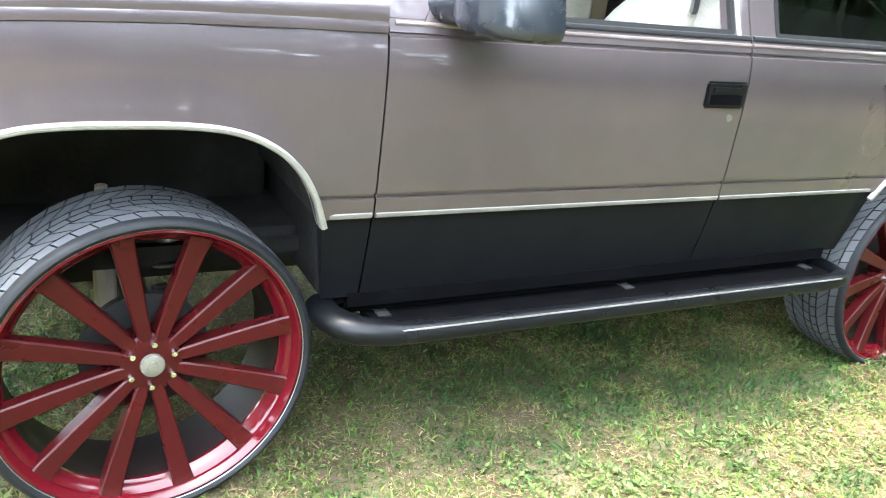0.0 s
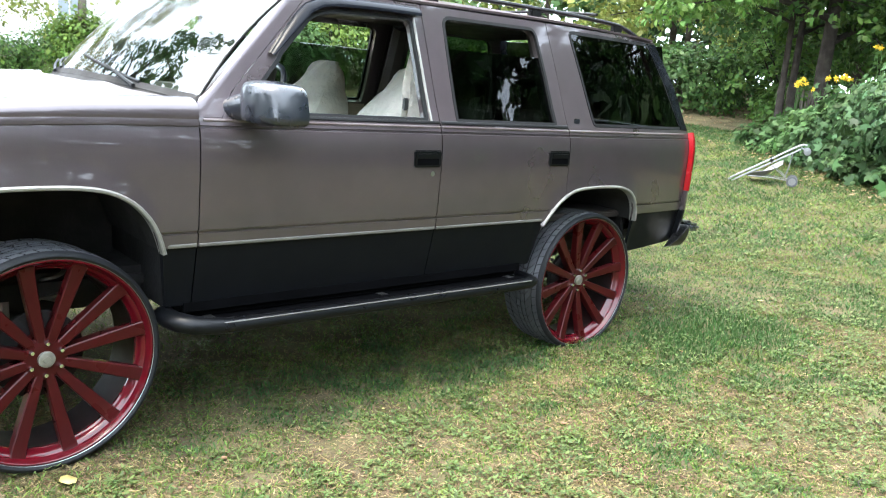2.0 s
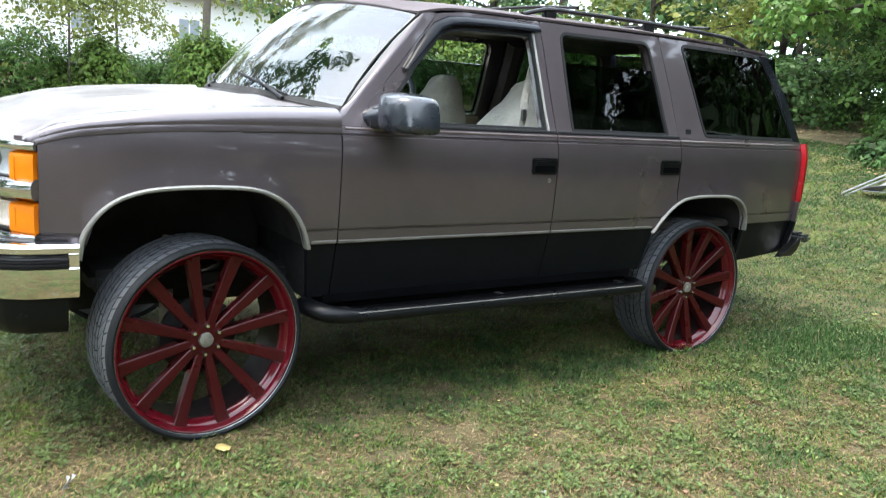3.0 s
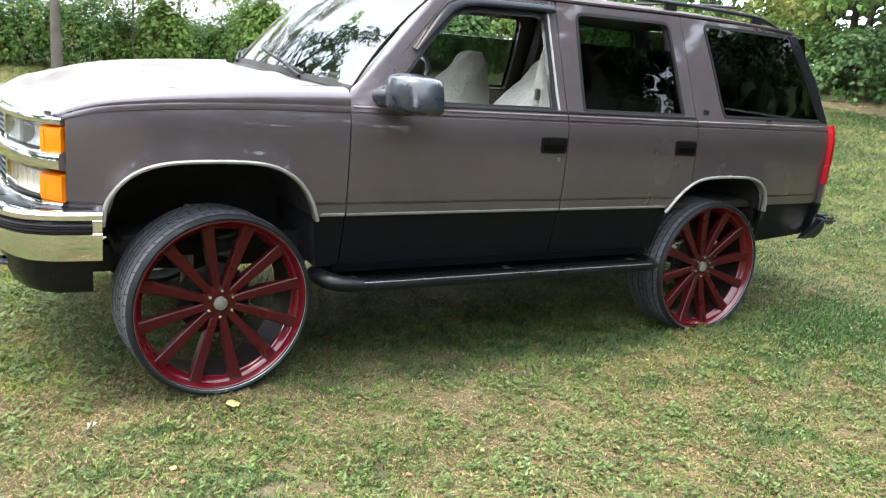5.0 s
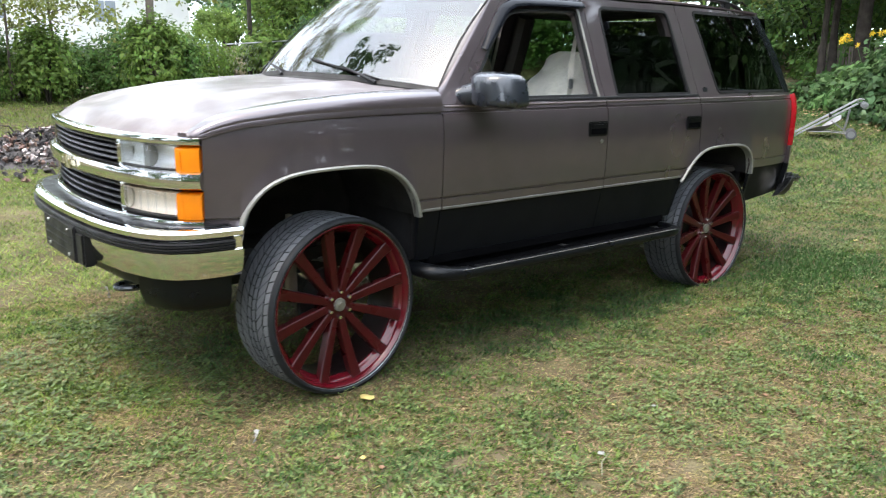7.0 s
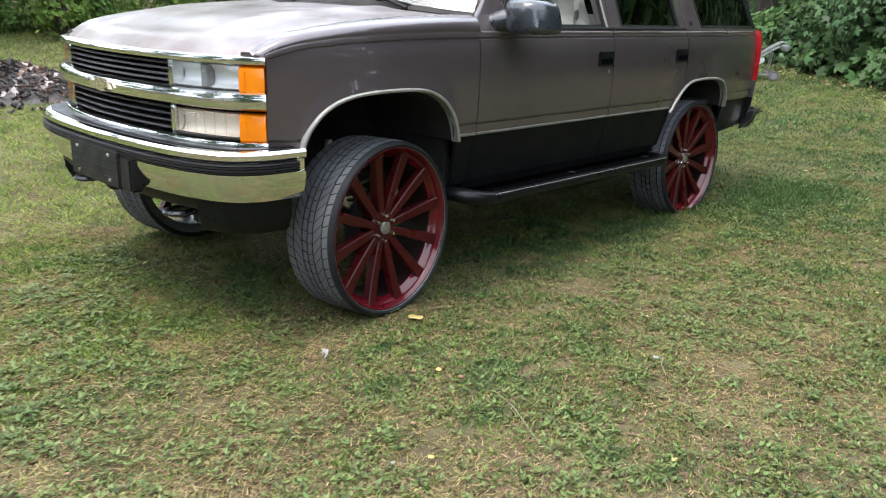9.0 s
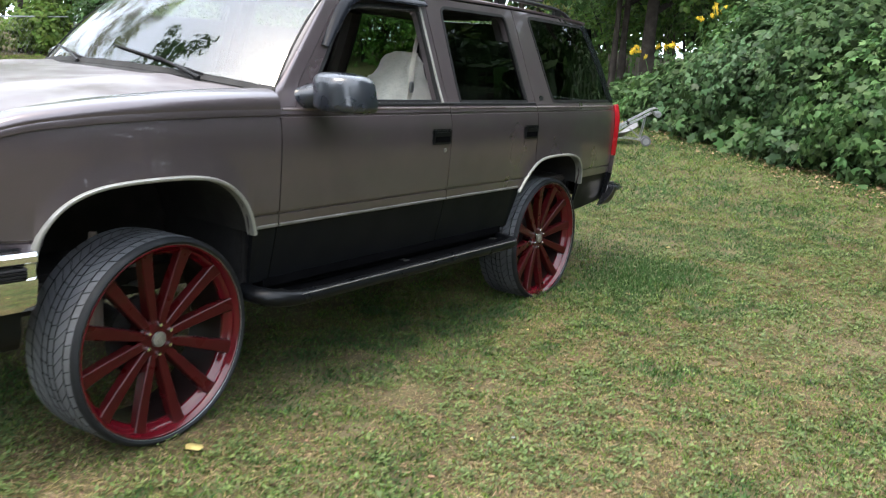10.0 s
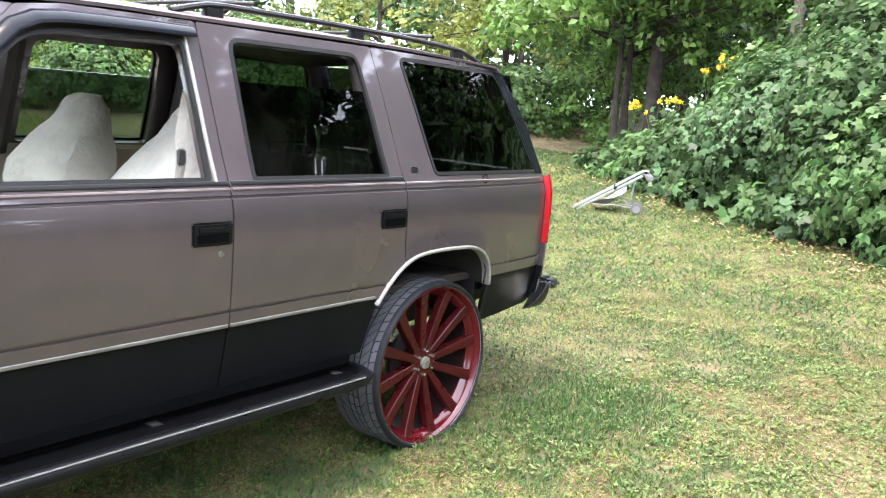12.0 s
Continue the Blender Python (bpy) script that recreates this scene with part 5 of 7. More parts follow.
def wheel(x, y, flip, phase, steer=0):
    """A deep red twelve-spoke wheel in a thin tyre; -y is its outer face."""
    red, face = (DULL if flip else RED), RED_FACE
    at = Vector((0, 0, 0))
    barrel = lathe([(R_R - 0.030, -0.006), (R_R - 0.026, -0.020), (R_R - 0.014, -0.028), (R_R - 0.010, -0.040), (R_R - 0.004, -0.046), (R_R + 0.004, -0.050), (R_R + 0.002, -0.058), (R_R - 0.004, -0.060), (R_R - 0.008, -0.056), (R_R - 0.010, -0.048), (R_R - 0.016, -0.042), (R_R - 0.018, -0.032), (R_R - 0.030, -0.022), (R_R - 0.034, -0.010), (R_R - 0.042, 0.000), (R_R - 0.042, 0.012), (R_R - 0.030, 0.012)], at, 96, closed=True)
    w = part("wheel", barrel, red, suv, "large dark red twelve-spoke wheel with a thin tyre")
    w.location = Vector((x, y, R_T)) - BASE[suv.name]
    w.rotation_euler = (0, 0, math.radians(steer) + (math.pi if flip else 0))
    sub = lambda nm, bm, mt, lab="": part(nm, bm, mt, w, lab)
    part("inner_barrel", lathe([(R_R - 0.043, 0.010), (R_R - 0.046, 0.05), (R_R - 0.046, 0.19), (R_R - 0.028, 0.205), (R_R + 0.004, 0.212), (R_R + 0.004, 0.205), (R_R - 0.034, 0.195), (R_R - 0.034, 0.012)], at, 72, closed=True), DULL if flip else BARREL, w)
    # tyre with tread blocks
    prof = [(R_R - 0.002, -0.052), (R_R + 0.006, -0.064), (R_R + 0.014, -0.069), (R_T - 0.014, -0.067), (R_T - 0.006, -0.058), (R_T - 0.003, -0.044)]
    side = lathe(prof + [(R_T - 0.010, -0.03)], at, 96)
    sub("tyre", lathe([(R_T - 0.010, -0.046), (R_T - 0.010, 0.20), (R_T - 0.012, 0.218), (R_R + 0.015, 0.222), (R_R, 0.208), (R_R - 0.01, 0.15), (R_R - 0.01, 0.0)], at, 96, closed=True), SIDEWALL, "thin low-profile tyre, grey with dust")
    part("sidewall", side, SIDEWALL, w)
    tread = bmesh.new()
    nb = 54
    for band, (y0, y1) in enumerate(((-0.048, -0.013), (-0.007, 0.042), (0.048, 0.075), (0.081, 0.108), (0.114, 0.163), (0.169, 0.214))):
        skew = (0.3, 1.1, 0.15, -0.15, -1.1, -0.3)[band]
        for k in range(nb):
            a0, a1 = 2 * math.pi * (k + 0.045) / nb, 2 * math.pi * (k + 0.95) / nb
            sh = skew * 2 * math.pi / nb
            vs = []
            for rr in (R_T - 0.011, R_T):
                for a, yy, sft in ((a0, y0, 0), (a1, y0, 0), (a1, y1, sh), (a0, y1, sh)):
                    drop = 0.004 if (band == 0 and yy == y0) or (band == 5 and yy == y1) else 0
                    vs.append(tread.verts.new(((rr - drop) * math.cos(a + sft), yy, (rr - drop) * math.sin(a + sft))))
            for q in ((4, 5, 6, 7), (0, 4, 7, 3), (1, 2, 6, 5), (0, 1, 5, 4), (3, 7, 6, 2)):
                tread.faces.new([vs[i] for i in q]).material_index = 0 if q[0] == 4 else 1
    bmesh.ops.recalc_face_normals(tread, faces=tread.faces)
    part("tread", tread, [RUBBER, SIDEWALL], w, "dusty grooved tread")
    # scuffed thin edge of the rim
    part("rim_edge", lathe([(R_R + 0.0025, -0.0605), (R_R + 0.0045, -0.062), (R_R + 0.006, -0.0605), (R_R + 0.004, -0.058)], at, 96, closed=True), STEEL, w, "pale kerbed rim edge")
    # twelve flat spokes
    for k in range(12):
        a = math.radians(90 - phase - 30 * k)
        bm = bmesh.new()
        rows = []
        for r, hw, yf, dp in ((0.050, 0.012, 0.004, 0.05), (0.085, 0.0185, -0.002, 0.05), (0.16, 0.0215, -0.008, 0.045), (0.25, 0.0245, -0.017, 0.040), (0.32, 0.0270, -0.026, 0.036), (0.348, 0.0290, -0.031, 0.034), (0.366, 0.0300, -0.038, 0.03), (0.374, 0.0300, -0.044, 0.03)):
            hw *= 0.96
            rows.append([(r, -hw, yf + dp), (r, -hw, yf + 0.004), (r, -hw + 0.004, yf), (r, hw - 0.004, yf), (r, hw, yf + 0.004), (r, hw, yf + dp)])
        c, s = math.cos(a), math.sin(a)
        V = [[bm.verts.new((r * c - t * s, yy, r * s + t * c)) for r, t, yy in row] for row in rows]
        for p, q in zip(V, V[1:]):
            for i in range(6):
                bm.faces.new((p[i], p[(i + 1) % 6], q[(i + 1) % 6], q[i]))
        bm.faces.new(V[0])
        bm.faces.new(V[-1][::-1])
        bmesh.ops.recalc_face_normals(bm, faces=bm.faces)
        part("spoke", bm, face, w)
    part("hub", lathe([(0.0005, 0.002), (0.062, 0.000), (0.078, 0.004), (0.084, 0.012), (0.084, 0.08), (0.05, 0.20), (0.0005, 0.20)], at, 36), face, w)
    part("centre_cap", lathe([(0.0005, -0.016), (0.012, -0.016), (0.013, -0.014), (0.026, -0.014), (0.030, -0.012), (0.031, 0.0)], at, 28), CAP, w, "dull metal centre cap")
    part("brake_disc", lathe([(0.0005, 0.075), (0.165, 0.075), (0.165, 0.100), (0.0005, 0.100)], at, 40), UNDER, w)
    for k in range(6):
        a = math.radians(90 - phase - 15 - 60 * k)
        part("lug_nut", lathe([(0.0005, -0.016), (0.007, -0.015), (0.009, -0.010), (0.0095, 0.004)], (0.060 * math.cos(a), 0, 0.060 * math.sin(a)), 8), CHROME, w)
    return w


wheels = [wheel(0.0, 0.0, False, -11, 5), wheel(2.985, 0.0, False, -9), wheel(0.0, 2 * YC + 0.10, True, 7, 5), wheel(2.985, 2 * YC, True, 3)]
for w in wheels[2:]:
    w.location.z += 0.042


# -- cabin
def seat(yc, x0, label):
    """A bucket seat in a loose cloth cover, headrest included."""
    bm = bmesh.new()
    rows = []
    sect = ((0.90, -0.10, 0.24, 0.26), (1.05, -0.10, 0.27, 0.27), (1.18, -0.09, 0.29, 0.275), (1.26, -0.075, 0.30, 0.27), (1.32, -0.015, 0.305, 0.255), (1.37, 0.025, 0.305, 0.23), (1.41, 0.065, 0.30, 0.20), (1.45, 0.10, 0.30, 0.165), (1.49, 0.125, 0.298, 0.148), (1.53, 0.155, 0.292, 0.135), (1.56, 0.185, 0.28, 0.11), (1.578, 0.215, 0.262, 0.06), (1.583, 0.235, 0.25, 0.02))
    for z, xf, xb, hw in sect:
        row = []
        for k in range(36):
            a = 2 * math.pi * k / 36
            ca, sa = math.cos(a), math.sin(a)
            fold = 0.020 * noise.noise(Vector((yc * 3 + ca * 2.2, z * 7, sa * 2.2))) + 0.012 * noise.noise(Vector((yc * 5 + ca * 5 + z * 4, z * 17, sa * 5)))
            row.append(bm.verts.new((x0 + (xf + xb) / 2 + (xb - xf) / 2 * math.copysign(abs(ca) ** 0.75, ca) + fold * ca, yc + math.copysign(abs(sa) ** 0.75, sa) * hw + fold * sa, z + 0.3 * fold)))
        rows.append(row)
    for a, b in zip(rows, rows[1:]):
        for k in range(36):
            bm.faces.new((a[k], a[(k + 1) % 36], b[(k + 1) % 36], b[k]))
    bm.faces.new(rows[-1])
    bmesh.ops.recalc_face_normals(bm, faces=bm.faces)
    st = part("front_seat", bm, CLOTH, suv, label)
    cu = box((x0 - 0.20, yc, 0.90), (0.52, 0.52, 0.20), 0.07, seg=4)
    part("seat_cushion", cu, CLOTH, st)
    part("headrest", box((x0 + 0.245, yc, 1.515), (0.125, 0.27, 0.135), 0.05, seg=4, turn=pose(0, 0, 0, 0, 10, 0)), CLOTH, st)
    return st


seat(0.46, 1.77, "driver's seat in a loose beige cloth cover")
seat(2 * YC - 0.46, 1.75, "passenger seat in a loose beige cloth cover")
BELT_PATH = [(1.765, 0.150, 1.74), (1.738, 0.158, 1.62), (1.722, 0.165, 1.49), (1.728, 0.175, 1.36), (1.70, 0.21, 1.15)]
belt_at = lambda k, i: float(smooth_lerp(k, range(5), [q[i] for q in BELT_PATH]))
belt = part("seat_belt", grid(lambda k, w: (belt_at(k, 0) + 0.021 * w, belt_at(k, 1) + 0.004 * w * math.sin(2 * k), belt_at(k, 2) + 0.006 * w), np.linspace(0, 4, 25), np.linspace(-1, 1, 4), 0.002), CLOTH, suv, "pale webbing belt")
part("buckle", box((1.718, 0.158, 1.40), (0.035, 0.014, 0.06), 0.006), STEEL, belt, "metal belt tongue")
bench = part("rear_seat", box((2.86, YC, 1.12), (0.18, 1.36, 0.55), 0.06, turn=pose(0, 0, 0, 0, 12, 0), seg=3), CLOTH, suv, "beige rear bench seat")
part("bench_cushion", box((2.58, YC, 0.92), (0.50, 1.36, 0.18), 0.05, seg=3), CLOTH, bench)
dsh = part("dashboard", box((0.62, YC, 1.28), (0.42, 1.62, 0.20), 0.06, seg=3), CABIN, suv)
part("instrument_hood", box((0.74, 0.50, 1.385), (0.22, 0.44, 0.07), 0.03, seg=3), CABIN, dsh)
col = Vector((1.06, 0.46, 1.375))
ringpts = [(col.x + 0.19 * math.sin(a) * math.cos(1.0) * 1.0, col.y + 0.19 * math.cos(a), col.z + 0.19 * math.sin(a) * math.sin(1.0)) for a in np.linspace(0, 2 * math.pi, 33)[:-1]]
stw = part("steering_wheel", tube(ringpts, 0.015, 8, closed=True), GLOSS_BLACK, suv, "dark steering wheel")
part("steering_hub", tube([(0.80, 0.47, 1.27), tuple(col)], [0.035, 0.06], 10), CABIN, stw)
for a in (0.15, math.pi - 0.15, -math.pi / 2):
    part("wheel_spoke", tube([tuple(col), (col.x + 0.19 * math.sin(a) * math.cos(1.0), col.y + 0.19 * math.cos(a), col.z + 0.19 * math.sin(a) * math.sin(1.0))], 0.014, 6), CABIN, stw)
part("centre_console", box((1.15, YC, 1.06), (0.70, 0.26, 0.22), 0.05), CABIN, suv)
part("cabin_floor", box((2.2, YC, 0.80), (3.5, 1.70, 0.04), 0.01), CABIN, suv)
for yy, own in ((0.012, fdoor), (2 * YC - 0.012, fdoor2)):
    part("door_card", box((1.15, yy, 1.06), (1.18, 0.05, 0.50), 0.02), CABIN_LIGHT, own)
for yy, own in ((0.012, rdoor), (2 * YC - 0.012, rdoor2)):
    part("door_card", box((2.18, yy, 1.06), (0.86, 0.05, 0.50), 0.02), CABIN_LIGHT, own)
part("headliner", grid(lambda x, u: (lambda p: (p[0], YC + (p[1] - YC) * 0.95, p[2] - 0.04))(roof_pt(x, u)), np.linspace(0.95, 3.70, 20), np.linspace(-0.97, 0.97, 15), 0.01, True), CABIN, suv)


def inner_post(x0, x1, w):
    return tube([(x0, side_y(x0, 1.30) + 0.12, 1.28), ((x0 + x1) / 2, side_y(x0, 1.60) + 0.13, 1.60), (x1, side_y(x1, 1.80) + 0.14, 1.84)], w, 8)


part("inner_pillar", far_side(inner_post(1.755, 1.770, 0.05)), CABIN, suv)
both("inner_pillar", lambda: inner_post(2.74, 2.72, 0.07), CABIN, suv)
part("rear_view_mirror", box((0.98, YC, 1.80), (0.02, 0.24, 0.06), 0.01), BLACK, suv)
both("sun_visor", lambda: box((1.06, 0.48, 1.835), (0.16, 0.40, 0.015), 0.006), CABIN, suv)

# the lawn rises under the far side, so the body leans a little towards the open lawn
for ob in suv.children_recursive:
    if ob in wheels or ob.parent in wheels:
        continue
    for v in ob.data.vertices:
        v.co.z += 0.026 * max(0.0, v.co.y - 0.05)

# ---- plants ----
OVAL = (np.array([(0, 0, 0), (-0.30, 0.42, 0.07), (0, 0.45, 0), (0.30, 0.42, 0.07), (0, 1.0, -0.10)]), np.array([[0, 2, 1], [0, 3, 2], [1, 2, 4], [2, 3, 4]]))
KITE = (np.array([(0, 0, 0), (-0.34, 0.5, 0.04), (0.34, 0.5, 0.04), (0, 1.0, -0.06)]), np.array([[0, 2, 1], [1, 2, 3]]))
LOBED = (np.array([(0, 0, 0), (-0.24, 0.52, 0.03), (0.24, 0.52, 0.03), (0, 1.0, -0.14), (-0.40, 0.14, 0.05), (-0.62, 0.60, -0.06), (0.40, 0.14, 0.05), (0.62, 0.60, -0.06)]),
         np.array([[0, 2, 1], [1, 2, 3], [0, 1, 4], [4, 1, 5], [0, 6, 2], [6, 7, 2]]))


def leaves(name, pos, aim, size, template=OVAL, droop=0.25, spread=0.9, r=rng):
    """A mesh of leaves at pos, each turned loosely towards aim."""
    n = len(pos)
    nrm = aim + r.normal(0, spread * 0.55, (n, 3)) + np.array([0, 0, 0.45])
    nrm /= np.linalg.norm(nrm, axis=1, keepdims=True) + 1e-9
    d = r.normal(0, 1, (n, 3)) + aim * 0.6 - np.array([0, 0, droop])
    d -= nrm * (d * nrm).sum(1, keepdims=True)
    d /= np.linalg.norm(d, axis=1, keepdims=True) + 1e-9
    s = np.cross(d, nrm)
    sz = (size * r.uniform(0.55, 1.35, n))[:, None, None]
    V, T = template
    P = pos[:, None] + sz * (V[None, :, 0:1] * s[:, None] + V[None, :, 1:2] * d[:, None] + V[None, :, 2:3] * nrm[:, None])
    return fast_mesh(name, P.reshape(-1, 3), (T[None] + len(V) * np.arange(n)[:, None, None]).reshape(-1, 3))


def shell_points(c, rad, n, r=rng, low=0.62, twig=7, lump=0.35):
    """Twigs of leaves near the skin of a lumpy ellipsoid, with gaps between them."""
    m = max(1, n // twig)
    d = r.normal(0, 1, (m, 3))
    d /= np.linalg.norm(d, axis=1, keepdims=True)
    d[:, 2] = np.where(d[:, 2] < -0.55, -d[:, 2], d[:, 2])
    ph = r.uniform(0, 6.28, 6)
    lum = 1 + lump * (0.5 * np.sin(3 * d[:, 0] + ph[0]) * np.cos(4 * d[:, 2] + ph[1]) + 0.35 * np.sin(7 * d[:, 1] + ph[2]) * np.sin(6 * d[:, 0] + ph[3]) + 0.3 * np.sin(11 * d[:, 2] + ph[4]) * np.cos(9 * d[:, 1] + ph[5]))
    p = d * np.array(rad) * (lum * r.uniform(low, 1.05, m))[:, None]
    tw = r.normal(0, 1, (m, 3)) + d
    tw /= np.linalg.norm(tw, axis=1, keepdims=True)
    t = np.tile(np.linspace(0, 1, twig), m)
    P = np.repeat(p, twig, 0) + np.repeat(tw, twig, 0) * (t * 0.28 * np.mean(rad) ** 0.5)[:, None] + r.normal(0, 0.03, (m * twig, 3))
    return P + np.array(c), np.repeat(d, twig, 0)


BARK = material("bark", (0.036, 0.027, 0.022), 0.9, 0, 0, 0.35, 5, 40, 0.02, second=(0.075, 0.060, 0.050), second_scale=7)
BARK_PALE = material("pale_bark", (0.150, 0.124, 0.100), 0.9, 0, 0, 0.3, 5, 40, 0.015)
LEAF_MID = material("leaf_mid_green", (0.072, 0.148, 0.048), 0.45, 0, 0, 0.15, 1.2, 30, island=0.5, through_light=0.4, spec=0.25)
LEAF_HEDGE = material("leaf_fresh_green", (0.105, 0.205, 0.048), 0.45, 0, 0, 0.15, 1.2, 30, island=0.5, through_light=0.4, spec=0.25)
LEAF_DARK = material("leaf_dark_green", (0.056, 0.113, 0.045), 0.45, 0, 0, 0.15, 1.2, 30, island=0.5, through_light=0.35, spec=0.25)
LEAF_LIGHT = material("leaf_yellow_green", (0.150, 0.245, 0.052), 0.5, 0, 0, 0.15, 1.2, 30, island=0.45, through_light=0.45, spec=0.3)
LEAF_PALE = material("leaf_pale_olive", (0.235, 0.270, 0.075), 0.5, 0, 0, 0.15, 1.2, 30, island=0.4, through_light=0.5, spec=0.3)
LEAF_BLUE = material("leaf_cool_green", (0.056, 0.110, 0.040), 0.55, 0, 0, 0.15, 1.2, 30, island=0.5, through_light=0.35, spec=0.18)


def shrub(x, y, rad, n, size, mat_, label, template=OVAL, seed=0, name="shrub", group="shrub bank", zc=0.75, category="shrub"):
    r = np.random.default_rng(1000 + seed)
    z = float(ground_z(x, y))
    ob = thing(name, (x, y, z), label, category, group)
    P, D = shell_points((x, y, z + rad[2] * zc), rad, n, r)
    k = P[:, 2] > ground_z(P[:, 0], P[:, 1]) + 0.02
    part("foliage", leaves("foliage", P[k], D[k], size, template, r=r), mat_, ob)
    for i in range(5):
        a = r.uniform(0, 6.28)
        e = np.array([math.cos(a) * rad[0] * 0.6, math.sin(a) * rad[1] * 0.6, rad[2] * 1.3])
        pts = [(x + e[0] * t * t + r.normal(0, 0.03), y + e[1] * t * t + r.normal(0, 0.03), z - 0.05 + e[2] * t) for t in (0, 0.35, 0.7, 1)]
        part("stem", tube(pts, [0.025, 0.02, 0.014, 0.006], 6), BARK, ob)
    return ob


def tree(x, y, height, trunk_r, crown_z, crown, n, size, mat_, bark, label, seed=0, template=OVAL, limbs=12, lean=(0, 0), clump=0.9, group="trees", gap=0.0):
    """Tapered trunk, limbs, and leaves in clumps at the limbs' ends."""
    r = np.random.default_rng(2000 + seed)
    z = float(ground_z(x, y))
    ob = thing("tree", (x, y, z), label, "tree", group)
    top = np.array([x + lean[0], y + lean[1], z + height])
    base = np.array([x, y, z - 0.1])
    ts = np.linspace(0, 1, 9)
    wig = r.normal(0, trunk_r * 0.35, (9, 3)) * np.array([1, 1, 0])
    wig[0] = 0
    tp = [tuple(base + (top - base) * t + wig[i]) for i, t in enumerate(ts)]
    rr = [trunk_r * (1.35 if i == 0 else 1) * (1 - 0.8 * t) for i, t in enumerate(ts)]
    part("trunk", tube(tp, rr, 12), bark, ob)
    pos, aim = [], []
    for i in range(limbs):
        t = crown_z + (0.98 - crown_z) * (i + 0.5) / limbs
        s = base + (top - base) * t
        a = i * 2.399 + r.uniform(-0.4, 0.4)
        reach = np.array([math.cos(a) * crown[0], math.sin(a) * crown[1], 0]) * r.uniform(0.55, 1.0) * (1 - 0.45 * max(0, (t - crown_z) / (1 - crown_z)))
        e = s + reach + np.array([0, 0, crown[2] * r.uniform(-0.15, 0.35)])
        mid = s + (e - s) * 0.5 + np.array([0, 0, 0.12 * np.linalg.norm(reach)])
        q = trunk_r * (1 - 0.8 * t) * 0.6
        part("limb", tube([tuple(s), tuple(mid), tuple(e)], [q, q * 0.6, q * 0.2], 7), bark, ob)
        for f in (0.45, 0.7, 0.9, 1.05):
            c = s + (mid - s) * min(1, f * 2) if f < 0.5 else mid + (e - mid) * (f - 0.5) * 2
            c = c + r.normal(0, 0.25 * clump, 3)
            rad = clump * np.array([1.0, 1.0, 0.6]) * r.uniform(0.7, 1.25)
            p, d = shell_points(c, rad, max(14, int(n / limbs / 4)), r, 0.35, 7, 0.5)
            pos.append(p), aim.append(d)
    pos, aim = np.concatenate(pos), np.concatenate(aim)
    part("crown", leaves("crown", pos, aim, size, template, r=r), mat_, ob)
    return ob


# bank of shrubs along the lawn's right border
bank = [(9.9, -2.6, 1.5, 1.6, 1.5), (9.75, -1.3, 1.1, 1.1, 0.95), (10.6, -0.5, 1.2, 1.1, 1.25), (11.3, 0.55, 1.2, 1.1, 1.05), (11.9, 1.7, 1.1, 1.1, 0.68), (12.7, 2.6, 1.0, 0.9, 0.38), (13.5, 3.5, 0.8, 0.7, 0.26),
        (11.6, -2.3, 1.6, 1.5, 2.1), (12.3, -0.4, 1.5, 1.4, 2.0), (13.0, 1.0, 1.5, 1.3, 1.3), (10.9, -4.2, 1.7, 1.6, 2.0), (14.2, 2.2, 1.2, 1.0, 0.65)]
for i, (x, y, a, b, c) in enumerate(bank):
    shrub(x, y, (a, b, c), 11500 if i < 7 else 7500, 0.100 if i < 7 else 0.13, (LEAF_BLUE, LEAF_MID, LEAF_BLUE, LEAF_DARK)[i % 4], "dense broad-leaved shrub bordering the lawn", LOBED if i < 7 else KITE, i)
low = [(9.0, -2.3), (9.2, -1.2), (9.7, -0.25), (10.35, 0.6), (10.9, 1.45), (11.5, 2.4), (12.2, 3.1), (12.8, 4.0)]
for i, (x, y) in enumerate(low):
    shrub(x, y, (0.55, 0.6, 0.34 if i < 6 else 0.22), 900, 0.12, (LEAF_MID, LEAF_BLUE, LEAF_DARK)[i % 3], "low leafy growth at the lawn's edge", LOBED, 30 + i, zc=0.4, name="ground_cover", category="plant")

dead = bpy.data.meshes.new("dead_branch")
db = tube([(8.75, -1.34, 1.72), (8.80, -1.62, 1.70), (8.85, -1.90, 1.68), (9.10, -2.15, 1.58), (9.5, -2.35, 1.2), (9.8, -2.5, 0.5)], [0.010, 0.016, 0.019, 0.022, 0.024, 0.026], 7)
db.to_mesh(dead)
db.free()
solo("dead_branch", dead, BARK_PALE, "pale dead branch sticking out of the shrubs", "branch")

# far corner behind the truck: dark shrubs and trees
for i, (x, y, a, b, c) in enumerate([(16.6, 5.4, 0.8, 1.0, 0.5), (16.4, 8.4, 1.4, 1.4, 0.95), (16.4, 10.5, 1.8, 1.7, 1.05), (14.8, 12.2, 1.8, 1.7, 1.1), (13.2, 14.0, 1.8, 1.6, 1.6), (11.3, 15.4, 1.6, 1.4, 1.5), (17.6, 6.5, 1.6, 1.6, 1.5), (18.2, 9.0, 1.8, 1.8, 0.9)]):
    shrub(x, y, (a, b, c), 3800, 0.125, (LEAF_HEDGE, LEAF_MID, LEAF_LIGHT)[i % 3], "shady undergrowth beneath the trees", KITE, 50 + i, zc=0.5)
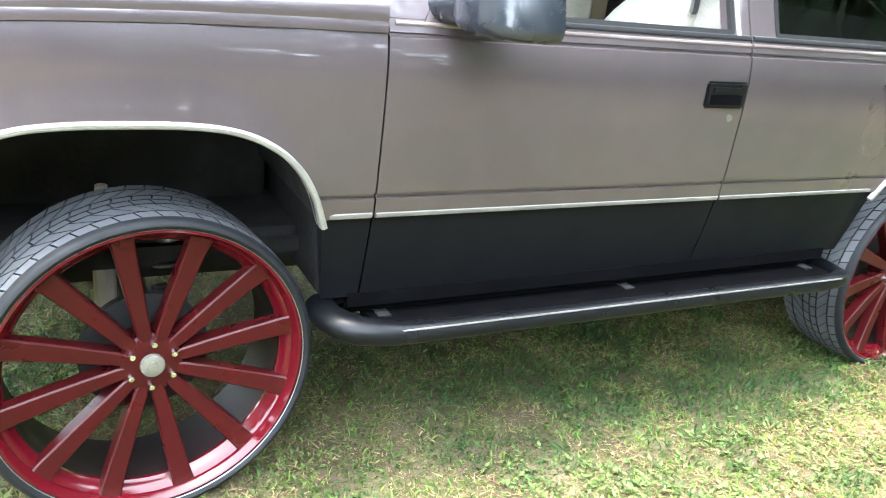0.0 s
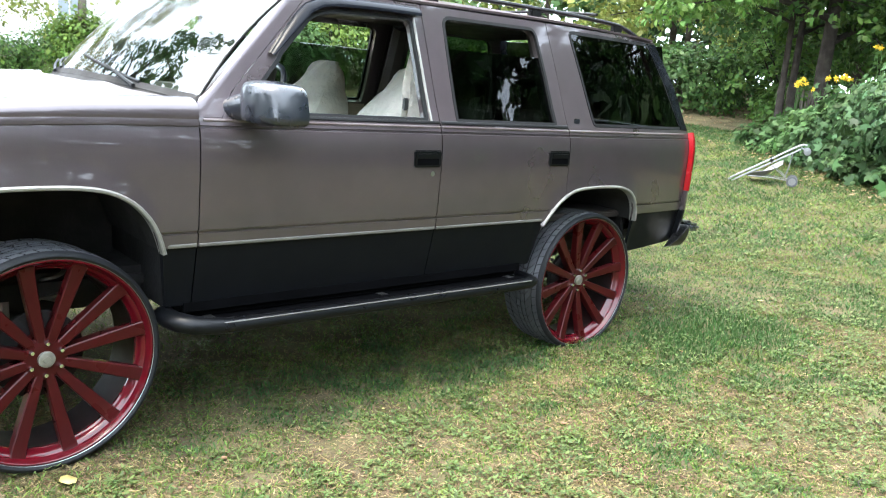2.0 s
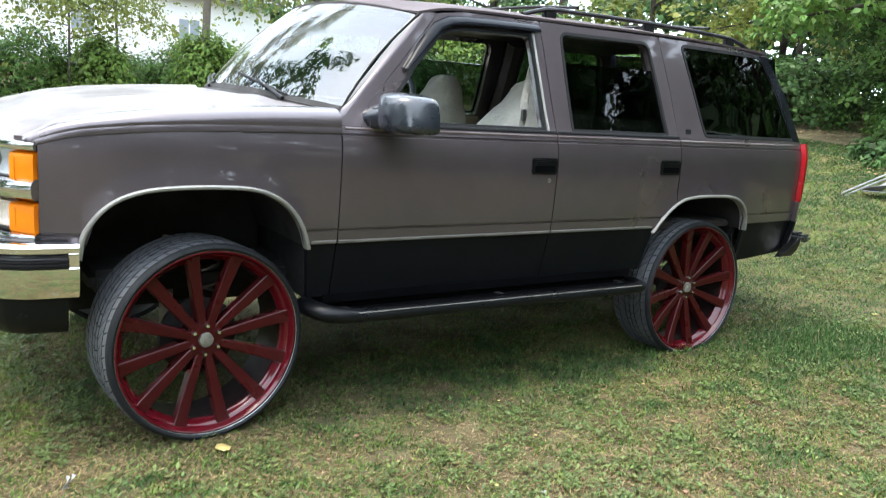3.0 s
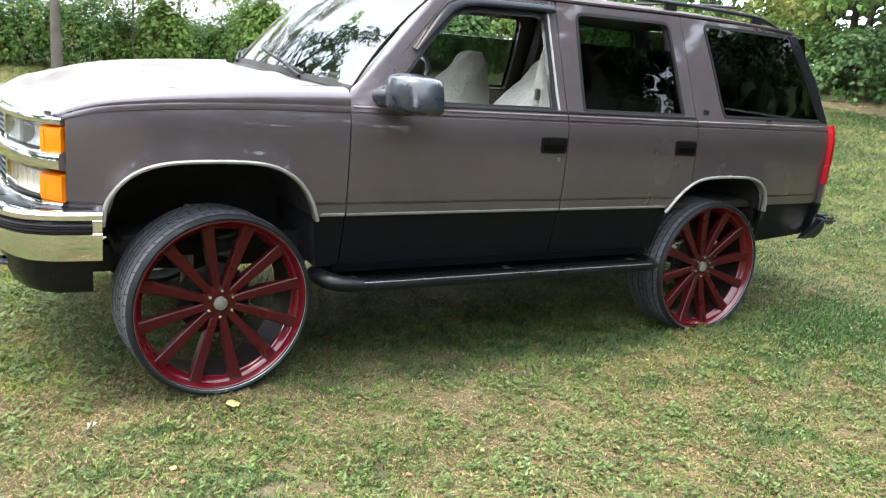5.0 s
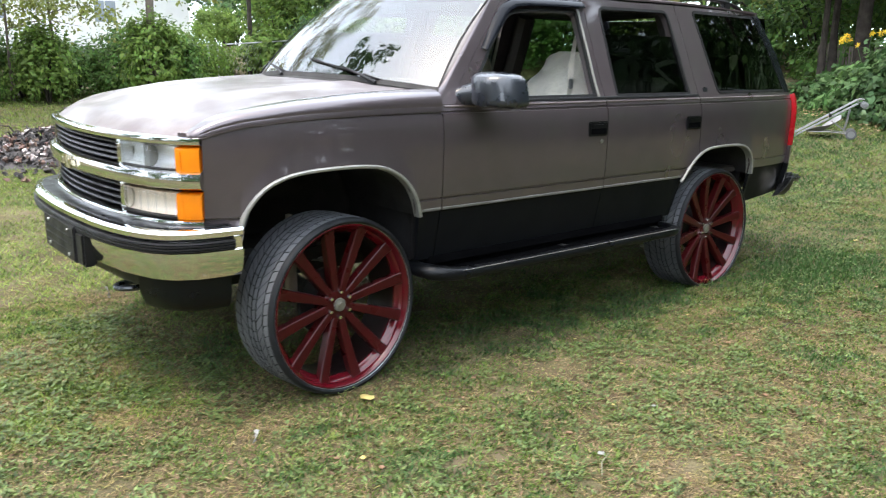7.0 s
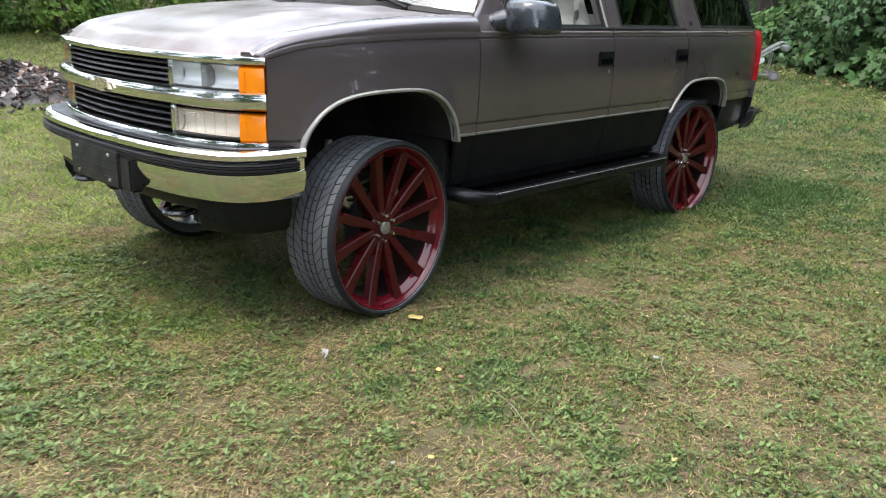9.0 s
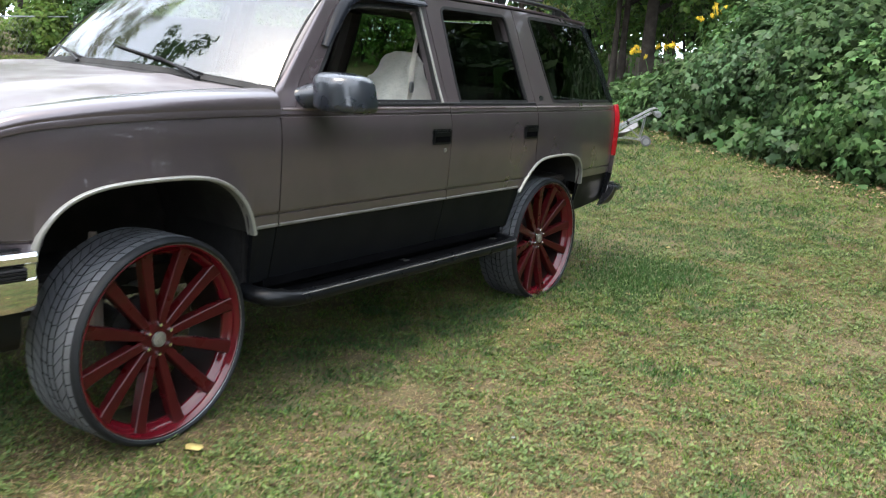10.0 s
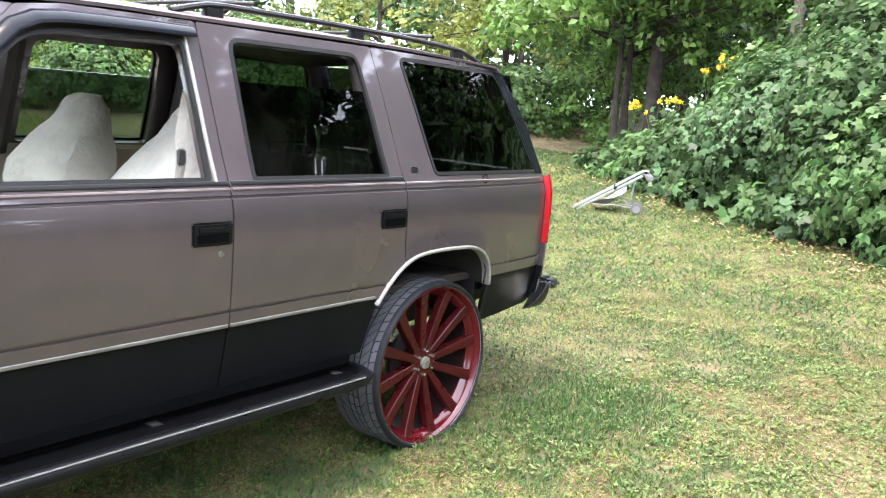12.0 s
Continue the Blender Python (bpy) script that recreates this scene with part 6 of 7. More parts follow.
TREES = [  # x, y, height, trunk radius, crown start, crown, leaves, size, leaf, bark
    (15.1, 5.20, 9.0, 0.070, 0.19, (2.6, 2.6, 1.2), 13000, 0.15, LEAF_HEDGE, BARK),
    (15.5, 5.15, 9.5, 0.08, 0.19, (2.4, 2.4, 1.2), 12000, 0.15, LEAF_MID, BARK),
    (15.4, 4.50, 11.0, 0.15, 0.15, (3.6, 3.4, 1.4), 26000, 0.15, LEAF_HEDGE, BARK),
    (14.6, 1.74, 10.0, 0.12, 0.36, (2.8, 2.8, 1.3), 14000, 0.15, LEAF_HEDGE, BARK_PALE),
    (15.4, -1.2, 9.0, 0.16, 0.25, (3.0, 3.0, 1.3), 7500, 0.19, LEAF_MID, BARK),
    (13.4, -3.6, 8.5, 0.17, 0.22, (3.0, 3.0, 1.3), 7500, 0.18, LEAF_MID, BARK),
    (17.6, 9.2, 9.0, 0.09, 0.12, (3.4, 3.4, 1.4), 9000, 0.15, LEAF_PALE, BARK),
    (15.8, 12.4, 9.0, 0.08, 0.12, (3.4, 3.4, 1.4), 8000, 0.15, LEAF_PALE, BARK),
    (13.0, 15.8, 9.0, 0.09, 0.18, (3.2, 3.2, 1.4), 8000, 0.15, LEAF_PALE, BARK),
    (20.0, 2.0, 11.0, 0.16, 0.28, (4.0, 4.0, 1.6), 11000, 0.17, LEAF_MID, BARK),
    (20.5, 6.0, 11.0, 0.14, 0.30, (4.0, 4.0, 1.6), 11000, 0.17, LEAF_LIGHT, BARK),
    (19.0, -3.5, 10.0, 0.22, 0.22, (4.0, 4.0, 1.6), 10000, 0.17, LEAF_DARK, BARK),
    (21.0, 12.0, 11.0, 0.12, 0.16, (4.2, 4.2, 1.6), 9000, 0.18, LEAF_MID, BARK),
    # left side, along and beyond the fence
    (0.42, 14.0, 12.5, 0.085, 0.14, (3.4, 3.0, 0.9), 28000, 0.085, LEAF_PALE, BARK_PALE),
    (4.2, 13.3, 13.0, 0.085, 0.15, (2.2, 2.4, 0.9), 15000, 0.09, LEAF_PALE, BARK_PALE),
    (1.9, 14.7, 4.4, 0.03, 0.30, (1.7, 1.3, 0.8), 5000, 0.085, LEAF_PALE, BARK_PALE),
    (-1.3, 14.8, 4.6, 0.03, 0.30, (1.7, 1.3, 0.8), 5000, 0.085, LEAF_PALE, BARK_PALE),
    (3.2, 16.6, 5.0, 0.035, 0.32, (1.7, 1.4, 0.8), 4500, 0.09, LEAF_PALE, BARK_PALE),
    (10.4, 18.9, 8.5, 0.08, 0.16, (3.2, 3.0, 1.2), 11000, 0.12, LEAF_MID, BARK),
    (13.2, 20.8, 9.0, 0.09, 0.14, (3.4, 3.2, 1.2), 11000, 0.13, LEAF_MID, BARK),
    (-2.6, 18.0, 10.0, 0.12, 0.16, (3.6, 3.2, 1.0), 12000, 0.11, LEAF_PALE, BARK),
    (17.0, 27.0, 11.0, 0.25, 0.15, (4.5, 4.5, 1.6), 13000, 0.17, LEAF_MID, BARK),
    (23.0, 24.0, 12.0, 0.25, 0.36, (4.5, 4.5, 1.6), 13000, 0.17, LEAF_MID, BARK),
    (7.95, 16.6, 7.5, 0.07, 0.30, (2.2, 2.0, 0.9), 9000, 0.09, LEAF_HEDGE, BARK),
    (16.5, 36.0, 11.0, 0.25, 0.10, (4.5, 4.5, 1.6), 14000, 0.20, LEAF_MID, BARK),
    (20.5, 33.0, 11.0, 0.25, 0.10, (4.5, 4.5, 1.6), 14000, 0.20, LEAF_LIGHT, BARK),
    (24.5, 31.0, 12.0, 0.25, 0.10, (4.5, 4.5, 1.6), 14000, 0.20, LEAF_MID, BARK),
    (19.0, 41.0, 13.0, 0.25, 0.10, (5.0, 5.0, 1.8), 13000, 0.22, LEAF_MID, BARK),
    (28.0, 27.0, 12.0, 0.25, 0.10, (5.0, 5.0, 1.8), 13000, 0.22, LEAF_LIGHT, BARK),
    # out of view: added for the reflections and shade they give
    (-7.0, -15.0, 7.0, 0.25, 0.15, (4.0, 4.0, 1.6), 8000, 0.30, LEAF_MID, BARK),
    (-2.2, -16.0, 7.0, 0.25, 0.15, (4.0, 4.0, 1.6), 7700, 0.29, LEAF_MID, BARK),
    (2.8, -13.5, 7.5, 0.25, 0.15, (4.0, 4.0, 1.6), 7700, 0.29, LEAF_MID, BARK),
    (7.5, -9.5, 9.5, 0.25, 0.15, (4.0, 4.0, 1.6), 9900, 0.26, LEAF_DARK, BARK),
    (12.5, -9.0, 10.3, 0.25, 0.15, (4.0, 4.0, 1.6), 11000, 0.26, LEAF_DARK, BARK),
    (-11.0, -4.0, 7.0, 0.25, 0.15, (4.2, 4.2, 1.6), 8000, 0.30, LEAF_MID, BARK),
    (-12.5, 2.5, 6.0, 0.25, 0.18, (4.2, 4.2, 1.6), 8000, 0.30, LEAF_MID, BARK),
    (-11.0, 9.5, 7.0, 0.25, 0.18, (4.2, 4.2, 1.6), 8000, 0.30, LEAF_MID, BARK),
    (15.5, -7.0, 8.6, 0.28, 0.10, (4.2, 4.2, 1.6), 12100, 0.26, LEAF_DARK, BARK),
    (19.0, -9.5, 11.0, 0.3, 0.10, (4.6, 4.6, 1.8), 11000, 0.31, LEAF_DARK, BARK),
    (16.0, -13.0, 14.0, 0.3, 0.10, (4.6, 4.6, 1.8), 12100, 0.31, LEAF_DARK, BARK),
    (22.0, -5.0, 9.5, 0.3, 0.10, (4.6, 4.6, 1.8), 4950, 0.53, LEAF_DARK, BARK),
    (-4.2, 10.2, 14.0, 0.24, 0.40, (4.6, 4.6, 1.5), 4950, 0.22, LEAF_MID, BARK),
    (16.4, -9.9, 13.2, 0.3, 0.12, (2.6, 2.6, 1.7), 9900, 0.29, LEAF_DARK, BARK),
    (-9.0, -19.0, 9.0, 0.3, 0.12, (4.6, 4.6, 1.8), 4950, 0.53, LEAF_DARK, BARK),
    (-4.0, -19.5, 9.0, 0.3, 0.12, (4.6, 4.6, 1.8), 4950, 0.53, LEAF_DARK, BARK),
    (1.0, -19.0, 9.5, 0.3, 0.12, (4.6, 4.6, 1.8), 4950, 0.53, LEAF_DARK, BARK),
    (6.0, -13.5, 10.5, 0.3, 0.12, (4.6, 4.6, 1.8), 4950, 0.53, LEAF_DARK, BARK),
    (11.0, -13.0, 11.5, 0.3, 0.12, (4.6, 4.6, 1.8), 9900, 0.31, LEAF_DARK, BARK),
    # crown placed to block sky light from the truck's rear and right lawn
    (7.4, -5.0, 9.5, 0.20, 0.45, (4.4, 3.6, 1.6), 9000, 0.26, LEAF_DARK, BARK),
    (-15.0, -8.0, 9.0, 0.3, 0.12, (4.6, 4.6, 1.8), 4950, 0.53, LEAF_DARK, BARK),
]
size_far = lambda x, y: not (14 < x < 16.5 and 1 < y < 6)
for i, (x, y, h, tr, cz, cr, n, sz, lm, bk) in enumerate(TREES):
    tree(x, y, h, tr, cz, cr, n, sz, lm, bk, "tall leafy tree with a rough trunk" if lm not in (LEAF_LIGHT, LEAF_PALE) else "young tree with thin pale yellow-green leaves", i, KITE if size_far(x, y) else OVAL, 22 if 15 < x < 16 and 4 < y < 6 else 12)

# hedge grown through the far fence
for i in range(10):
    x = -4.5 + 1.12 * i
    shrub(x, 15.3 + 0.25 * math.sin(i * 2.1), (1.0, 0.8, 0.70 + 0.16 * math.sin(i * 1.7)), 6000, 0.076, (LEAF_LIGHT, LEAF_HEDGE, LEAF_HEDGE)[i % 3], "overgrown hedge along the wire fence", KITE, 80 + i, name="hedge_bush", group="hedge", zc=0.62, category="hedge")
for i, (x, y, a, c) in enumerate([(4.15, 13.2, 0.50, 0.90), (4.7, 13.6, 0.5, 0.60), (2.4, 14.2, 0.45, 0.80)]):
    shrub(x, y, (a, a, c), 3200, 0.10, (LEAF_LIGHT, LEAF_HEDGE)[i % 2], "leafy sapling thicket round the trunk at the hedge", OVAL, 300 + i, name="sapling", group="hedge", zc=0.8, category="shrub")
shrub(13.1, 30.0, (0.95, 0.95, 0.78), 9000, 0.09, LEAF_LIGHT, "clipped round bush on the neighbouring lawn", OVAL, 120, group="garden", zc=0.95)

# greenery of the neighbouring garden beyond the gate
for i, (x, y, a, c, lm) in enumerate([(6.9, 17.3, 0.8, 0.38, LEAF_LIGHT), (8.4, 16.5, 0.6, 0.55, LEAF_LIGHT), (9.8, 15.2, 1.1, 0.85, LEAF_MID), (9.6, 18.0, 1.2, 1.3, LEAF_LIGHT), (11.4, 18.6, 1.4, 1.6, LEAF_MID), (13.4, 18.4, 1.4, 1.5, LEAF_LIGHT), (15.6, 17.4, 1.5, 1.0, LEAF_MID), (17.8, 16.0, 1.6, 0.9, LEAF_LIGHT), (15.8, 33.5, 1.8, 1.6, LEAF_MID), (18.6, 32.0, 2.0, 1.8, LEAF_LIGHT), (21.5, 29.5, 2.0, 1.8, LEAF_MID), (24.5, 26.5, 2.2, 1.0, LEAF_LIGHT), (20.5, 21.5, 2.0, 1.0, LEAF_MID)]):
    shrub(x, y, (a, a, c), 4600, 0.12 if y < 20 else 0.18, lm, "bright green shrub in the neighbouring garden", KITE, 130 + i, group="garden", zc=0.75)

# undergrowth added unseen behind the camera, to block low sky and darken reflections
for i, (x, y) in enumerate([(-9.0, -14.0), (-5.0, -15.6), (-1.0, -16.2), (3.0, -14.2), (7.0, -10.0), (11.0, -9.0), (13.5, -6.5), (-12.5, -5.0), (-14.0, -0.5), (-14.0, 5.0), (-12.5, 10.5), (9.2, -4.4), (8.5, -6.0), (7.4, -7.6), (10.4, -6.2)]):
    shrub(x, y, (2.6, 2.3, 2.2), 1500, 0.30, (LEAF_DARK, LEAF_MID)[i % 2], "unseen dark shrub added to close the yard", KITE, 150 + i, group="yard border", zc=0.7)

# tall yellow flowers at the edge of the trees
PETAL = material("yellow_petal", (0.72, 0.50, 0.02), 0.6, 0, 0, 0.15, 20, 120, island=0.2, through_light=0.3)
r8 = np.random.default_rng(8)
for (x, y, z, n) in [(13.5, 2.48, 2.86, 4), (13.5, 2.66, 2.72, 3), (13.5, 2.32, 2.74, 2), (13.5, 2.07, 2.38, 4), (13.5, 4.08, 2.01, 4), (13.5, 3.30, 2.13, 5), (13.5, 3.62, 2.02, 2)]:
    gz = float(ground_z(x, y))
    fl = thing("flower_plant", (x, y, gz), "tall stem with yellow daisy-like flower heads", "flower", "yellow flowers")
    for k in range(n):
        hx, hy, hz2 = x + r8.normal(0, 0.06), y + r8.normal(0, 0.085), z + r8.normal(0, 0.055)
        part("stem", tube([(x + r8.normal(0, 0.05), y + r8.normal(0, 0.05), gz), (x, y, (gz + hz2) / 2), (hx, hy, hz2)], 0.006, 5), LEAF_MID, fl)
        pv, pt = [], []
        ctr = Vector((hx, hy, hz2))
        nrm = Vector((-0.8 + r8.normal(0, 0.3), -0.4 + r8.normal(0, 0.3), 0.5)).normalized()
        sd = nrm.orthogonal().normalized()
        for q in range(9):
            d = Matrix.Rotation(q * 2 * math.pi / 9, 3, nrm) @ sd
            e = nrm.cross(d)
            b = len(pv)
            L = 0.055 + 0.014 * math.sin(5 * q + k)
            sag = 0.018 + 0.016 * math.sin(3 * q + 2 * k)
            pv += [ctr + d * 0.010 - e * 0.007, ctr + d * 0.010 + e * 0.007, ctr + d * L + e * 0.009 - nrm * sag, ctr + d * L - e * 0.009 - nrm * sag]
            pt += [(b, b + 1, b + 2), (b, b + 2, b + 3)]
        part("flower_head", fast_mesh("flower_head", np.array([tuple(v) for v in pv]), np.array(pt)), PETAL, fl)

# dark woodland closing the view behind the shrubs
for i, (x, y, h) in enumerate([(24.0, -6.0, 3.6), (25.0, -1.5, 3.4), (25.0, 3.0, 3.2), (24.5, 7.0, 2.8), (23.5, 12.0, 2.2), (21.0, 16.5, 2.2), (28.0, 0.5, 4.2), (28.0, 6.0, 4.0), (27.0, 10.0, 2.6)]):
    shrub(x, y, (3.2, 3.2, h), 5000, 0.28, (LEAF_DARK, LEAF_MID)[i % 2], "shady woodland thicket behind the shrubs", KITE, 200 + i, group="woodland", zc=0.75)

# ---- yard things ----
WIRE = material("galvanised_wire", (0.42, 0.43, 0.43), 0.45, 0.7, 0, 0.2, 20, 100)
fence = thing("chain_link_fence", (2.0, 16.0, float(ground_z(2.0, 16.0))), "galvanised chain-link fence half hidden in the hedge", "fence")
fx = [-4.0, -1.9, 0.2, 2.3, 4.4, 6.55, 6.79, 8.9, 10.7]
for x in fx:
    z = float(ground_z(x, 16.0))
    part("post", tube([(x, 16.0, z - 0.1), (x, 16.0, z + 0.86)], 0.024, 8), WIRE, fence)
part("top_rail", tube([(x, 16.0, float(ground_z(x, 16.0)) + 0.85) for x in np.linspace(-4, 10.7, 20)], 0.017, 8), WIRE, fence)
net_e = bmesh.new()
for i in range(150):
    for s in (-1, 1):
        x0 = -4 + i * 0.098
        pts = [(x0 + s * 0.049 * (k % 2), 16.0 + 0.004 * s, float(ground_z(x0, 16.0)) + 0.04 + 0.8 * k / 10) for k in range(11)]
        tube(pts, 0.0018, 3, bm=net_e)
part("wire_mesh", net_e, WIRE, fence)

# wooden fence behind the shrubs
BOARD = material("weathered_boards", (0.150, 0.130, 0.105), 0.9, 0, 0, 0.3, 6, 80, 0.004)
wf = thing("wooden_fence", (15.85, 4.7, float(ground_z(15.85, 4.7))), "grey weathered picket fence in the shade", "fence")
pk = box((0, 0, 0.40), (0.045, 0.02, 0.80), 0.006)
pick = bpy.data.meshes.new("picket")
pk.to_mesh(pick)
pk.free()
pick.materials.append(BOARD)
r5 = np.random.default_rng(5)
A, B = Vector((15.95, 5.7, 0)), Vector((15.75, 3.7, 0))
for k in range(32):
    p = A.lerp(B, k / 31)
    ob = part("picket", pick, BOARD, wf)
    ob.location = Vector((p.x, p.y, float(ground_z(p.x, p.y)) + r5.normal(0, 0.015))) - BASE[wf.name]
    ob.rotation_euler = (r5.normal(0, 0.02), r5.normal(0, 0.02), math.pi / 2)
for h in (0.2, 0.62):
    part("rail", tube([(A.x + 0.04, A.y, float(ground_z(A.x, A.y)) + h), (B.x + 0.04, B.y, float(ground_z(B.x, B.y)) + h)], 0.03, 6), BOARD, wf)

# white house beyond the fence
SIDING = material("white_siding", (0.80, 0.80, 0.78), 0.6, 0, 0, 0.06, 3, 40)
ROOFING = material("grey_shingles", (0.16, 0.16, 0.17), 0.9, 0, 0, 0.3, 2, 30, 0.01)
PANE = material("pale_window_pane", (0.30, 0.34, 0.38), 0.2, 0, 0.3)
hz = float(ground_z(5, 33))
house = thing("house", (5.0, 33.0, hz), "white clapboard house seen through the trees", "house")
part("wall", box((5.8, 37.0, hz + 1.6), (15.0, 8.0, 3.4), 0.02), SIDING, house)
for k in range(24):
    part("siding_board", box((5.8, 32.985, hz + 0.15 + 0.13 * k), (15.0, 0.03, 0.118), 0.004, turn=pose(0, 0, 0, 4, 0, 0)), SIDING, house)
rf = bmesh.new()
rv = [rf.verts.new(v) for v in ((-2.2, 32.4, hz + 3.2), (13.8, 32.4, hz + 3.2), (13.8, 37.0, hz + 5.4), (-2.2, 37.0, hz + 5.4), (13.8, 41.6, hz + 3.2), (-2.2, 41.6, hz + 3.2))]
rf.faces.new((rv[0], rv[1], rv[2], rv[3]))
rf.faces.new((rv[3], rv[2], rv[4], rv[5]))
rf.normal_update()
solid(rf, 0.15)
part("roof", rf, ROOFING, house)
for x in (1.2, 5.4, 9.65):
    w = part("window", box((x, 32.96, hz + 1.75), (1.0, 0.06, 1.05), 0.01), SIDING, house)
    for s in (-1, 1):
        part("pane", box((x + s * 0.23, 32.925, hz + 1.75), (0.40, 0.02, 0.85), 0.004), PANE, w)

# heap of rubbish and ash on the far lawn
ASH = material("ash_and_rubble", (0.060, 0.054, 0.052), 0.95, 0, 0, 0.4, 3, 30, 0.02, island=0.6)
RUSTY = material("brown_scrap", (0.16, 0.10, 0.075), 0.9, 0, 0, 0.3, 6, 60, 0.004, island=0.5)
PALE = material("pale_scrap", (0.42, 0.37, 0.35), 0.8, 0, 0, 0.3, 6, 60, 0.004, island=0.4)
heap = thing("debris_heap", (0.9, 7.8, float(ground_z(0.9, 7.8))), "heap of burnt rubbish, twigs and pale scraps", "debris")
r6 = np.random.default_rng(6)


def hill(x, y):
    return 0.36 * math.exp(-((x - 1.0) / 0.95) ** 2 - ((y - 7.9) / 0.75) ** 2)


part("mound", grid(lambda x, y: (x, y, float(ground_z(x, y)) - 0.03 + hill(x, y) * (0.85 + 0.5 * noise.noise(Vector((x * 4, y * 4, 1))))), np.linspace(-1.2, 3.0, 40), np.linspace(6.2, 9.6, 34), 0), ASH, heap)
for i in range(760):
    x, y = r6.normal(0.9, 0.8), r6.normal(7.7, 0.6)
    z = float(ground_z(x, y)) + hill(x, y) * 0.9
    b = box((x, y, z + 0.02), tuple(r6.uniform(0.015, 0.08, 3) * (1, 1, 0.5) * (1.8 if i % 14 == 0 else 1)), 0.008, turn=Euler(r6.uniform(-1, 1, 3)).to_matrix().to_4x4(), seg=1)
    for v in b.verts:
        v.co += Vector(r6.normal(0, 0.011, 3))
    part("scrap", b, (PALE, RUSTY, RUSTY, ASH, ASH, ASH, PALE, ASH)[int(r6.random() * 8)], heap)
for i in range(40):
    x, y = r6.normal(0.9, 0.7), r6.normal(7.8, 0.6)
    z = float(ground_z(x, y)) + hill(x, y)
    d = r6.normal(0, 1, 3) * (0.5, 0.5, 0.25)
    part("stick", tube([(x, y, z), (x + d[0] * 0.3, y + d[1] * 0.3, z + abs(d[2]) * 0.25 + 0.03), (x + d[0] * 0.6, y + d[1] * 0.6, z + abs(d[2]) * 0.35)], [0.014, 0.011, 0.005], 5), BARK, heap)

# folded pushchair frame on the lawn
ALU = material("aluminium_tube", (0.21, 0.215, 0.22), 0.38, 0.7, 0, 0.12, 20, 120)
FABRIC = material("pale_sling_fabric", (0.20, 0.20, 0.21), 0.85, 0, 0, 0.15, 12, 200, 0.002)
px, py = 9.45, 2.33
pz = float(ground_z(px, py))
cart = thing("folded_pushchair", (px, py, pz), "folded aluminium pushchair frame lying on the grass", "pushchair")
ux, uy = Vector((0.442, -0.897, 0)), Vector((0.897, 0.442, 0))
at = lambda a, b, h: tuple(Vector((px, py, pz)) + ux * (a - 0.43) + uy * b + Vector((0, 0, h + 0.01)))
for s in (-0.15, 0.15):
    part("side_tube", tube([at(0.0, s, 0.02), at(0.40, s, 0.265), at(0.80, s, 0.515), at(0.86, s, 0.54), at(0.90, s, 0.53)], 0.0085, 8), ALU, cart)
    part("side_tube", tube([at(0.03, s * 0.9, -0.01), at(0.42, s * 0.9, 0.225), at(0.83, s * 0.9, 0.475)], 0.007, 8), ALU, cart)
    part("leg", tube([at(0.74, s, 0.40), at(0.72, s, 0.24), at(0.69, s, 0.11)], 0.008, 8), ALU, cart)
    part("strut", tube([at(0.24, s, 0.085), at(0.50, s, 0.09), at(0.78, s, 0.065)], 0.0065, 8), ALU, cart)
    part("brace", tube([at(0.52, s, 0.24), at(0.62, s, 0.16), at(0.70, s, 0.10)], 0.0065, 8), ALU, cart)
    part("hinge", box(at(0.50, s, 0.31), (0.05, 0.03, 0.05), 0.01), BLACK, cart)
    for a, h, rr in ((0.78, 0.060, 0.068), (0.91, 0.455, 0.045)):
        wv = part("wheel", lathe([(rr - 0.022, -0.018), (rr, -0.015), (rr, 0.015), (rr - 0.022, 0.018)], (0, 0, 0), 24, "y", closed=True), RUBBER if rr > 0.05 else ALU, cart)
        wv.location = Vector(at(a, s * 1.12, h)) - BASE[cart.name]
        wv.rotation_euler = (0, 0, math.atan2(ux.y, ux.x))
        part("wheel_disc", lathe([(0.0005, -0.014), (rr - 0.02, -0.014), (rr - 0.02, 0.014), (0.0005, 0.014)], (0, 0, 0), 16, "y"), ALU, wv)
    part("fork", tube([at(0.83, s, 0.50), at(0.91, s, 0.455)], 0.007, 8), ALU, cart)
for a, h in ((0.02, 0.02), (0.86, 0.54), (0.78, 0.060)):
    part("cross_tube", tube([at(a, -0.15, h), at(a, 0.15, h)], 0.007, 8), ALU, cart)
part("sling", grid(lambda a, b: at(a, b, 0.075 + (a - 0.22) * 0.50 + 0.03 * math.sin(9 * b + 11 * a) - 0.05 * math.sin(math.pi * (a - 0.22) / 0.42) * (1 - (b / 0.15) ** 2)), np.linspace(0.22, 0.64, 14), np.linspace(-0.145, 0.145, 10), 0.004), FABRIC, cart)

# leaves and litter fallen on the lawn
YELLOW = material("fallen_yellow_leaf", (0.46, 0.39, 0.13), 0.6, 0, 0, 0.2, 20, 120, island=0.2)
LITTER = material("pale_litter", (0.26, 0.26, 0.25), 0.6, 0, 0, 0.2, 20, 120)
DEAD = material("dead_brown_leaf", (0.26, 0.17, 0.09), 0.8, 0, 0, 0.3, 10, 80, island=0.4)


ROUNDISH = (np.array([(0, 0.5, 0.02)] + [((0.40 + 0.05 * math.cos(3 * k)) * math.sin(k * math.pi / 4), 0.5 - (0.5 + 0.04 * math.sin(5 * k)) * math.cos(k * math.pi / 4), 0.05 * math.sin(2.3 * k)) for k in range(8)]), np.array([[0, 1 + k, 1 + (k + 1) % 8] for k in range(8)]))


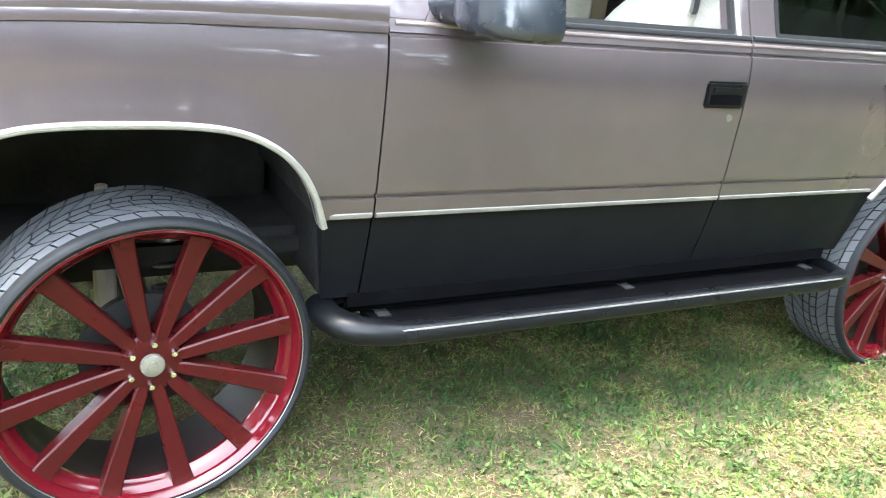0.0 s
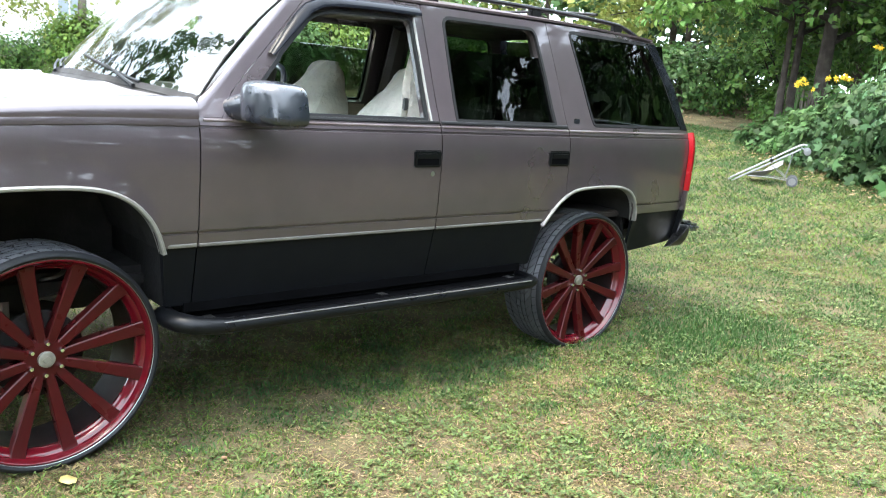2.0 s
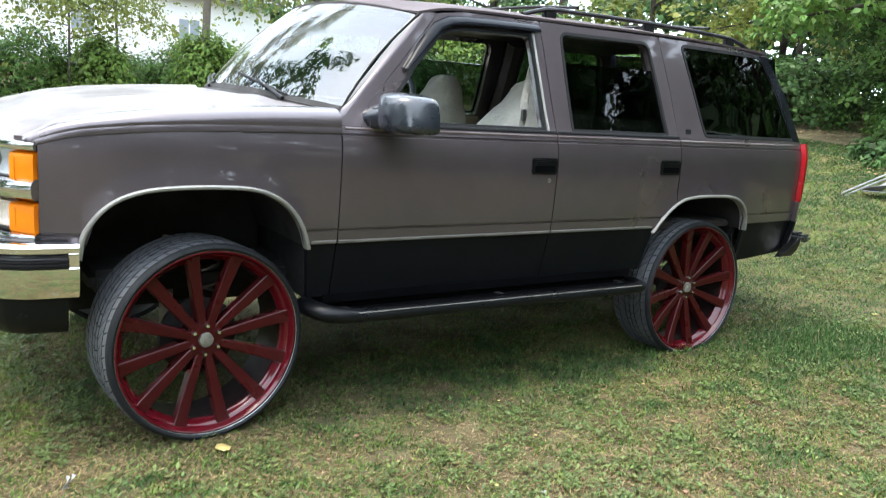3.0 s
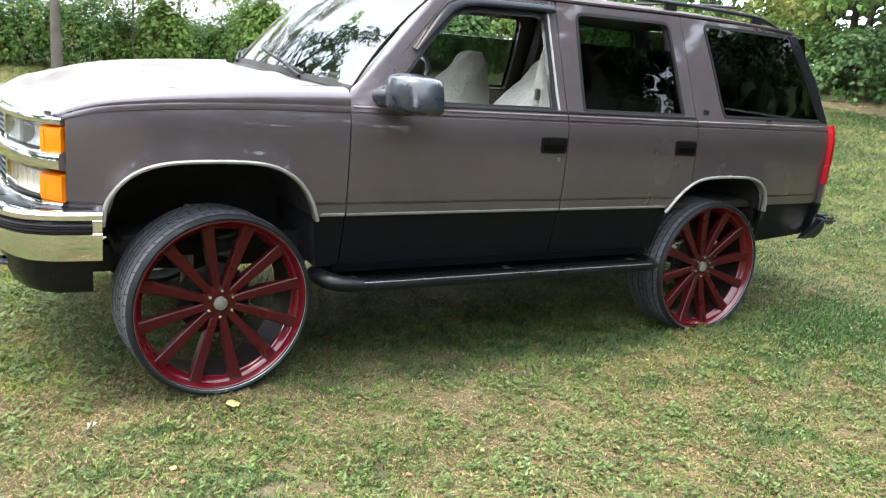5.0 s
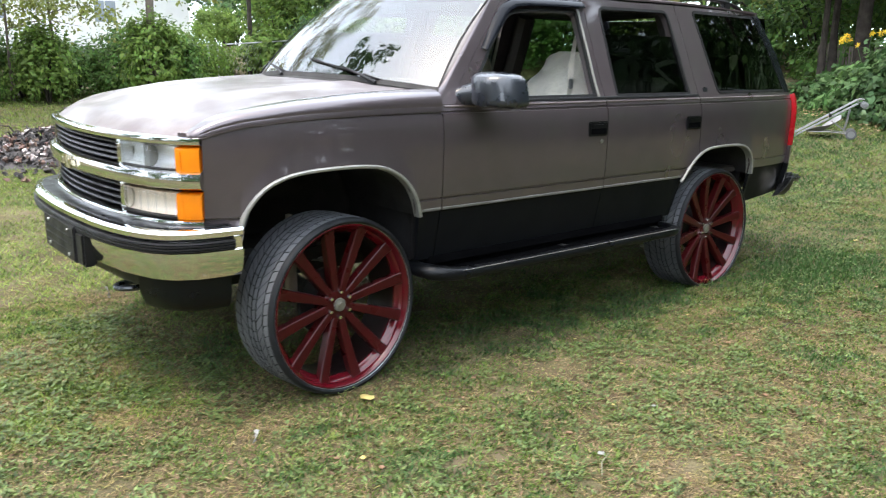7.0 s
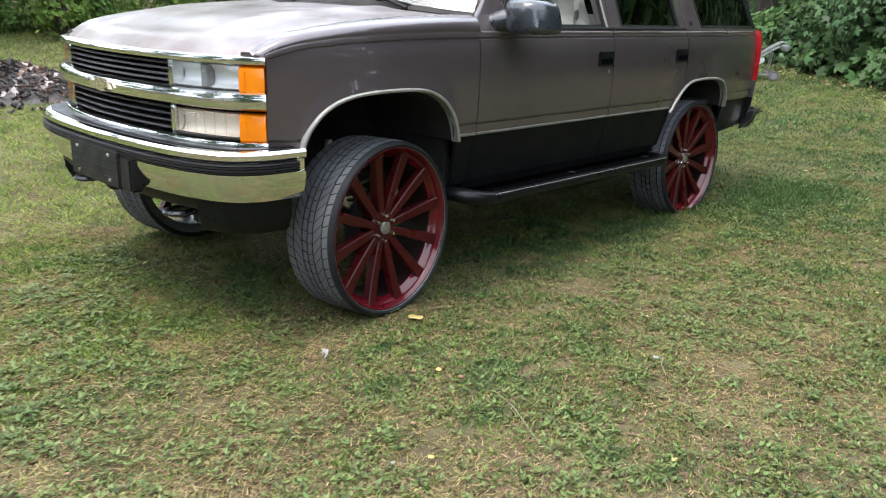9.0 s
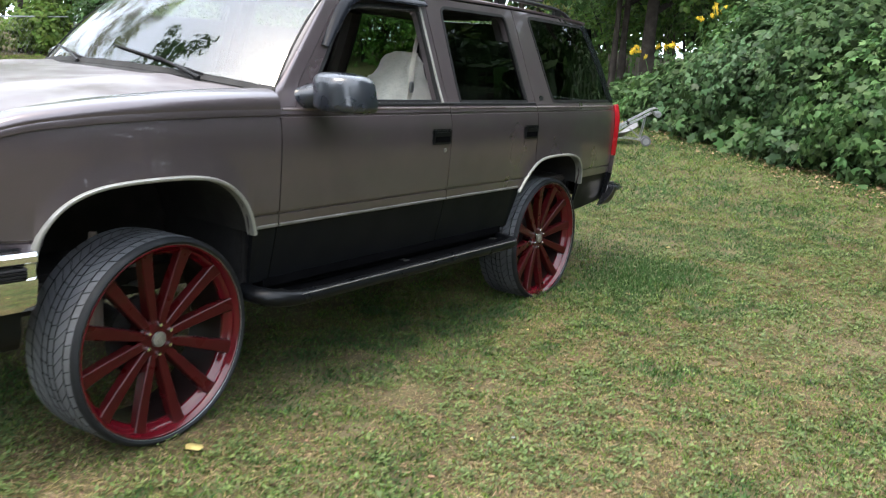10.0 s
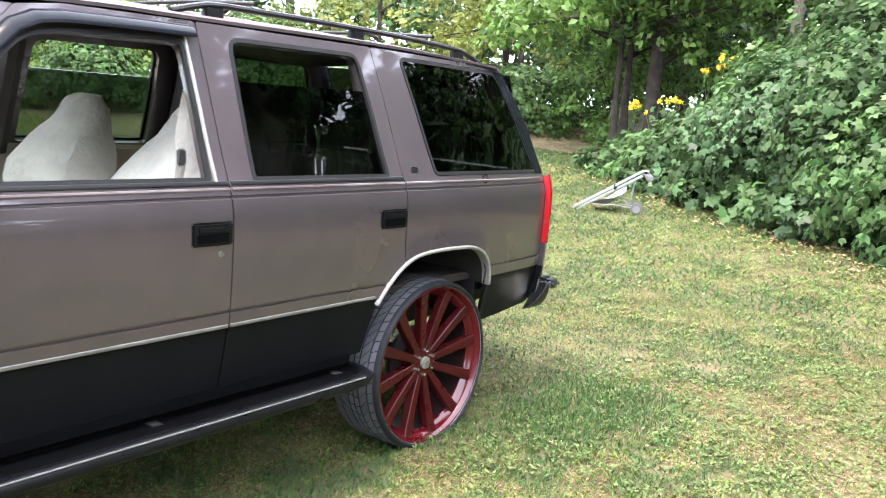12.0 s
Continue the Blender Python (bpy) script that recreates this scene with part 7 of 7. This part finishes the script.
def fallen(x, y, size, m, label, turn):
    V, T = ROUNDISH
    z = float(ground_z(x, y)) + 0.020
    c, s = math.cos(turn), math.sin(turn)
    verts = [(x + size * (v[0] * c - (v[1] - 0.5) * s), y + size * (v[0] * s + (v[1] - 0.5) * c), z + size * (v[2] * 1.5 + 0.03)) for v in V]
    me = mesh_from("fallen_leaf", verts, [tuple(t) for t in T], 60, False)
    bm = bmesh.new()
    bm.from_mesh(me)
    solid(bm, 0.0012)
    bm.to_mesh(me)
    bm.free()
    return solo("fallen_leaf", me, m, label, "leaf", "fallen leaves")


fallen(0.011, -0.205, 0.075, YELLOW, "yellow fallen leaf beside the front tyre", 0.4)
for x, y, s, m, lab in ((-0.322, -0.785, 0.030, DEAD, "dry tan leaf on the lawn"), (0.952, -1.083, 0.022, LITTER, "pale scrap on the lawn"), (-0.72, -0.92, 0.022, DEAD, "dry tan leaf on the lawn"), (-0.95, -1.06, 0.020, LITTER, "pale scrap on the lawn"), (4.67, -0.30, 0.045, YELLOW, "yellow fallen leaf on the lawn"), (0.408, -1.234, 0.035, LITTER, "pale scrap on the lawn")):
    fallen(x, y, s, m, lab, 9.7 * x + y)
r9 = np.random.default_rng(9)
for k in range(46):
    x, y = r9.uniform(-2.6, 5.5), r9.uniform(-2.4, -0.2)
    fallen(x, y, r9.uniform(0.014, 0.032), (DEAD, DEAD, YELLOW)[k % 3], ("dry brown leaf in the grass", "dry brown leaf in the grass", "small yellow leaf in the grass")[k % 3], r9.uniform(0, 6))


def standing_scrap(x, y, h, lean):
    """A twisted strip of pale plastic stuck in the grass."""
    z = float(ground_z(x, y))
    me = grid(lambda t, u: (x + u * 0.010 * math.cos(2.2 * t) + lean * h * t * t, y + u * 0.010 * math.sin(2.2 * t) + 0.004 * math.sin(7 * t), z + h * t), np.linspace(0, 1, 9), np.linspace(-1, 1, 4), 0.0015)
    solo("plastic_scrap", me, LITTER, "pale strip of plastic standing in the grass", "litter", "litter")


standing_scrap(-0.582, -0.266, 0.050, 0.2)
standing_scrap(-0.398, 2.076, 0.075, -0.2)
standing_scrap(-0.56, -0.22, 0.030, 0.5)
STALK = material("pale_dry_stalk", (0.20, 0.195, 0.125), 0.8, 0, 0, 0.2, 20, 120)


def twig(pts, r, m, label):
    bm = tube([(x, y, float(ground_z(x, y)) + z) for x, y, z in pts], r, 6)
    me = bpy.data.meshes.new("twig")
    bm.to_mesh(me)
    bm.free()
    solo("twig", me, m, label, "twig", "twigs")


twig([(-0.341, -0.974, 0.030), (-0.375, -1.05, 0.035), (-0.405, -1.119, 0.034), (-0.47, -1.22, 0.032), (-0.538, -1.33, 0.028)], [0.0011, 0.0014, 0.0016, 0.0016, 0.0012], STALK, "long pale dry stalk lying on the lawn")
twig([(0.42, -1.26, 0.026), (0.33, -1.30, 0.032), (0.26, -1.36, 0.026)], [0.002, 0.003, 0.002], STALK, "short pale stalk lying on the lawn")
for k in range(10):
    x, y, a, L = r9.uniform(-2.2, 4.0), r9.uniform(-2.2, -0.4), r9.uniform(0, 6.28), r9.uniform(0.03, 0.08)
    twig([(x, y, 0.022), (x + L * math.cos(a), y + L * math.sin(a), 0.034), (x + 2 * L * math.cos(a + 0.3), y + 2 * L * math.sin(a + 0.3), 0.024)], [0.0015, 0.0022, 0.0015], BARK, "thin brown twig lying on the lawn")

# fallen leaves gathered along the foot of the shrubs
r10 = np.random.default_rng(10)
t = r10.random(1500)
ex = np.interp(t, [0, 0.2, 0.4, 0.6, 0.8, 1], [8.2, 8.5, 9.2, 10.0, 10.9, 12.4]) + r10.normal(-0.25, 0.35, 1500)
ey = np.interp(t, [0, 0.2, 0.4, 0.6, 0.8, 1], [-2.6, -1.6, -0.5, 0.7, 2.2, 4.6]) + r10.normal(0, 0.3, 1500)
far_x, far_y = r10.uniform(13.0, 16.5, 500), r10.uniform(4.6, 8.0, 500)
lx, ly = np.concatenate([ex, far_x]), np.concatenate([ey, far_y])
pts = np.stack([lx, ly, ground_z(lx, ly) + r10.uniform(0.02, 0.05, 2000)], -1)
drift = leaves("leaf_litter", pts, np.tile([0.0, 0.0, 1.2], (2000, 1)), 0.055, OVAL, 0.0, 0.5, r=r10)
solo("leaf_litter", drift, DEAD, "dry brown fallen leaves along the shrubs", "leaves", kind="stuff")
